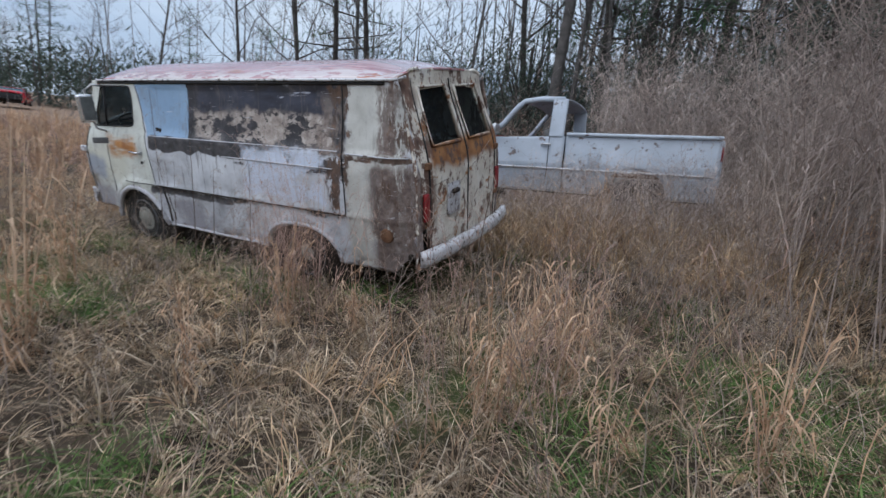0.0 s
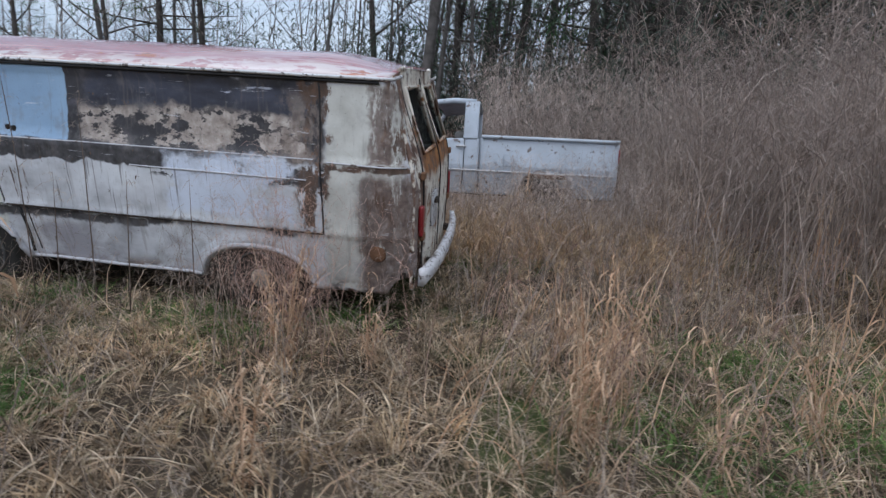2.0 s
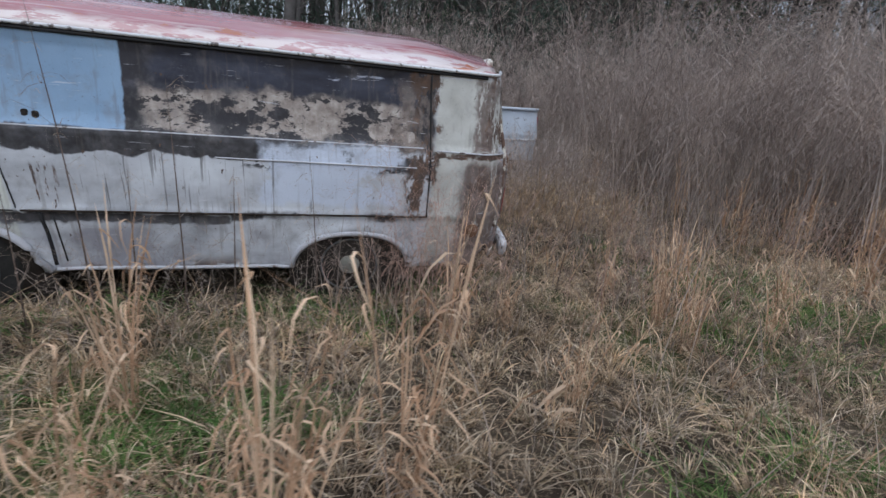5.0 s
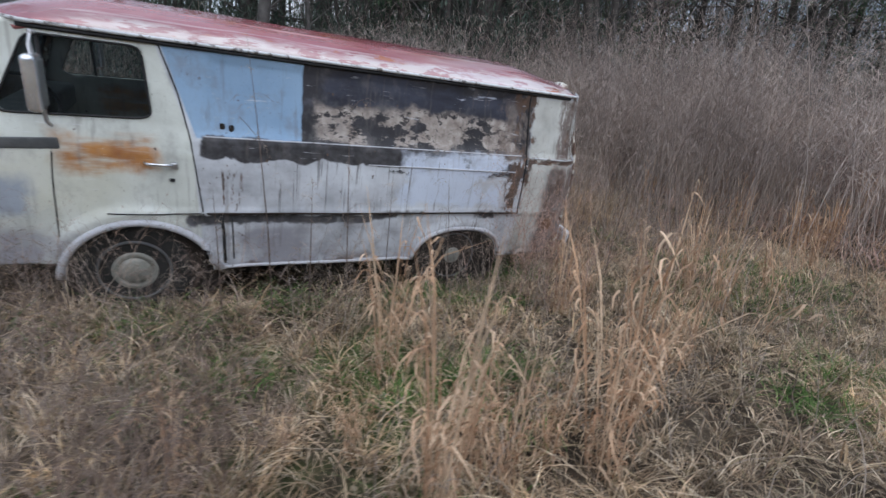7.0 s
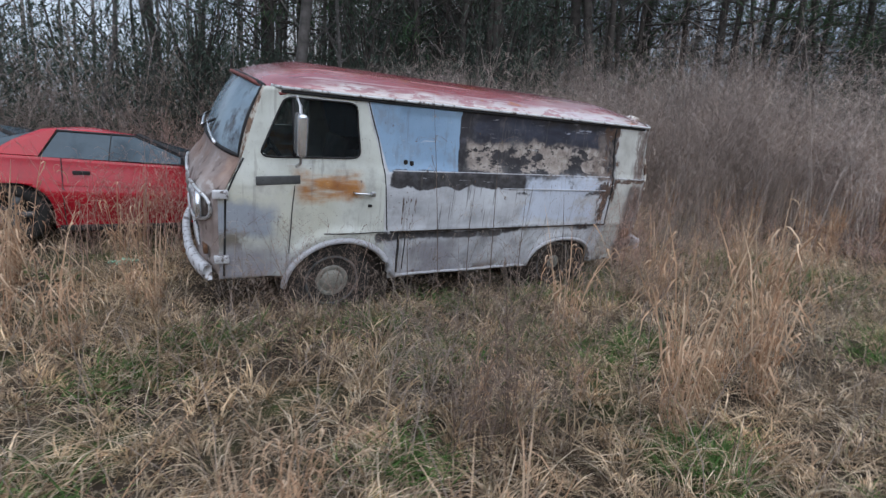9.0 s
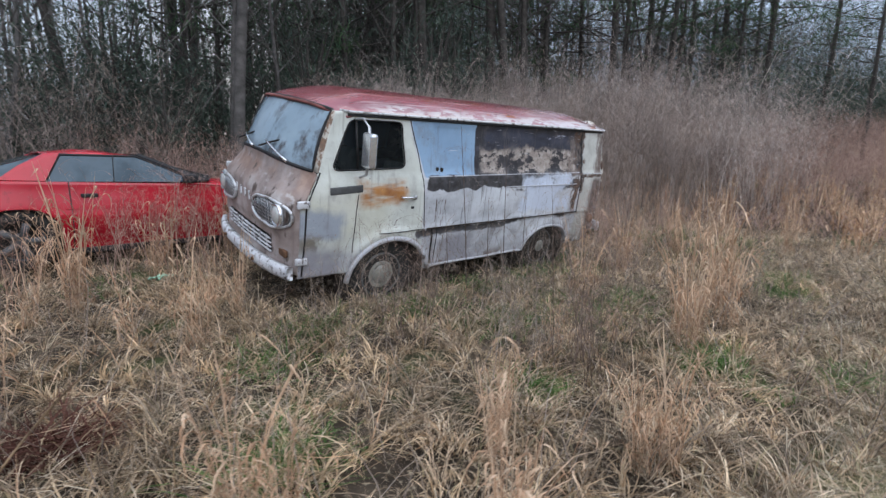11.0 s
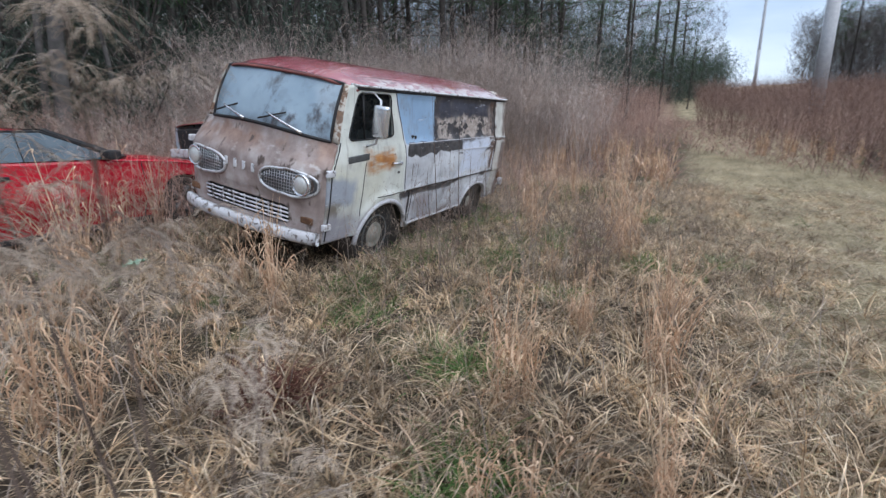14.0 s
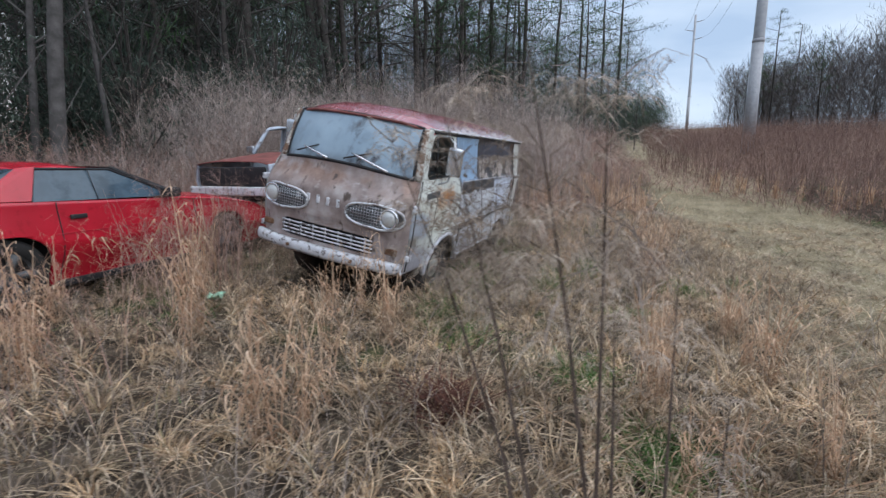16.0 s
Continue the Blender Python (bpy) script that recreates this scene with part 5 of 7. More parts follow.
def patch_noise(x, y, f, s):
    return np.sin(x * f + s) * np.cos(y * f * 1.13 - 1.7 * s) + 0.6 * np.sin(x * f * 2.3 - s + y * f * 0.7) * np.cos(y * f * 1.9 + s)


def blades(name, x, y, length, width, lift, droop, material, label, category="grass", k=4, spread=1.0):
    n = len(x)
    z = ground_z(x, y)
    a = RNG.uniform(0, 2 * math.pi, n)
    s = np.linspace(0, 1, k)[None, :]
    out = length[:, None] * spread * (0.35 * s + 0.65 * s ** 2 * RNG.uniform(0.5, 1.4, n)[:, None])
    up = length[:, None] * (lift[:, None] * s - droop[:, None] * s ** 2)
    curl = RNG.normal(0, 0.5, n)[:, None] * s ** 2
    px = x[:, None] + out * np.cos(a[:, None] + curl)
    py = y[:, None] + out * np.sin(a[:, None] + curl)
    pz = np.maximum(z[:, None] - 0.01, z[:, None] + up)
    w = width[:, None] * np.array([0.8, 1.0, 0.75, 0.12, 0.05][:k] if k <= 5 else np.linspace(1, 0.1, k))[None, :]
    ob = strips(name, np.stack([px, py, pz], -1), w, material)
    return tagged(ob, label, category, kind="stuff")


def uni(a, b, n):
    return RNG.uniform(a, b, n)


def scatter(n, x0, x1, y0, y1):
    return uni(x0, x1, n), uni(y0, y1, n)


def bare_soil(x, y):
    """True on the thinly grown ground between the walk's end and the coupe, mostly."""
    return (x > 1.7) & (y < 1.5 + 0.3 * np.sin(2.1 * x)) & (np.sin(x * 7.3) * np.cos(y * 6.1) > -0.55)


def tussocks(name, cx, cy, per, reach, rise, width, material, label):
    """Arching blades that spring from common roots and fall outward, swept one way by the weather."""
    n = len(cx) * per
    x, y = np.repeat(cx, per), np.repeat(cy, per)
    size = np.repeat(RNG.uniform(0.55, 1.35, len(cx)), per)
    sweep = np.repeat(RNG.uniform(0, 2 * math.pi, len(cx)), per)
    a = RNG.uniform(0, 2 * math.pi, n)
    x = x + np.cos(a) * 0.05 * size * RNG.random(n)
    y = y + np.sin(a) * 0.05 * size * RNG.random(n)
    z = ground_z(x, y)
    L = RNG.uniform(*reach, n) * size
    s = np.linspace(0, 1, 5)[None, :]
    fall = RNG.uniform(0.35, 1.15, n)[:, None]
    dx = np.cos(a) * 0.7 + np.cos(sweep) * 0.5
    dy = np.sin(a) * 0.7 + np.sin(sweep) * 0.5
    curl = RNG.normal(0, 0.85, n)[:, None] * s ** 2
    px = x[:, None] + L[:, None] * (dx[:, None] * s ** 1.2 + dy[:, None] * curl)
    py = y[:, None] + L[:, None] * (dy[:, None] * s ** 1.2 - dx[:, None] * curl)
    pz = z[:, None] + L[:, None] * RNG.uniform(*rise, n)[:, None] * (1.35 * s - 1.25 * fall * s ** 2)
    pz = np.maximum(pz, z[:, None] + 0.004 + 0.02 * RNG.random(n)[:, None] * s)
    w = RNG.uniform(*width, n)[:, None] * np.array([0.8, 1.0, 0.9, 0.6, 0.08])[None, :]
    ob = strips(name, np.stack([px, py, pz], -1), w, material)
    return tagged(ob, label, "grass", kind="stuff")


GREENS = [(-5.59, 0.76, 0.55), (-2.97, 0.75, 0.30), (-3.66, -1.0, 0.35), (-1.24, 2.34, 0.22), (-1.68, 2.24, 0.2), (-1.34, 2.05, 0.25), (-0.91, 1.05, 0.35), (-0.05, 1.25, 0.4), (-1.02, 3.25, 0.22), (0.26, 2.76, 0.2),
          (1.32, 1.62, 0.3), (1.61, 2.57, 0.25), (2.45, 2.95, 0.25), (-4.9, 1.6, 0.5), (-6.2, 1.6, 0.6), (-2.3, 1.3, 0.4), (-3.5, 3.1, 0.3), (0.9, 1.3, 0.3), (-4.2, 2.9, 0.3), (-1.9, 1.1, 0.35), (-0.4, 1.9, 0.3), (-1.03, 3.3, 0.25), (2.46, 2.98, 0.2), (1.7, 2.57, 0.18), (0.27, 2.8, 0.15), (-5.54, 0.72, 0.4), (-4.15, -1.06, 0.3), (-1.95, 2.3, 0.2), (-3.66, -1.1, 0.3), (-1.4, 3.95, 0.2), (-5.9, 1.3, 0.5), (-6.4, 0.7, 0.5), (-5.2, 2.2, 0.35)]


def build_grass():
    # thatch: short matted dead blades
    x, y = scatter(100000, -8.5, 6.2, -2.6, 5.6)
    keep = (lane(x, y) < 4.6 + 0.5 * patch_noise(x, y, 1.1, 2)) & (RNG.random(len(x)) < 0.70 + 0.3 * patch_noise(x, y, 2.6, 1))
    keep &= ~(bare_soil(x, y) & (RNG.random(len(x)) < 0.45))
    x, y = x[keep], y[keep]
    n = len(x)
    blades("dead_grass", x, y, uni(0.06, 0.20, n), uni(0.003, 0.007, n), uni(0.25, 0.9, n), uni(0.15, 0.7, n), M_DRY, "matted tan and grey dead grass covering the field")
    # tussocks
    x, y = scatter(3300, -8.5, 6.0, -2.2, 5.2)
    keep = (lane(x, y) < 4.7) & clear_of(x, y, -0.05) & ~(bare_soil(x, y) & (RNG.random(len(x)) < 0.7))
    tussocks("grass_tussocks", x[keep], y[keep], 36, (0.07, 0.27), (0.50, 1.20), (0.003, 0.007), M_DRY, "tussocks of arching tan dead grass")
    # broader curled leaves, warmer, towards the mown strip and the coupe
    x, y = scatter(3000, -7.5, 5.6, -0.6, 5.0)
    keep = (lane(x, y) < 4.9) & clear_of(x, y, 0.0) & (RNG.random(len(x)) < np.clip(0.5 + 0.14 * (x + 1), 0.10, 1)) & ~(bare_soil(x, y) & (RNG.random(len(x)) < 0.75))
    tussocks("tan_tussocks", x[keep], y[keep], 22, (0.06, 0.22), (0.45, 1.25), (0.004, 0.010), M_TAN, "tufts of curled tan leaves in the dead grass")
    # sparse upright dry stalks among it
    x, y = scatter(3000, -8.5, 6.2, -2.6, 4.6)
    keep = clear_of(x, y, 0.02) & (patch_noise(x, y, 0.9, 5) > -0.2) & (lane(x, y) < 4.3)
    x, y = x[keep], y[keep]
    n = len(x)
    blades("dry_stalks", x, y, uni(0.30, 0.75, n), uni(0.003, 0.005, n), uni(0.8, 1.05, n), uni(0.0, 0.35, n), M_WEED, "thin brown dry stalks standing in the grass", spread=0.5)
    # long stalks bent over and fallen across the thatch
    x, y = scatter(800, -8, 5.5, -1.5, 4.4)
    keep = clear_of(x, y, 0.15)
    x, y = x[keep], y[keep]
    n = len(x)
    blades("fallen_stalks", x, y, uni(0.5, 1.05, n), uni(0.004, 0.007, n), uni(0.25, 0.75, n), uni(0.1, 0.6, n), M_SEDGE, "long pale stalks bent over the dead grass", spread=0.95, k=5)
    # deeper tan grass against the pickup and behind the van
    x, y = scatter(260, -6.2, -2.2, -2.3, -0.9)
    tussocks("pickup_grass", x, y, 40, (0.25, 0.60), (0.8, 1.5), (0.004, 0.009), M_TAN, "deep tan grass standing against the pickup")
    x, y = scatter(900, -10.5, -3.7, -3.2, 2.4)
    keep = clear_of(x, y, 0.1)
    x, y = x[keep], y[keep]
    n = len(x)
    blades("arching_stalks", x, y, uni(0.5, 1.15, n), uni(0.004, 0.008, n), uni(0.75, 1.2, n), uni(0.25, 0.7, n), M_SEDGE, "pale arching stalks among the brown weeds", spread=0.6, k=5)
    # green tufts
    gx = np.concatenate([RNG.normal(a, s * 0.55, int(950 * s)) for a, b_, s in GREENS])
    gy = np.concatenate([RNG.normal(b_, s * 0.45, int(950 * s)) for a, b_, s in GREENS])
    x, y = scatter(50000, -8.5, 6.2, -2.0, 5.2)
    keep = (patch_noise(x, y, 0.95, 9.0) + 0.5 * patch_noise(x, y, 2.6, 3.0) > 1.3)
    x, y = np.concatenate([gx, x[keep]]), np.concatenate([gy, y[keep]])
    n = len(x)
    blades("green_grass", x, y, uni(0.08, 0.26, n), uni(0.004, 0.009, n), uni(0.5, 1.0, n), uni(0.1, 0.6, n), M_GREEN, "low green grass growing through the thatch")
    # mown strip
    x, y = scatter(110000, -16, 6.5, 3.2, 9.5)
    l = lane(x, y)
    keep = (l > 4.0 + 0.5 * patch_noise(x, y, 1.1, 2)) & (l < 9.0) & (RNG.random(len(x)) < np.clip(1.2 - np.hypot(x - 2, y - 4) / 20, 0.15, 1))
    x, y = x[keep], y[keep]
    n = len(x)
    blades("mown_grass", x, y, uni(0.07, 0.22, n), uni(0.004, 0.009, n), uni(0.25, 0.8, n), uni(0.1, 0.6, n), M_MOWN, "short tan and olive mown strip of grass", k=3)
    x, y = scatter(1100, -9, 5.5, 3.6, 7.8)
    tussocks("mown_tufts", x, y, 26, (0.10, 0.24), (0.3, 0.8), (0.004, 0.008), M_DRY, "low tufts of dead grass in the mown strip")
    # outer field, coarser
    x, y = scatter(50000, -30, 26, -9, 16)
    l = lane(x, y)
    keep = ((np.abs(x + 1.1) > 7.2) | (y < -2.4)) & ((l < 4.0) | (y > 8.2 + 0.8 * np.minimum(x + 10.0, 12)))
    x, y = x[keep], y[keep]
    n = len(x)
    blades("rough_grass", x, y, uni(0.25, 0.75, n), uni(0.010, 0.022, n), uni(0.6, 1.05, n), uni(0.1, 0.5, n), M_BRUSH, "rough red-brown field grass", k=3)


M_MOWN = straw("mown_straw", (0.34, 0.29, 0.20), (0.50, 0.42, 0.31), (0.66, 0.57, 0.44), (0.42, 0.38, 0.23), (0.30, 0.24, 0.18))
build_grass()


def sedge_mesh(seed, stems, height, radius, leaves=9):
    """Ribbons of one broomsedge clump at the origin: stems with curled leaves."""
    r = np.random.default_rng(seed)
    P, Wd, kinds = [], [], []
    s = np.linspace(0, 1, 5)
    for _ in range(stems):
        q, d = r.uniform(0, 2 * math.pi), radius * math.sqrt(r.random())
        b = np.array([d * math.cos(q), d * math.sin(q), 0])
        h = height * r.uniform(0.45, 1.0)
        lean = r.normal(0, 0.055, 2) + np.array([math.cos(q), math.sin(q)]) * 0.035
        sag = r.uniform(0, 0.14) * (1 if r.random() < 0.7 else 3.5)
        pts = np.stack([b[0] + lean[0] * h * s + sag * h * s ** 3 * math.cos(q), b[1] + lean[1] * h * s + sag * h * s ** 3 * math.sin(q), h * s - sag * 0.6 * h * s ** 4], -1)
        P.append(pts)
        Wd.append(np.array([0.004, 0.004, 0.0055, 0.007, 0.001]) * r.uniform(0.8, 1.3))
        kinds.append(0)
        for _ in range(leaves):
            t = r.uniform(0.05, 0.95) ** 1.2
            i = int(t * 4)
            c = pts[i] + (pts[min(4, i + 1)] - pts[i]) * (t * 4 - i)
            a, L = r.uniform(0, 2 * math.pi), r.uniform(0.06, 0.20)
            e = r.uniform(0.5, 1.0)
            P.append(np.stack([c[0] + np.cos(a + 1.8 * s) * L * 0.55 * s ** 1.1, c[1] + np.sin(a + 1.8 * s) * L * 0.55 * s ** 1.1, c[2] + L * (1.1 * e * s - 1.3 * s ** 2.4)], -1))
            Wd.append(np.array([0.003, 0.0075, 0.0080, 0.006, 0.0008]) * r.uniform(0.8, 1.5))
            kinds.append(1)
    return np.array(P), np.array(Wd), np.array(kinds)


def build_sedge():
    protos = []
    for k in range(6):
        P, Wd, kinds = sedge_mesh(40 + k, 7 + 3 * k, 0.92 + 0.04 * k, 0.030 + 0.008 * k, 8)
        ob = thing("broomsedge_clump", Matrix.Identity(4), "clump of tall orange-tan dry broomsedge", "dry grass", "broomsedge clumps in the field")
        tagged(strips("stem_tuft", P[kinds == 0], Wd[kinds == 0], M_SEDGE, parent=ob), kind="stuff")
        tagged(strips("curled_leaf_tuft", P[kinds == 1], Wd[kinds == 1], M_SEDGE, parent=ob), kind="stuff")
        protos.append(ob)
    spots = [(2.97, 1.25, 1.10), (3.03, 1.17, 1.0), (2.88, 1.33, 0.85), (2.10, -0.24, 1.25), (2.17, -0.16, 1.0), (3.14, -0.36, 0.95), (2.95, -0.55, 0.9), (1.58, 1.12, 0.9), (1.34, 0.46, 0.8), (1.20, 0.62, 0.75),
             (0.31, 3.60, 0.75), (0.42, 3.52, 0.65), (2.21, 3.62, 0.5), (-0.27, 2.55, 0.8), (1.37, 3.59, 0.95), (1.28, 3.52, 0.7), (1.92, 2.91, 0.85), (1.80, 2.98, 0.6), (2.56, 1.25, 0.9), (0.81, 3.05, 0.68), (0.72, 2.95, 0.6), (0.90, 3.10, 0.55),
             (-1.05, 3.09, 1.1), (-1.85, 3.08, 1.15), (1.67, 1.18, 1.05), (1.95, 0.82, 0.9), (-1.31, 2.93, 0.95), (-1.42, 2.98, 0.7), (-1.66, 2.95, 0.6), (-4.7, 1.35, 0.95), (-5.0, 2.0, 1.0), (-4.4, 1.0, 0.9), (-5.6, 1.6, 1.0),
             (-2.27, 2.82, 1.30), (-1.23, 2.11, 1.0), (-0.91, 2.60, 0.5), (-0.65, 2.52, 0.4), (-3.15, 2.49, 0.8), (-3.29, 1.40, 0.75), (-4.46, 1.55, 0.75), (-4.44, 1.85, 1.0), (-2.83, 1.60, 0.9),
             (2.42, 0.05, 0.8), (1.36, -1.02, 1.1), (1.52, -0.92, 0.9), (2.8, -0.95, 1.0), (3.6, -0.4, 0.9), (-6.3, 2.4, 1), (4.3, -0.6, 1), (4.7, 0.3, 1), (2.35, -1.45, 0.9), (3.4, -1.3, 1), (0.55, -1.75, 0.9), (-4.2, -2.1, 1), (-4.7, -1.9, 0.9), (2.51, 3.22, 0.7), (2.57, 3.06, 0.6), (2.31, 3.64, 0.65)]
    for i, (x, y, s) in enumerate(spots):
        m = Matrix.Translation((x, y, float(ground_z(x, y)) - 0.02)) @ Matrix.Rotation(i * 2.4, 4, "Z") @ Matrix.Diagonal((s, s, s * (0.92 + 0.16 * ((i * 7) % 5) / 4), 1))
        ob = protos[i % 6] if i < 6 else copy_thing(protos[i % 6], Matrix.Identity(4))
        ob.matrix_basis = m
    # sedge further off, uncountable
    P, Wd = [], []
    n = 0
    for x, y in zip(*scatter(1500, -16, 26, -8, 16)):
        l = y - 0.06 * min(x, 0.0)
        near = -7 < x < 4.8 and y < 5 and y > -2
        if near or (l > 3.9 and y < 8.8 + 0.8 * min(x + 10.5, 12)) or not clear_of(np.array([x]), np.array([y]), 0.3)[0] or (x < -2 and y < -1 and RNG.random() < 0.55):
            continue
        p, w, _ = SEDGE_SMALL[n % 3]
        c, s = math.cos(n * 1.7), math.sin(n * 1.7)
        k = RNG.uniform(0.8, 1.35)
        q = np.stack([p[..., 0] * c - p[..., 1] * s, p[..., 0] * s + p[..., 1] * c, p[..., 2]], -1) * k
        P.append(q + np.array([x, y, float(ground_z(x, y)) - 0.03]))
        Wd.append(w * 2.2)
        n += 1
    ob = strips("far_broomsedge", np.concatenate(P), np.concatenate(Wd), M_SEDGE)
    tagged(ob, "orange-tan broomsedge spread over the open field", "dry grass", kind="stuff")


SEDGE_SMALL = [sedge_mesh(70 + k, 12, 0.95, 0.09, 3) for k in range(3)]
build_sedge()


def weed_ribbons(r, x, y, z, h, branches, w=0.006, wisp=1.0, sway=0.24, low=0.38):
    """A dead weed: stem, and fine rising branchlets in its upper half."""
    P, Wd = [], []
    s = np.linspace(0, 1, 4)
    lean = r.normal(0, sway, 2)
    stem = np.stack([x + lean[0] * h * s ** 1.5, y + lean[1] * h * s ** 1.5, z + h * s], -1)
    P.append(stem)
    Wd.append(np.array([w, w * 0.8, w * 0.55, w * 0.15]))
    for _ in range(branches):
        t = r.uniform(low, 0.98)
        i = min(2, int(t * 3))
        c = stem[i] + (stem[i + 1] - stem[i]) * (t * 3 - i)
        a, L = r.uniform(0, 2 * math.pi), h * r.uniform(0.10, 0.32) * (1.25 - 0.6 * t) * wisp
        e = r.uniform(0.05, 1.0)
        bend = a + r.normal(0, 0.7) * s
        P.append(np.stack([c[0] + np.cos(bend) * L * 0.8 * s, c[1] + np.sin(bend) * L * 0.8 * s, c[2] + L * (e * s - 0.65 * s ** 2.5)], -1))
        Wd.append(np.array([w * 0.5, w * 0.55, w * 0.5, w * 0.15]))
    return P, Wd


def weed_field(name, xs, ys, h0, h1, branches, w, material, label):
    P, Wd = [], []
    zs = ground_z(xs, ys)
    for x, y, z in zip(xs, ys, zs):
        p, q = weed_ribbons(RNG, x, y, z, RNG.uniform(h0, h1) * (0.88 + 0.16 * float(patch_noise(x, y, 1.3, 2.0))), branches, w)
        P += p
        Wd += q
    ob = strips(name, np.array(P), np.array(Wd), material)
    return tagged(ob, label, "dead weeds", kind="stuff")


def build_weeds():
    # grey-brown weeds between van, pickup and woods
    x, y = scatter(5200, -13, -3.7, -8, 2.6)
    k = clear_of(x, y, 0.05) & (RNG.random(len(x)) < 0.05 + 0.95 * np.clip((0.7 - y) / 2.4, 0, 1)) & ~((x > -5.7) & (y > -2.6) & (y < 1.6))
    weed_field("weed_thicket", x[k], y[k], 0.7, 1.7, 15, 0.0065, M_WEED, "thicket of fine grey-brown dead weeds")
    x, y = scatter(480, -5.9, -3.6, -2.32, 0.6)
    weed_field("weed_margin", x, y, 0.5, 1.25, 14, 0.005, M_WEED, "low grey-brown weeds before the pickup")
    x, y = scatter(560, -6.0, -2.4, -2.25, -1.1)
    weed_field("pickup_weeds", x, y, 0.7, 1.2, 18, 0.006, M_PALEBRUSH, "tan and red-brown weeds hiding the pickup's lower edge")
    x, y = scatter(3000, -14, -3.2, -8.8, -0.2)
    k = (x < -5.8) & (y > -4.2) | (x < -9.5)
    weed_field("tall_brush", x[k], y[k], 2.2, 3.8, 20, 0.010, M_HAZE, "tall hazy grey-brown brush at the woods edge")
    x, y = scatter(1500, -9.5, -3.3, -9.0, -4.2)
    weed_field("pale_brush", x, y, 2.1, 3.5, 22, 0.011, M_PALEBRUSH, "tall pale hazy brush behind the pickup")
    x, y = scatter(800, -15.5, -8.5, -8.5, 1.2)
    weed_field("tall_brush", x, y, 2.8, 4.3, 22, 0.012, M_PALEBRUSH, "tall hazy grey-brown brush at the woods edge")
    x, y = scatter(260, -4.6, -1.0, -8.5, -5.0)
    weed_field("brush_margin", x, y, 1.2, 1.9, 20, 0.010, M_PALEBRUSH, "hazy grey-brown brush behind the pickup")
    x, y = scatter(3000, -3.8, 9, -8.5, -3.0)
    k = clear_of(x, y, 0.1) & ~((x > 1.6) & (x < 5.6) & (y > -6.4) & (RNG.random(len(x)) < 0.85))
    weed_field("weed_bank", x[k], y[k], 0.8, 2.0, 11, 0.008, M_BRUSH, "bank of red-brown dead weeds before the woods")
    x, y = scatter(4600, -46, -11, -9, 4.2)
    k = (lane(x, y) < 3.2 + 0.25 * np.sin(1.3 * x))
    weed_field("brush_strip", x[k], y[k], 1.4, 2.8, 10, 0.013, M_BRUSH, "tall red-brown brush along the mown strip")
    x, y = scatter(12000, -60, 0, 3.2, 24)
    edge = np.interp(x, [-60, -24, -17, -13, -10, 0], [3.4, 3.6, 5.0, 6.2, 7.6, 14.5]) + 0.25 * np.sin(1.7 * x)
    k = (y > edge) & (RNG.random(len(x)) < np.clip(1.5 - (y - edge) / 16, 0.2, 1))
    weed_field("brush_field", x[k], y[k], 1.7, 2.7, 12, 0.014, M_FIELD, "tall red-brown brush beyond the mown strip")
    x, y = RNG.normal(3.1, 0.5, 50), RNG.normal(-0.5, 0.5, 50)
    k = clear_of(x, y, 0.1)
    weed_field("red_weeds", x[k], y[k], 0.5, 1.15, 16, 0.005, M_REDWEED, "reddish dead weeds before the red coupe")
    x, y = RNG.normal(-4.5, 0.45, 45), RNG.normal(1.6, 0.35, 45)
    weed_field("weed_bush", x, y, 0.6, 1.25, 18, 0.005, M_BRUSH, "rounded red-brown weed bush behind the van")
    x, y = scatter(170, 0.1, 1.9, -1.75, -0.75)
    weed_field("weed_gap", x, y, 0.7, 1.35, 16, 0.006, M_BRUSH, "red-brown weeds between the van and the coupe")
    for bx, by, bs in ((-0.20, 2.88, 0.15), (-0.34, 2.74, 0.16), (0.45, 1.75, 0.22)):
        x, y = RNG.normal(bx, bs, 30), RNG.normal(by, bs * 0.8, 30)
        weed_field("weed_bush", x, y, 0.55, 1.0, 22, 0.0045, M_BUSH, "hazy dark brown weed bush beside the path")
    x, y = RNG.normal(-2.7, 0.22, 60), RNG.normal(1.42, 0.16, 60)
    weed_field("weed_bush", x, y, 0.8, 1.55, 26, 0.004, M_BRUSH, "fine red-brown weeds beside the van's rear flank")
    # low brown weeds near the walk
    x = np.concatenate([RNG.normal(a, s, int(0.9 * n)) for a, b, s, n in WEED_SPOTS])
    y = np.concatenate([RNG.normal(b, s, int(0.9 * n)) for a, b, s, n in WEED_SPOTS])
    k = clear_of(x, y, 0.0)
    weed_field("brown_weeds", x[k], y[k], 0.45, 0.95, 14, 0.0045, M_WEED, "hazy clumps of fine brown weeds")


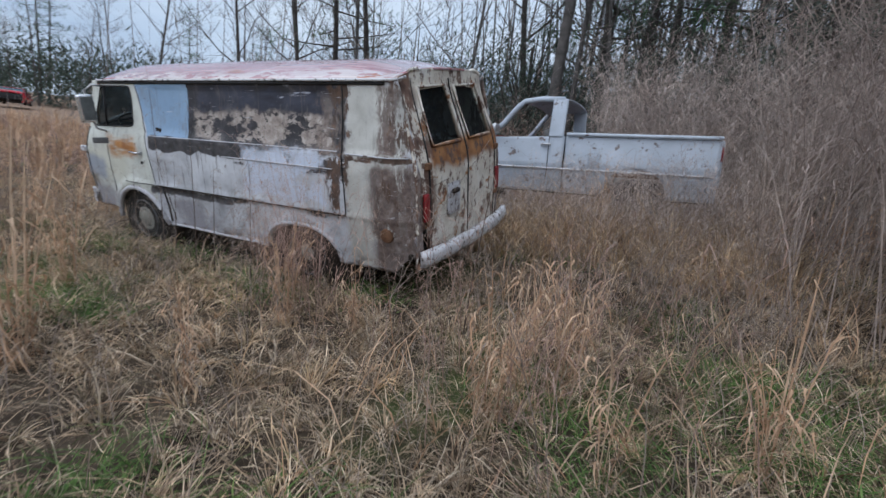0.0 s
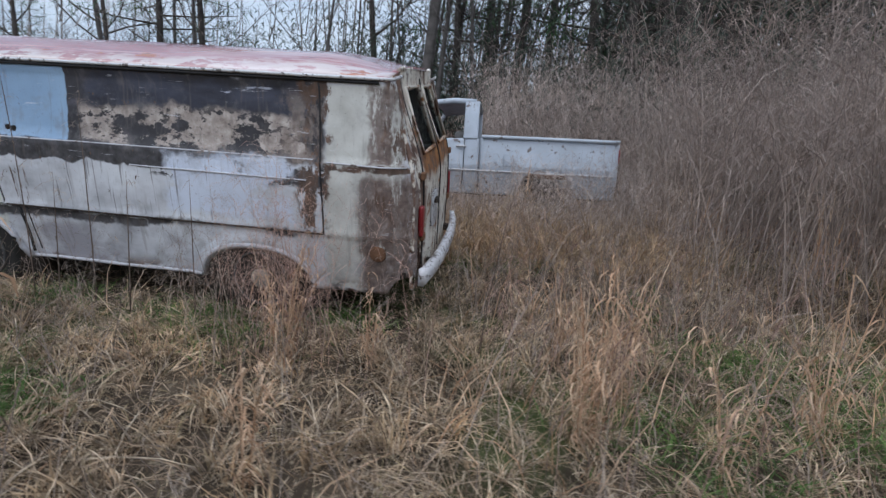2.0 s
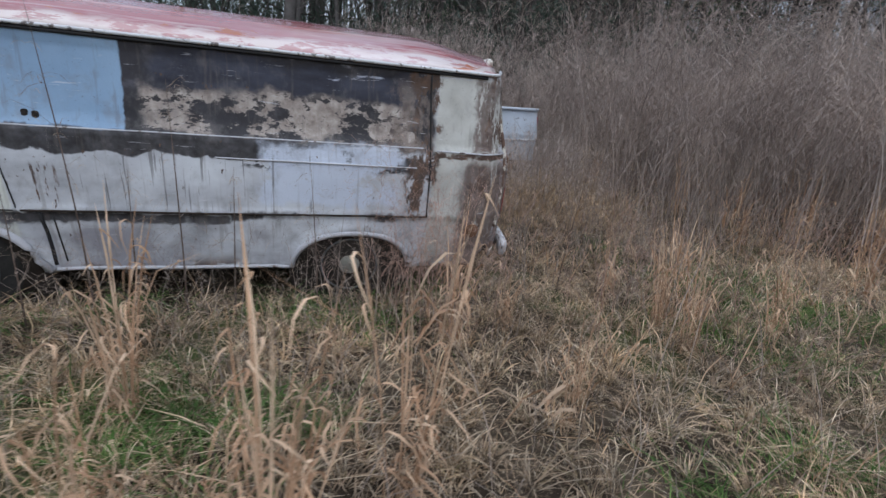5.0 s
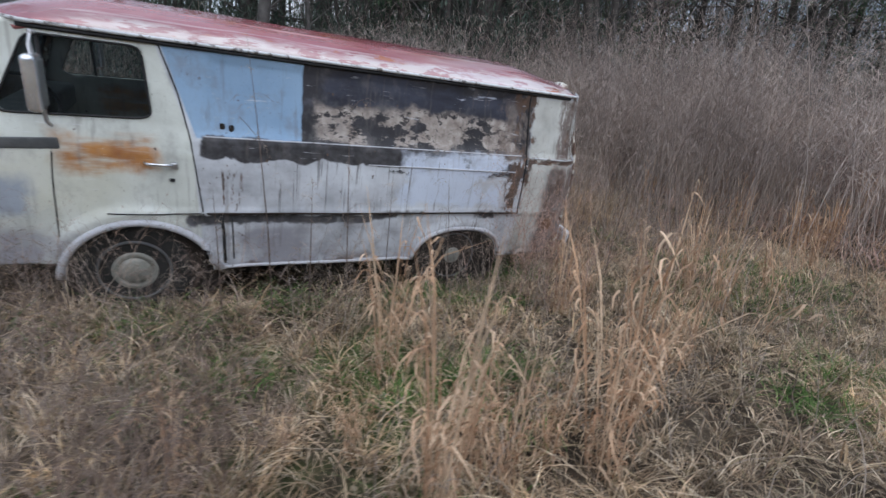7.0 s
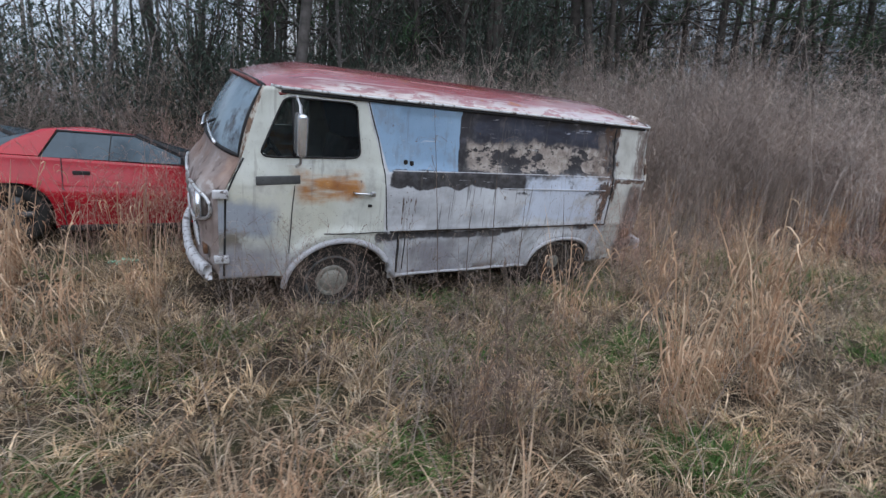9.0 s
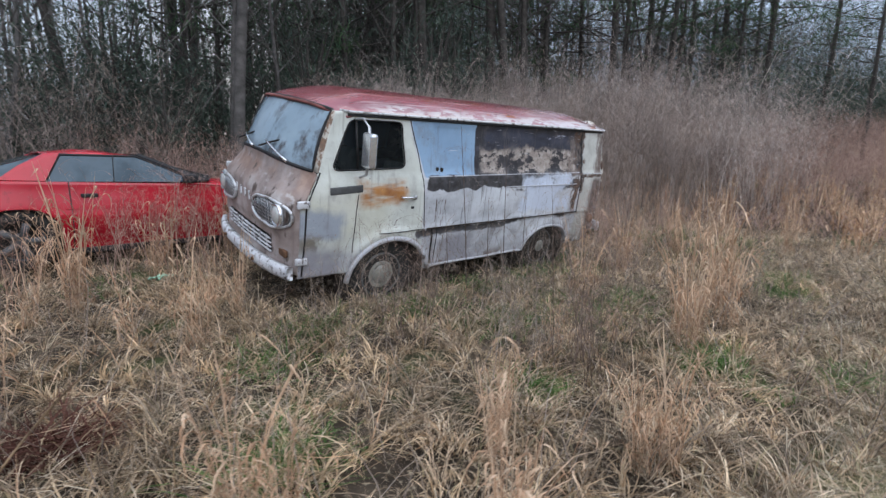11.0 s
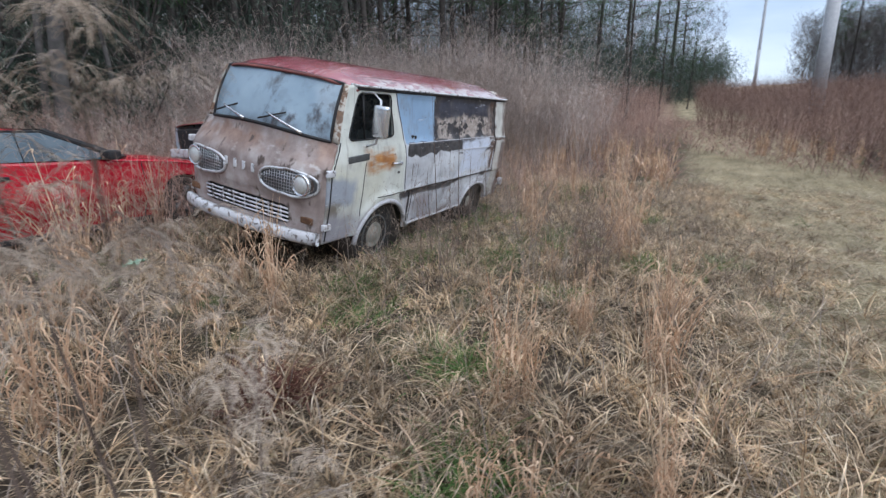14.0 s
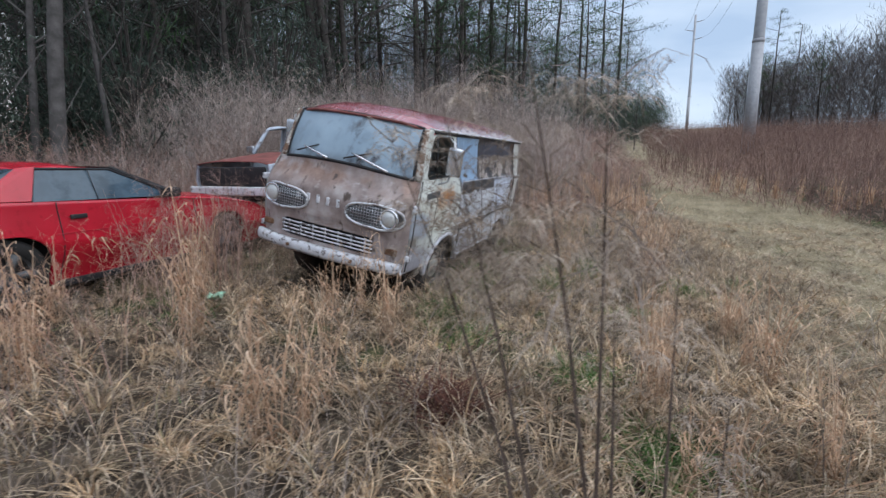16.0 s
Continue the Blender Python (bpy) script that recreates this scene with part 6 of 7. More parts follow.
WEED_SPOTS = [(0.02, 1.08, 0.24, 14), (-2.3, 1.02, 0.25, 24), (-1.3, 1.04, 0.4, 22), (0.6, 1.1, 0.2, 10), (0.05, 2.42, 0.13, 10), (-0.1, 2.45, 0.22, 16), (0.3, 2.75, 0.2, 14), (1.0, 2.0, 0.3, 16), (0.55, 1.45, 0.3, 16), (-1.0, 1.45, 0.4, 26), (-2.2, 1.35, 0.4, 30), (-2.5, 1.5, 0.3, 20), (-4.0, 1.2, 0.6, 14), (-5.2, 1.9, 0.7, 12),
              (-1.8, 2.2, 0.5, 16), (3.2, -0.4, 0.5, 14), (2.2, 0.7, 0.5, 8), (3.7, 0.5, 0.4, 12), (1.5, -0.1, 0.5, 7), (-3.4, 1.1, 0.25, 10), (-0.6, 3.0, 0.3, 10), (3.4, 1.3, 0.35, 16), (-3.3, 3.0, 0.4, 16)]
build_weeds()


def build_tall_weeds():
    """Tall dark-stemmed weeds with wispy tops beside the path, some bent over, and thin saplings by the van."""
    spots = [(3.34, 2.56, 1.50, 0.0, -0.30), (3.54, 2.76, 1.62, 0.03, -0.08), (3.38, 2.73, 1.62, 0.0, 0.0), (3.19, 2.77, 0.95, -0.04, -0.02), (3.365, 2.90, 1.10, -0.02, 0.0), (3.47, 2.62, 1.50, 0.02, -0.15), (3.30, 3.02, 0.80, 0.0, 0.04),
             (-0.79, 1.12, 1.75, 0.10, 0.0), (-1.02, 1.16, 0.95, -0.03, 0.0), (-1.28, 1.14, 1.45, 0.08, 0.0), (-0.48, 1.20, 0.85, 0.04, 0.0), (-1.55, 1.16, 1.0, -0.02, 0.0), (-2.05, 1.2, 1.0, 0.04, 0.0), (-3.9, 1.0, 1.2, -0.1, 0.0)]
    for i, (x, y, h, lx, ly) in enumerate(spots):
        r = np.random.default_rng(300 + i)
        big = i < 7
        m = M_STEM
        ob = thing("tall_weed", Matrix.Translation((x, y, float(ground_z(x, y)) - 0.02)), "tall dead weed with dark stem and wispy seed heads" if big else "thin leafless dark sapling beside the van", "weed", "tall weeds by the path")
        P, Wd = weed_ribbons(r, 0, 0, 0, h, (24 if h > 1.3 else 8) if big else 10, 0.013 if big else 0.011, 0.75, 0.03, 0.66 if big else 0.38)
        P = [p + np.stack([lx * (p[:, 2] / h) ** 1.4 * h, ly * (p[:, 2] / h) ** 1.4 * h, 0 * p[:, 2]], -1) for p in P]
        strips("stem", np.array(P[:1] * 2), np.array(Wd[:1] * 2), m, ang=np.array([0.3, 1.87]), parent=ob)
        tagged(strips("branch_spray", np.array(P[1:]), np.array(Wd[1:]) * 0.7, M_WEED, parent=ob), kind="stuff")
        s = np.linspace(0, 1, 4)
        T, Tw = [], []
        for p in P[1:]:
            for _ in range(26 if big else 3):
                t = r.uniform(0.25, 1.0)
                c = p[0] + (p[-1] - p[0]) * t
                a, L = r.uniform(0, 2 * math.pi), h * r.uniform(0.02, 0.065)
                T.append(np.stack([c[0] + math.cos(a) * L * s, c[1] + math.sin(a) * L * s, c[2] + L * (0.8 * s - 1.1 * s ** 2)], -1))
                Tw.append(np.array([0.0014, 0.0022, 0.0027, 0.0009]))
        tagged(strips("seed_spray", np.array(T), np.array(Tw), M_PLUME, parent=ob), kind="stuff")


build_tall_weeds()


def build_red_mound():
    n = 420
    x, y = RNG.normal(2.36, 0.085, n), RNG.normal(1.88, 0.075, n)
    z = ground_z(x, y)
    blades("red_leaf_mound", x, y, uni(0.12, 0.30, n), uni(0.007, 0.014, n), uni(0.6, 1.1, n), uni(0.2, 0.7, n),
           straw("dead_red_fronds", (0.085, 0.036, 0.027), (0.14, 0.062, 0.045), (0.19, 0.092, 0.068)), "mound of dead red-brown fronds", "dead plant")


build_red_mound()


def build_bent_stalk():
    """A long pale stalk leaning over the grass."""
    z = float(ground_z(2.70, 2.10))
    pts = [(2.62 + TIP[0] * t, 2.05 + TIP[1] * t, z - 0.03 + TIP[2] * t + 0.05 * math.sin(math.pi * t)) for t in [k / 8 for k in range(9)]]
    v, f = tube(pts, [0.006, 0.006, 0.005, 0.005, 0.005, 0.004, 0.004, 0.003, 0.002], 6)
    ob = mk("bent_stalk", v, f, M_TAN)
    tagged(ob, "long pale dry stalk leaning over the dead grass", "dry grass")


TIP = (-0.52, 0.03, 0.55)
build_bent_stalk()

# ---------------------------------------------------------------- trees
def grow(r, base, direction, length, radius, level, tubes, twigs, droop=0.0):
    """A limb as a bent tapering bar, with side limbs and fine twigs."""
    k = 5 if level == 0 else 4
    pts, d = [Vector(base)], Vector(direction).normalized()
    for i in range(k):
        d = (d + Vector((r.normal(0, 0.10), r.normal(0, 0.10), r.normal(0.02, 0.06) - droop)) * (0.5 if level == 0 else 1.3)).normalized()
        pts.append(pts[-1] + d * (length / k))
    rad = [radius * (1 - 0.80 * i / k) for i in range(k + 1)]
    tubes.append((pts, rad, 7 if level == 0 else 4))
    if level >= 2:
        for _ in range(6):
            i = r.integers(1, k + 1)
            a = r.uniform(0, 2 * math.pi)
            L = length * r.uniform(0.25, 0.6)
            q = Vector((math.cos(a) * 0.8, math.sin(a) * 0.8, r.uniform(0.0, 0.9)))
            p0 = pts[i]
            p1 = p0 + (q + d * 0.5) * L * 0.5
            twigs.append((p0, p1, p1 + (q * 0.6 + d * 0.6 + Vector((0, 0, 0.1))) * L * 0.5))
        return
    n = (12, 6)[level]
    for j in range(n):
        t = (0.32 + 0.66 * (j + r.random()) / n) if level == 0 else r.uniform(0.25, 0.95)
        i = min(k - 1, int(t * k))
        p = pts[i].lerp(pts[i + 1], t * k - i)
        a = j * 2.4 + r.uniform(-0.5, 0.5)
        up = r.uniform(0.35, 0.95) if level == 0 else r.uniform(0.1, 0.8)
        side = Vector((math.cos(a), math.sin(a), up))
        grow(r, p, side + d * 0.2, length * (0.42 - 0.22 * t if level == 0 else 0.5) * r.uniform(0.7, 1.25), rad[i] * (0.36 if level == 0 else 0.5), level + 1, tubes, twigs)


def tubes_mesh(name, tubes, material, parent):
    vs, fs = [], []
    for pts, rad, sides in tubes:
        v, f = tube(pts, rad, sides, False)
        fs += [tuple(i + len(vs) for i in q) for q in f]
        vs += v
    return mk(name, vs, fs, material, parent)


def bare_tree(seed, height, radius, material):
    r = np.random.default_rng(seed)
    t = thing("bare_tree", Matrix.Identity(4), "leafless grey deciduous tree at the woods edge", "tree", "trees of the woods edge")
    tubes, twigs = [], []
    grow(r, (0, 0, -0.3), (r.normal(0, 0.05), r.normal(0, 0.05), 1), height, radius, 0, tubes, twigs)
    tubes_mesh("trunk", [q for q in tubes if q[2] == 7], material, t)
    tubes_mesh("limb_crown", [q for q in tubes if q[2] != 7], material, t)
    P = np.array([[tuple(p) for p in q] for q in twigs])
    tagged(strips("twig_crown", P, np.tile(np.array([0.022, 0.016, 0.006]), (len(P), 1)), M_TWIG, parent=t), kind="stuff")
    return t


def leaf_cloud(r, centres, sizes, per, leaf, flat=0.6):
    """Small leaf ribbons gathered in uneven clumps."""
    P = []
    for c, s in zip(centres, sizes):
        o = r.normal(0, 1, (per, 3)) * np.array([s, s, s * flat]) * 0.5
        b = np.array(c) + o
        d = r.normal(0, 1, (per, 3)) + o / (s + 1e-6) * 0.8
        d /= np.linalg.norm(d, axis=1)[:, None]
        L = leaf * r.uniform(0.6, 1.4, per)[:, None]
        P.append(np.stack([b, b + d * L * 0.5, b + d * L], 1))
    return np.concatenate(P)


def pine_tree(seed, height, radius):
    r = np.random.default_rng(seed)
    t = thing("pine_tree", Matrix.Identity(4), "tall pine with bare lower trunk and dark green crown", "tree", "trees of the woods edge")
    lean = r.normal(0, 0.02, 2)
    trunk = [Vector((lean[0] * z + 0.05 * math.sin(z), lean[1] * z, z)) for z in np.linspace(-0.3, height, 9)]
    tubes = [(trunk, [radius * (1 - 0.8 * i / 8) for i in range(9)], 8)]
    tubes_mesh("trunk", tubes, M_BARK, t)
    limbs, cen, siz = [], [], []
    for j in range(34):
        f = 0.28 + 0.72 * (j + r.random()) / 34
        p = Vector((lean[0] * f * height, lean[1] * f * height, f * height))
        a, L = j * 2.4 + r.uniform(-0.4, 0.4), height * 0.19 * (1.15 - f) * r.uniform(0.6, 1.4) + 0.4
        e = p + Vector((math.cos(a) * L, math.sin(a) * L, L * r.uniform(-0.05, 0.45)))
        limbs.append(([p, p.lerp(e, 0.5) + Vector((0, 0, -0.05)), e], [0.035, 0.024, 0.010], 4))
        if f > 0.42 or r.random() < 0.35:
            for q in (0.55, 0.8, 1.0):
                cen.append(tuple(p.lerp(e, q)))
                siz.append(r.uniform(0.35, 0.75))
    tubes_mesh("limb_crown", limbs, M_BARK, t)
    P = leaf_cloud(r, cen, siz, 26, 0.30)
    tagged(strips("needle_crown", P, np.tile(np.array([0.030, 0.026, 0.006]), (len(P), 1)), M_NEEDLE, parent=t), kind="stuff")
    return t


def shrub(seed, size):
    r = np.random.default_rng(seed)
    t = thing("evergreen_shrub", Matrix.Identity(4), "dark green cedar shrub under the trees", "shrub", "shrubs under the trees")
    tubes, cen, siz = [], [], []
    for j in range(16):
        a, L = j * 2.4, size * r.uniform(0.25, 0.6)
        z = size * r.uniform(0.15, 1.1)
        e = Vector((math.cos(a) * L * (1.2 - z / size * 0.7), math.sin(a) * L * (1.2 - z / size * 0.7), z + 0.1))
        tubes.append(([Vector((0, 0, z * 0.5)), e], [0.03, 0.008], 4))
        cen += [tuple(e), tuple(e * 0.7)]
        siz += [r.uniform(0.3, 0.7), r.uniform(0.3, 0.6)]
    tubes.append(([Vector((0, 0, -0.2)), Vector((0, 0, size))], [0.06, 0.02], 6))
    tubes_mesh("branch_frame", tubes, M_BARK, t)
    P = leaf_cloud(r, cen, siz, 60, 0.12, 0.9)
    tagged(strips("foliage", P, np.tile(np.array([0.022, 0.024, 0.008]), (len(P), 1)), M_CEDAR, parent=t), kind="stuff")
    return t


def woods_edge(x):
    """y of the woods' near edge."""
    return -7.2 if x > -9 else -7.2 + 0.20 * (-9 - x) if x > -80 else 7.0


def build_trees():
    bare = [bare_tree(s, 9.5 + 1.3 * k, 0.075 + 0.015 * k, M_BARK if k % 2 else M_PALEBARK) for k, s in enumerate((1, 2, 3, 4, 5, 6))]
    pines = [pine_tree(20 + k, 13 + 2.0 * k, 0.13 + 0.02 * k) for k in range(4)]
    shrubs = [shrub(30 + k, 1.8 + 0.7 * k) for k in range(3)]
    placed = {}
    r = np.random.default_rng(5)

    def put(protos, i, x, y, s, lean=0.0):
        o = protos[i % len(protos)]
        m = Matrix.Translation((x, y, float(ground_z(x, y)))) @ Matrix.Rotation(radians(lean), 4, "Y") @ Matrix.Rotation(r.uniform(0, 6.28), 4, "Z") @ Matrix.Diagonal((s, s, s, 1))
        if o.name in placed:
            o = copy_thing(o, Matrix.Identity(4))
        placed[o.name] = 1
        o.matrix_basis = m

    # woods behind the vehicles
    for j in range(96):
        x = r.uniform(-30, 12)
        y = woods_edge(x) - 0.8 - r.uniform(0, 1) ** 1.6 * 17
        thin = x > -5.5 + 0.10 * y
        if thin and r.random() < (0.62 if x > 3 else 0.30):
            continue
        if r.random() < (0.70 if not thin else 0.78):
            put(bare, j, x, y, r.uniform(0.75, 1.25), r.normal(0, 3))
        else:
            put(pines, j, x, y, r.uniform(0.8, 1.2), r.normal(0, 1))
    # evergreens seen at the bend of the woods
    for j, (x, y, s) in enumerate([(-17, -6.6, 0.95), (-20, -7.5, 1.1), (-24, -5.5, 1.0), (-14.5, -8.8, 1.1), (-28, -4.5, 1.0), (-34, -3.5, 1.0), (-40, -2.2, 0.95), (-19, -10, 1.2), (-26, -8, 1.2), (-52, -1.0, 1.2), (-58, 0.3, 1.25), (-63, 1.2, 1.1), (-35, 1.0, 0.5), (-30, -0.6, 0.7), (-24, -3.6, 0.85), (-22.5, -4.4, 0.9), (-44, 2.6, 0.42), (-18.5, -5.6, 0.95)]):
        put(pines, j + 1, x, y, s, r.normal(0, 1))
    # woods running on along the strip
    for j in range(64):
        x = -r.uniform(28, 110)
        y = woods_edge(x) - 0.5 - r.uniform(0, 1) ** 1.5 * 16
        put(bare if r.random() < 0.5 else pines, j, x, y, r.uniform(0.6, 0.9) if x > -42 else r.uniform(0.38, 0.52), r.normal(0, 2))
    # woods beyond the strip
    for j in range(60):
        f = r.random()
        x, y = -95 + 85 * f, 15.5 + 26 * f ** 1.3 + r.uniform(0, 12)
        put(bare if r.random() < 0.7 else pines, j + 3, x, y, r.uniform(0.6, 0.95), r.normal(0, 2))
    # far trees across the open field
    for j in range(46):
        a = radians(r.uniform(-62, 25))
        d = r.uniform(42, 75)
        put(bare if r.random() < 0.72 else pines, j + 1, d * math.cos(a), d * math.sin(a), r.uniform(0.7, 1.05), r.normal(0, 2))
    for j in range(24):
        x = r.uniform(-10, 0.5)
        put(shrubs, j, x, woods_edge(x) - r.uniform(1.2, 7.5), r.uniform(1.0, 1.7))
    for j, (x, y, s) in enumerate([(-3.0, -14.2, 1.0), (-1.8, -12.6, 0.9), (-5.0, -17, 1.1), (-2.5, -18, 1.1), (-8.0, -15, 1.1), (-7.2, -18.5, 1.1)]):
        put(pines, j, x, y, s, r.normal(0, 1))
    for j in range(44):
        x = r.uniform(-22, 3)
        put(shrubs, j, x, woods_edge(x) - r.uniform(-0.4, 6), r.uniform(0.7, 1.5))


build_trees()


def build_far_woods():
    """Depth of the woods: uncountable trunks, twigs and evergreen foliage."""
    n = 1500
    x = RNG.uniform(-85, 34, n)
    e = np.array([woods_edge(v) for v in x])
    y = e - 8 - RNG.uniform(0, 1, n) ** 1.3 * 34
    keep = (x < -5.5 + 0.10 * y) | (RNG.random(n) < np.where(x < 3, 0.55, 0.2))
    x, y = x[keep], y[keep]
    n = len(x)
    z = ground_z(x, y)
    h = RNG.uniform(9, 17, n)
    s = np.linspace(0, 1, 4)[None, :]
    lx, ly = RNG.normal(0, 0.05, n)[:, None], RNG.normal(0, 0.05, n)[:, None]
    P = np.stack([x[:, None] + lx * h[:, None] * s, y[:, None] + ly * h[:, None] * s, z[:, None] + h[:, None] * s], -1)
    w = RNG.uniform(0.06, 0.17, n)[:, None] * np.array([1.0, 0.8, 0.55, 0.12])[None, :]
    ob = strips("far_trunks", P, w, M_TWIG, ang=RNG.uniform(-0.5, 0.5, n))
    tagged(ob, "grey trunks deep in the winter woods", "woods", kind="stuff")
    n = 110000
    x = RNG.uniform(-100, 34, n)
    e = np.array([woods_edge(v) for v in x])
    y = e - 1 - RNG.uniform(0, 1, n) * 36
    keep = (x < -5.5 + 0.10 * y) | (RNG.random(n) < np.where(x < 3, 0.65, 0.2))
    x, y = x[keep], y[keep]
    n = len(x)
    z = ground_z(x, y) + RNG.uniform(0, 1, n) ** 1.2 * np.where(x < -5.5 + 0.10 * y, 13, np.where(x < 3, 9, 5))
    a = RNG.uniform(0, 2 * math.pi, n)
    L = RNG.uniform(0.6, 2.0, n)
    s3 = np.linspace(0, 1, 3)[None, :]
    P = np.stack([x[:, None] + np.cos(a)[:, None] * L[:, None] * 0.6 * s3, y[:, None] + np.sin(a)[:, None] * L[:, None] * 0.6 * s3, z[:, None] + L[:, None] * (RNG.uniform(0.0, 0.9, n)[:, None] * s3)], -1)
    ob = strips("far_twigs", P, np.tile(np.array([0.03, 0.022, 0.008]), (n, 1)) * RNG.uniform(0.6, 1.6, n)[:, None], M_TWIG)
    tagged(ob, "grey haze of bare twigs in the woods", "woods", kind="stuff")
    n = 900
    x = RNG.uniform(-80, 14, n)
    e = np.array([woods_edge(v) for v in x])
    y = e - 5 - RNG.uniform(0, 1, n) * 34
    dense = x < -5.5 + 0.10 * y
    keep = dense | (RNG.random(n) < np.where(x < 4, 0.8, 0.55))
    x, y, dense = x[keep], y[keep], dense[keep]
    n = len(x)
    z = ground_z(x, y) + RNG.uniform(0, 1, n) ** 1.3 * np.where(dense, 13, np.where(x < 4, 6.0, 4.0)) + 0.4
    r = np.random.default_rng(9)
    P = leaf_cloud(r, np.stack([x, y, z], -1), RNG.uniform(1.6, 3.6, n), 260, 0.24, 0.8)
    ob = strips("far_evergreens", P, np.tile(np.array([0.040, 0.048, 0.014]), (len(P), 1)), M_CEDAR)
    tagged(ob, "dark evergreen foliage deep in the woods", "woods", kind="stuff")
    # thicker stands at the back and a low one behind the coupe
    n = 330
    x, y, z = RNG.uniform(-34, -9.5, n), RNG.uniform(-42, -19, n), RNG.uniform(0, 17, n)
    P = leaf_cloud(r, np.stack([x, y, ground_z(x, y) + z], -1), RNG.uniform(2.4, 4.4, n), 230, 0.40, 0.9)
    ob = strips("back_evergreens", P, np.tile(np.array([0.08, 0.09, 0.03]), (len(P), 1)), M_CEDAR)
    tagged(ob, "dark pine stand at the back of the woods", "woods", kind="stuff")
    n = 110
    x, y, z = RNG.uniform(-3.0, 8, n), RNG.uniform(-20, -11, n), RNG.uniform(0.3, 4.2, n)
    P = leaf_cloud(r, np.stack([x, y, ground_z(x, y) + z], -1), RNG.uniform(1.4, 2.8, n), 300, 0.20, 0.8)
    ob = strips("low_evergreens", P, np.tile(np.array([0.032, 0.038, 0.012]), (len(P), 1)), M_CEDAR)
    tagged(ob, "low dark evergreens behind the parked cars", "woods", kind="stuff")


build_far_woods()


def build_undergrowth():
    """Grey-brown saplings and vines under the open part of the woods."""
    x, y = scatter(700, -1.0, 12, -14, -8.2)
    weed_field("woods_undergrowth", x, y, 1.6, 4.2, 24, 0.016, M_HAZE, "tangled grey-brown undergrowth along the woods edge")


build_undergrowth()


def build_strip_woods():
    """The far side of the cleared strip: a dense winter wood."""
    n = 80000
    f = RNG.random(n)
    x = -100 + 92 * f
    y = 16 + 27 * f ** 1.3 + RNG.uniform(0, 10, n)
    z = ground_z(x, y) + RNG.uniform(0, 1, n) ** 0.9 * (9.5 + 1.5 * np.sin(x * 0.5) + np.sin(x * 1.7))
    a, L = RNG.uniform(0, 2 * math.pi, n), RNG.uniform(0.8, 2.4, n)
    s3 = np.linspace(0, 1, 3)[None, :]
    P = np.stack([x[:, None] + np.cos(a)[:, None] * L[:, None] * 0.5 * s3, y[:, None] + np.sin(a)[:, None] * L[:, None] * 0.5 * s3, z[:, None] + L[:, None] * (RNG.uniform(0.0, 1.0, n)[:, None] * s3)], -1)
    ob = strips("strip_twigs", P, np.tile(np.array([0.05, 0.035, 0.012]), (n, 1)), M_TWIG)
    tagged(ob, "grey-brown winter wood beyond the cleared strip", "woods", kind="stuff")


build_strip_woods()


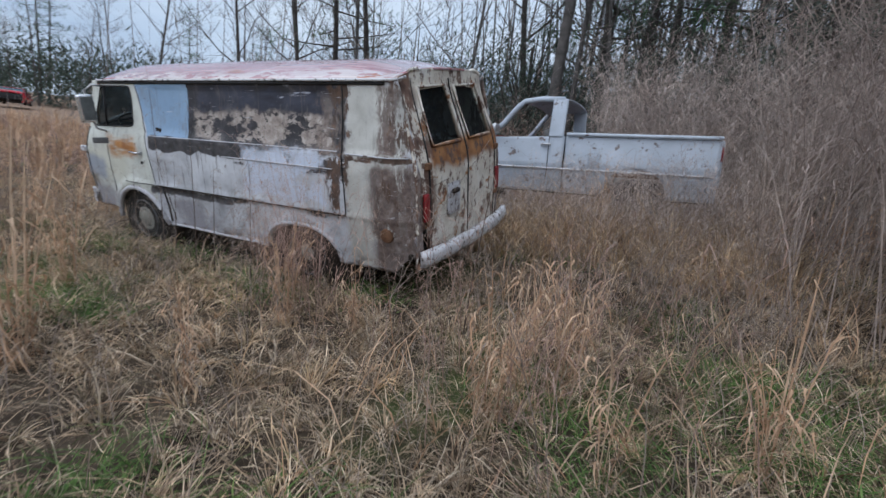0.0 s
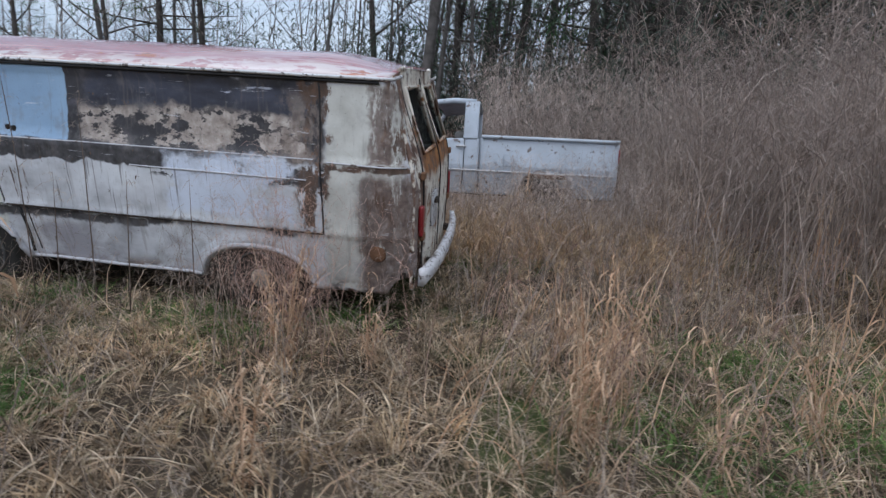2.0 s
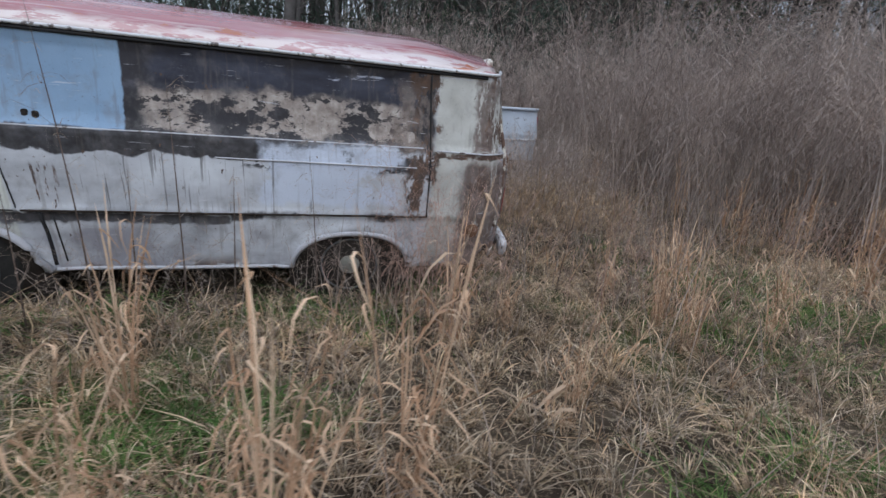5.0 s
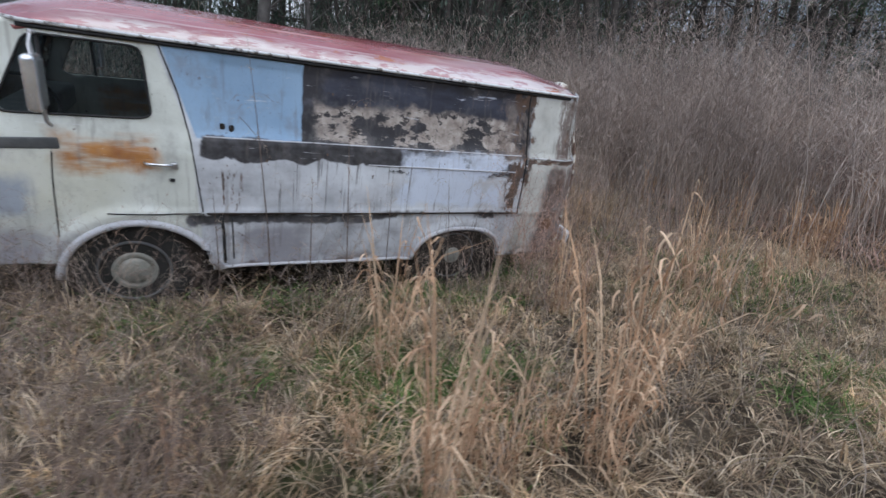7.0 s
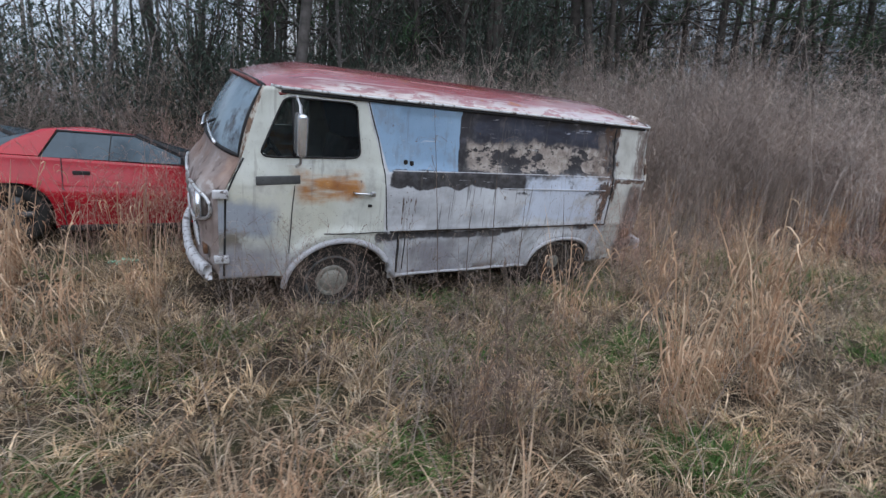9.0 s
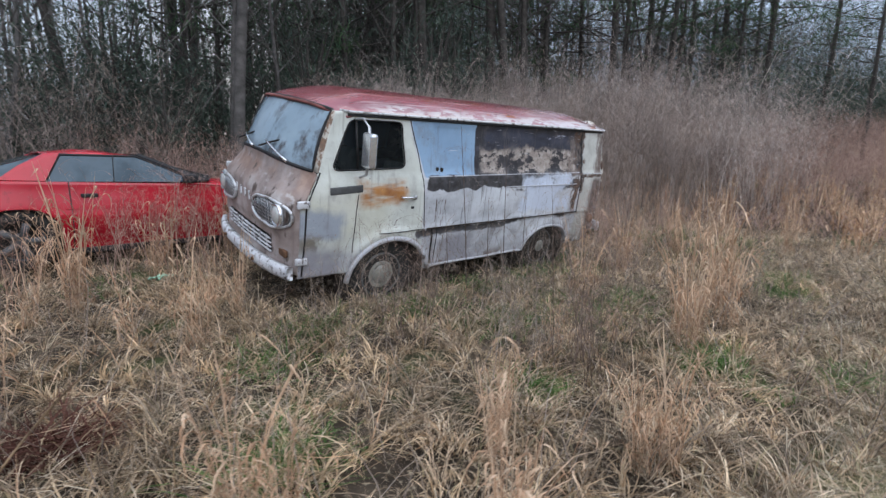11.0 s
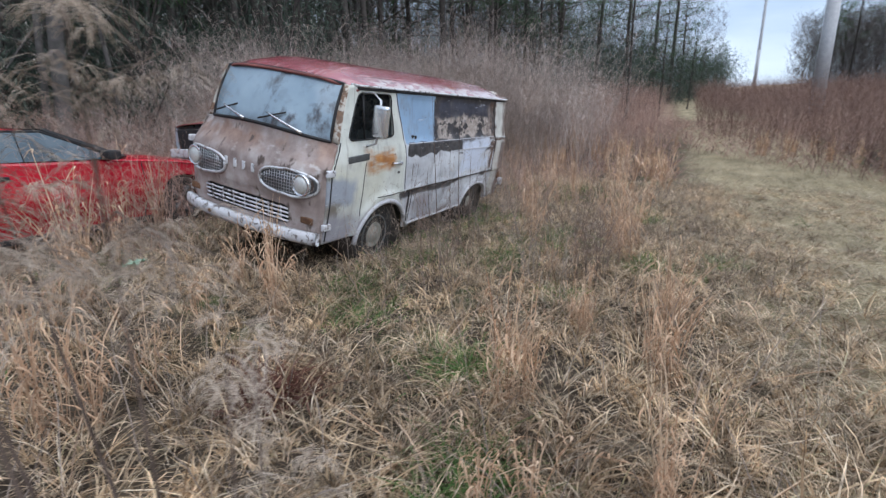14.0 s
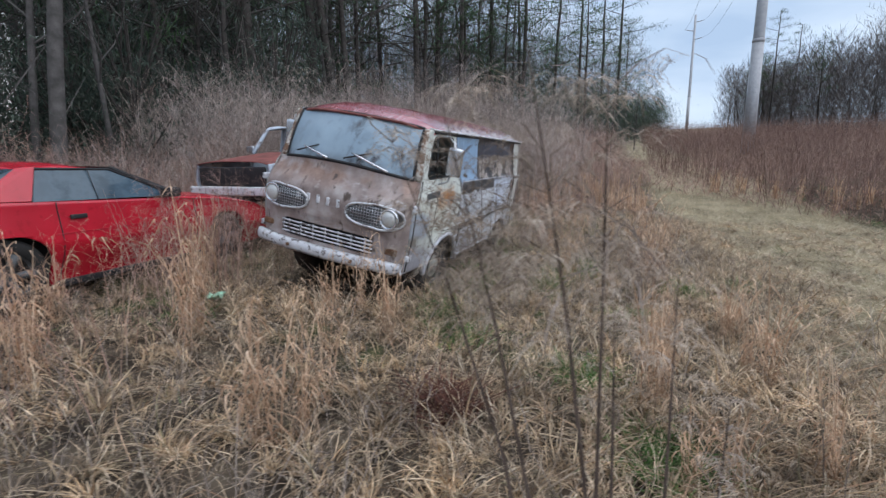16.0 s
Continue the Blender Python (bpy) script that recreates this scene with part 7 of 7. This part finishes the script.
def build_tree_lines():
    """Evergreen understorey along the bend of the woods and across the open field."""
    r = np.random.default_rng(21)
    n = 420
    x = -r.uniform(22, 95, n)
    y = np.array([woods_edge(v) for v in x]) - r.uniform(-0.5, 7, n)
    z = ground_z(x, y) + r.uniform(0, 1, n) ** 1.2 * np.where(x > -32, 6.5, 4.5)
    P = leaf_cloud(r, np.stack([x, y, z], -1), r.uniform(1.4, 2.8, n), 230, 0.22, 0.9)
    ob = strips("bend_evergreens", P, np.tile(np.array([0.045, 0.050, 0.015]), (len(P), 1)), M_CEDAR)
    tagged(ob, "dark evergreen understorey along the cleared strip", "woods", kind="stuff")
    n = 260
    a, d = np.radians(r.uniform(-60, -8, n)), r.uniform(52, 80, n)
    x, y = d * np.cos(a), d * np.sin(a)
    z = ground_z(x, y) + r.uniform(0, 1, n) ** 1.1 * (5.5 + 1.5 * np.sin(a * 23))
    P = leaf_cloud(r, np.stack([x, y, z], -1), r.uniform(2.0, 4.2, n), 130, 0.7, 0.9)
    ob = strips("field_tree_line", P, np.tile(np.array([0.14, 0.14, 0.04]), (len(P), 1)), M_CEDAR)
    tagged(ob, "distant dark evergreen tree line across the field", "woods", kind="stuff")


build_tree_lines()

# ---------------------------------------------------------------- power line poles
def build_pole(x, y, r0, r1, h, name):
    z = float(ground_z(x, y)) - 0.5
    t = thing(name, Matrix.Translation((x, y, z)), "tall tapered grey steel power line pole", "utility pole", "power line poles")
    v, f = lathe([(r0, 0.0), (r0 + (r1 - r0) * 0.33, h * 0.33)], 24, "z")
    mk("lower_shaft", v, f, M_STEEL, t)
    v, f = lathe([(r0 + (r1 - r0) * 0.33 - 0.03, h * 0.32), (r0 + (r1 - r0) * 0.33 - 0.02, h * 0.34), (r1, h)], 24, "z")
    mk("upper_shaft", v, f, M_STEEL, t)
    v, f = lathe([(r0 + (r1 - r0) * 0.33 + 0.02, h * 0.325), (r0 + (r1 - r0) * 0.33 + 0.02, h * 0.335)], 24, "z")
    mk("joint_collar", v, f, M_STEEL, t)
    for k in (0.80, 0.87, 0.94):
        v, f = tube([(0, 0, h * k), (0.15, 1.1 if k != 0.87 else -1.1, h * k + 0.15), (0.2, 1.8 if k != 0.87 else -1.8, h * k + 0.35)], [0.09, 0.07, 0.04], 8)
        mk("line_arm", v, f, M_STEEL, t)
    return z + h


top1 = build_pole(-38.0, 10.6, 0.44, 0.26, 26, "power_pole")
top2 = build_pole(-112.0, 12.6, 0.34, 0.2, 24, "power_pole")
for k, (o, side) in enumerate(((0.80, 1.8), (0.87, -1.8), (0.94, 1.8))):
    a = Vector((-37.8, 10.6 + side, top1 - 26 * (1 - o) + 0.35))
    b = Vector((-111.8, 12.6 + side, top2 - 24 * (1 - o) + 0.35))
    c = Vector((70.0, -2.0 + side, a.z + 3.0))
    for p, q in ((a, b), (c, a)):
        pts = [p.lerp(q, t / 16) - Vector((0, 0, 2.6 * (1 - (t / 8 - 1) ** 2))) for t in range(17)]
        v, f = tube(pts, 0.018, 5)
        w = mk("power_line", v, f, M_BLACK)
        tagged(w, "thin black overhead power line between poles", "power line", "power lines")
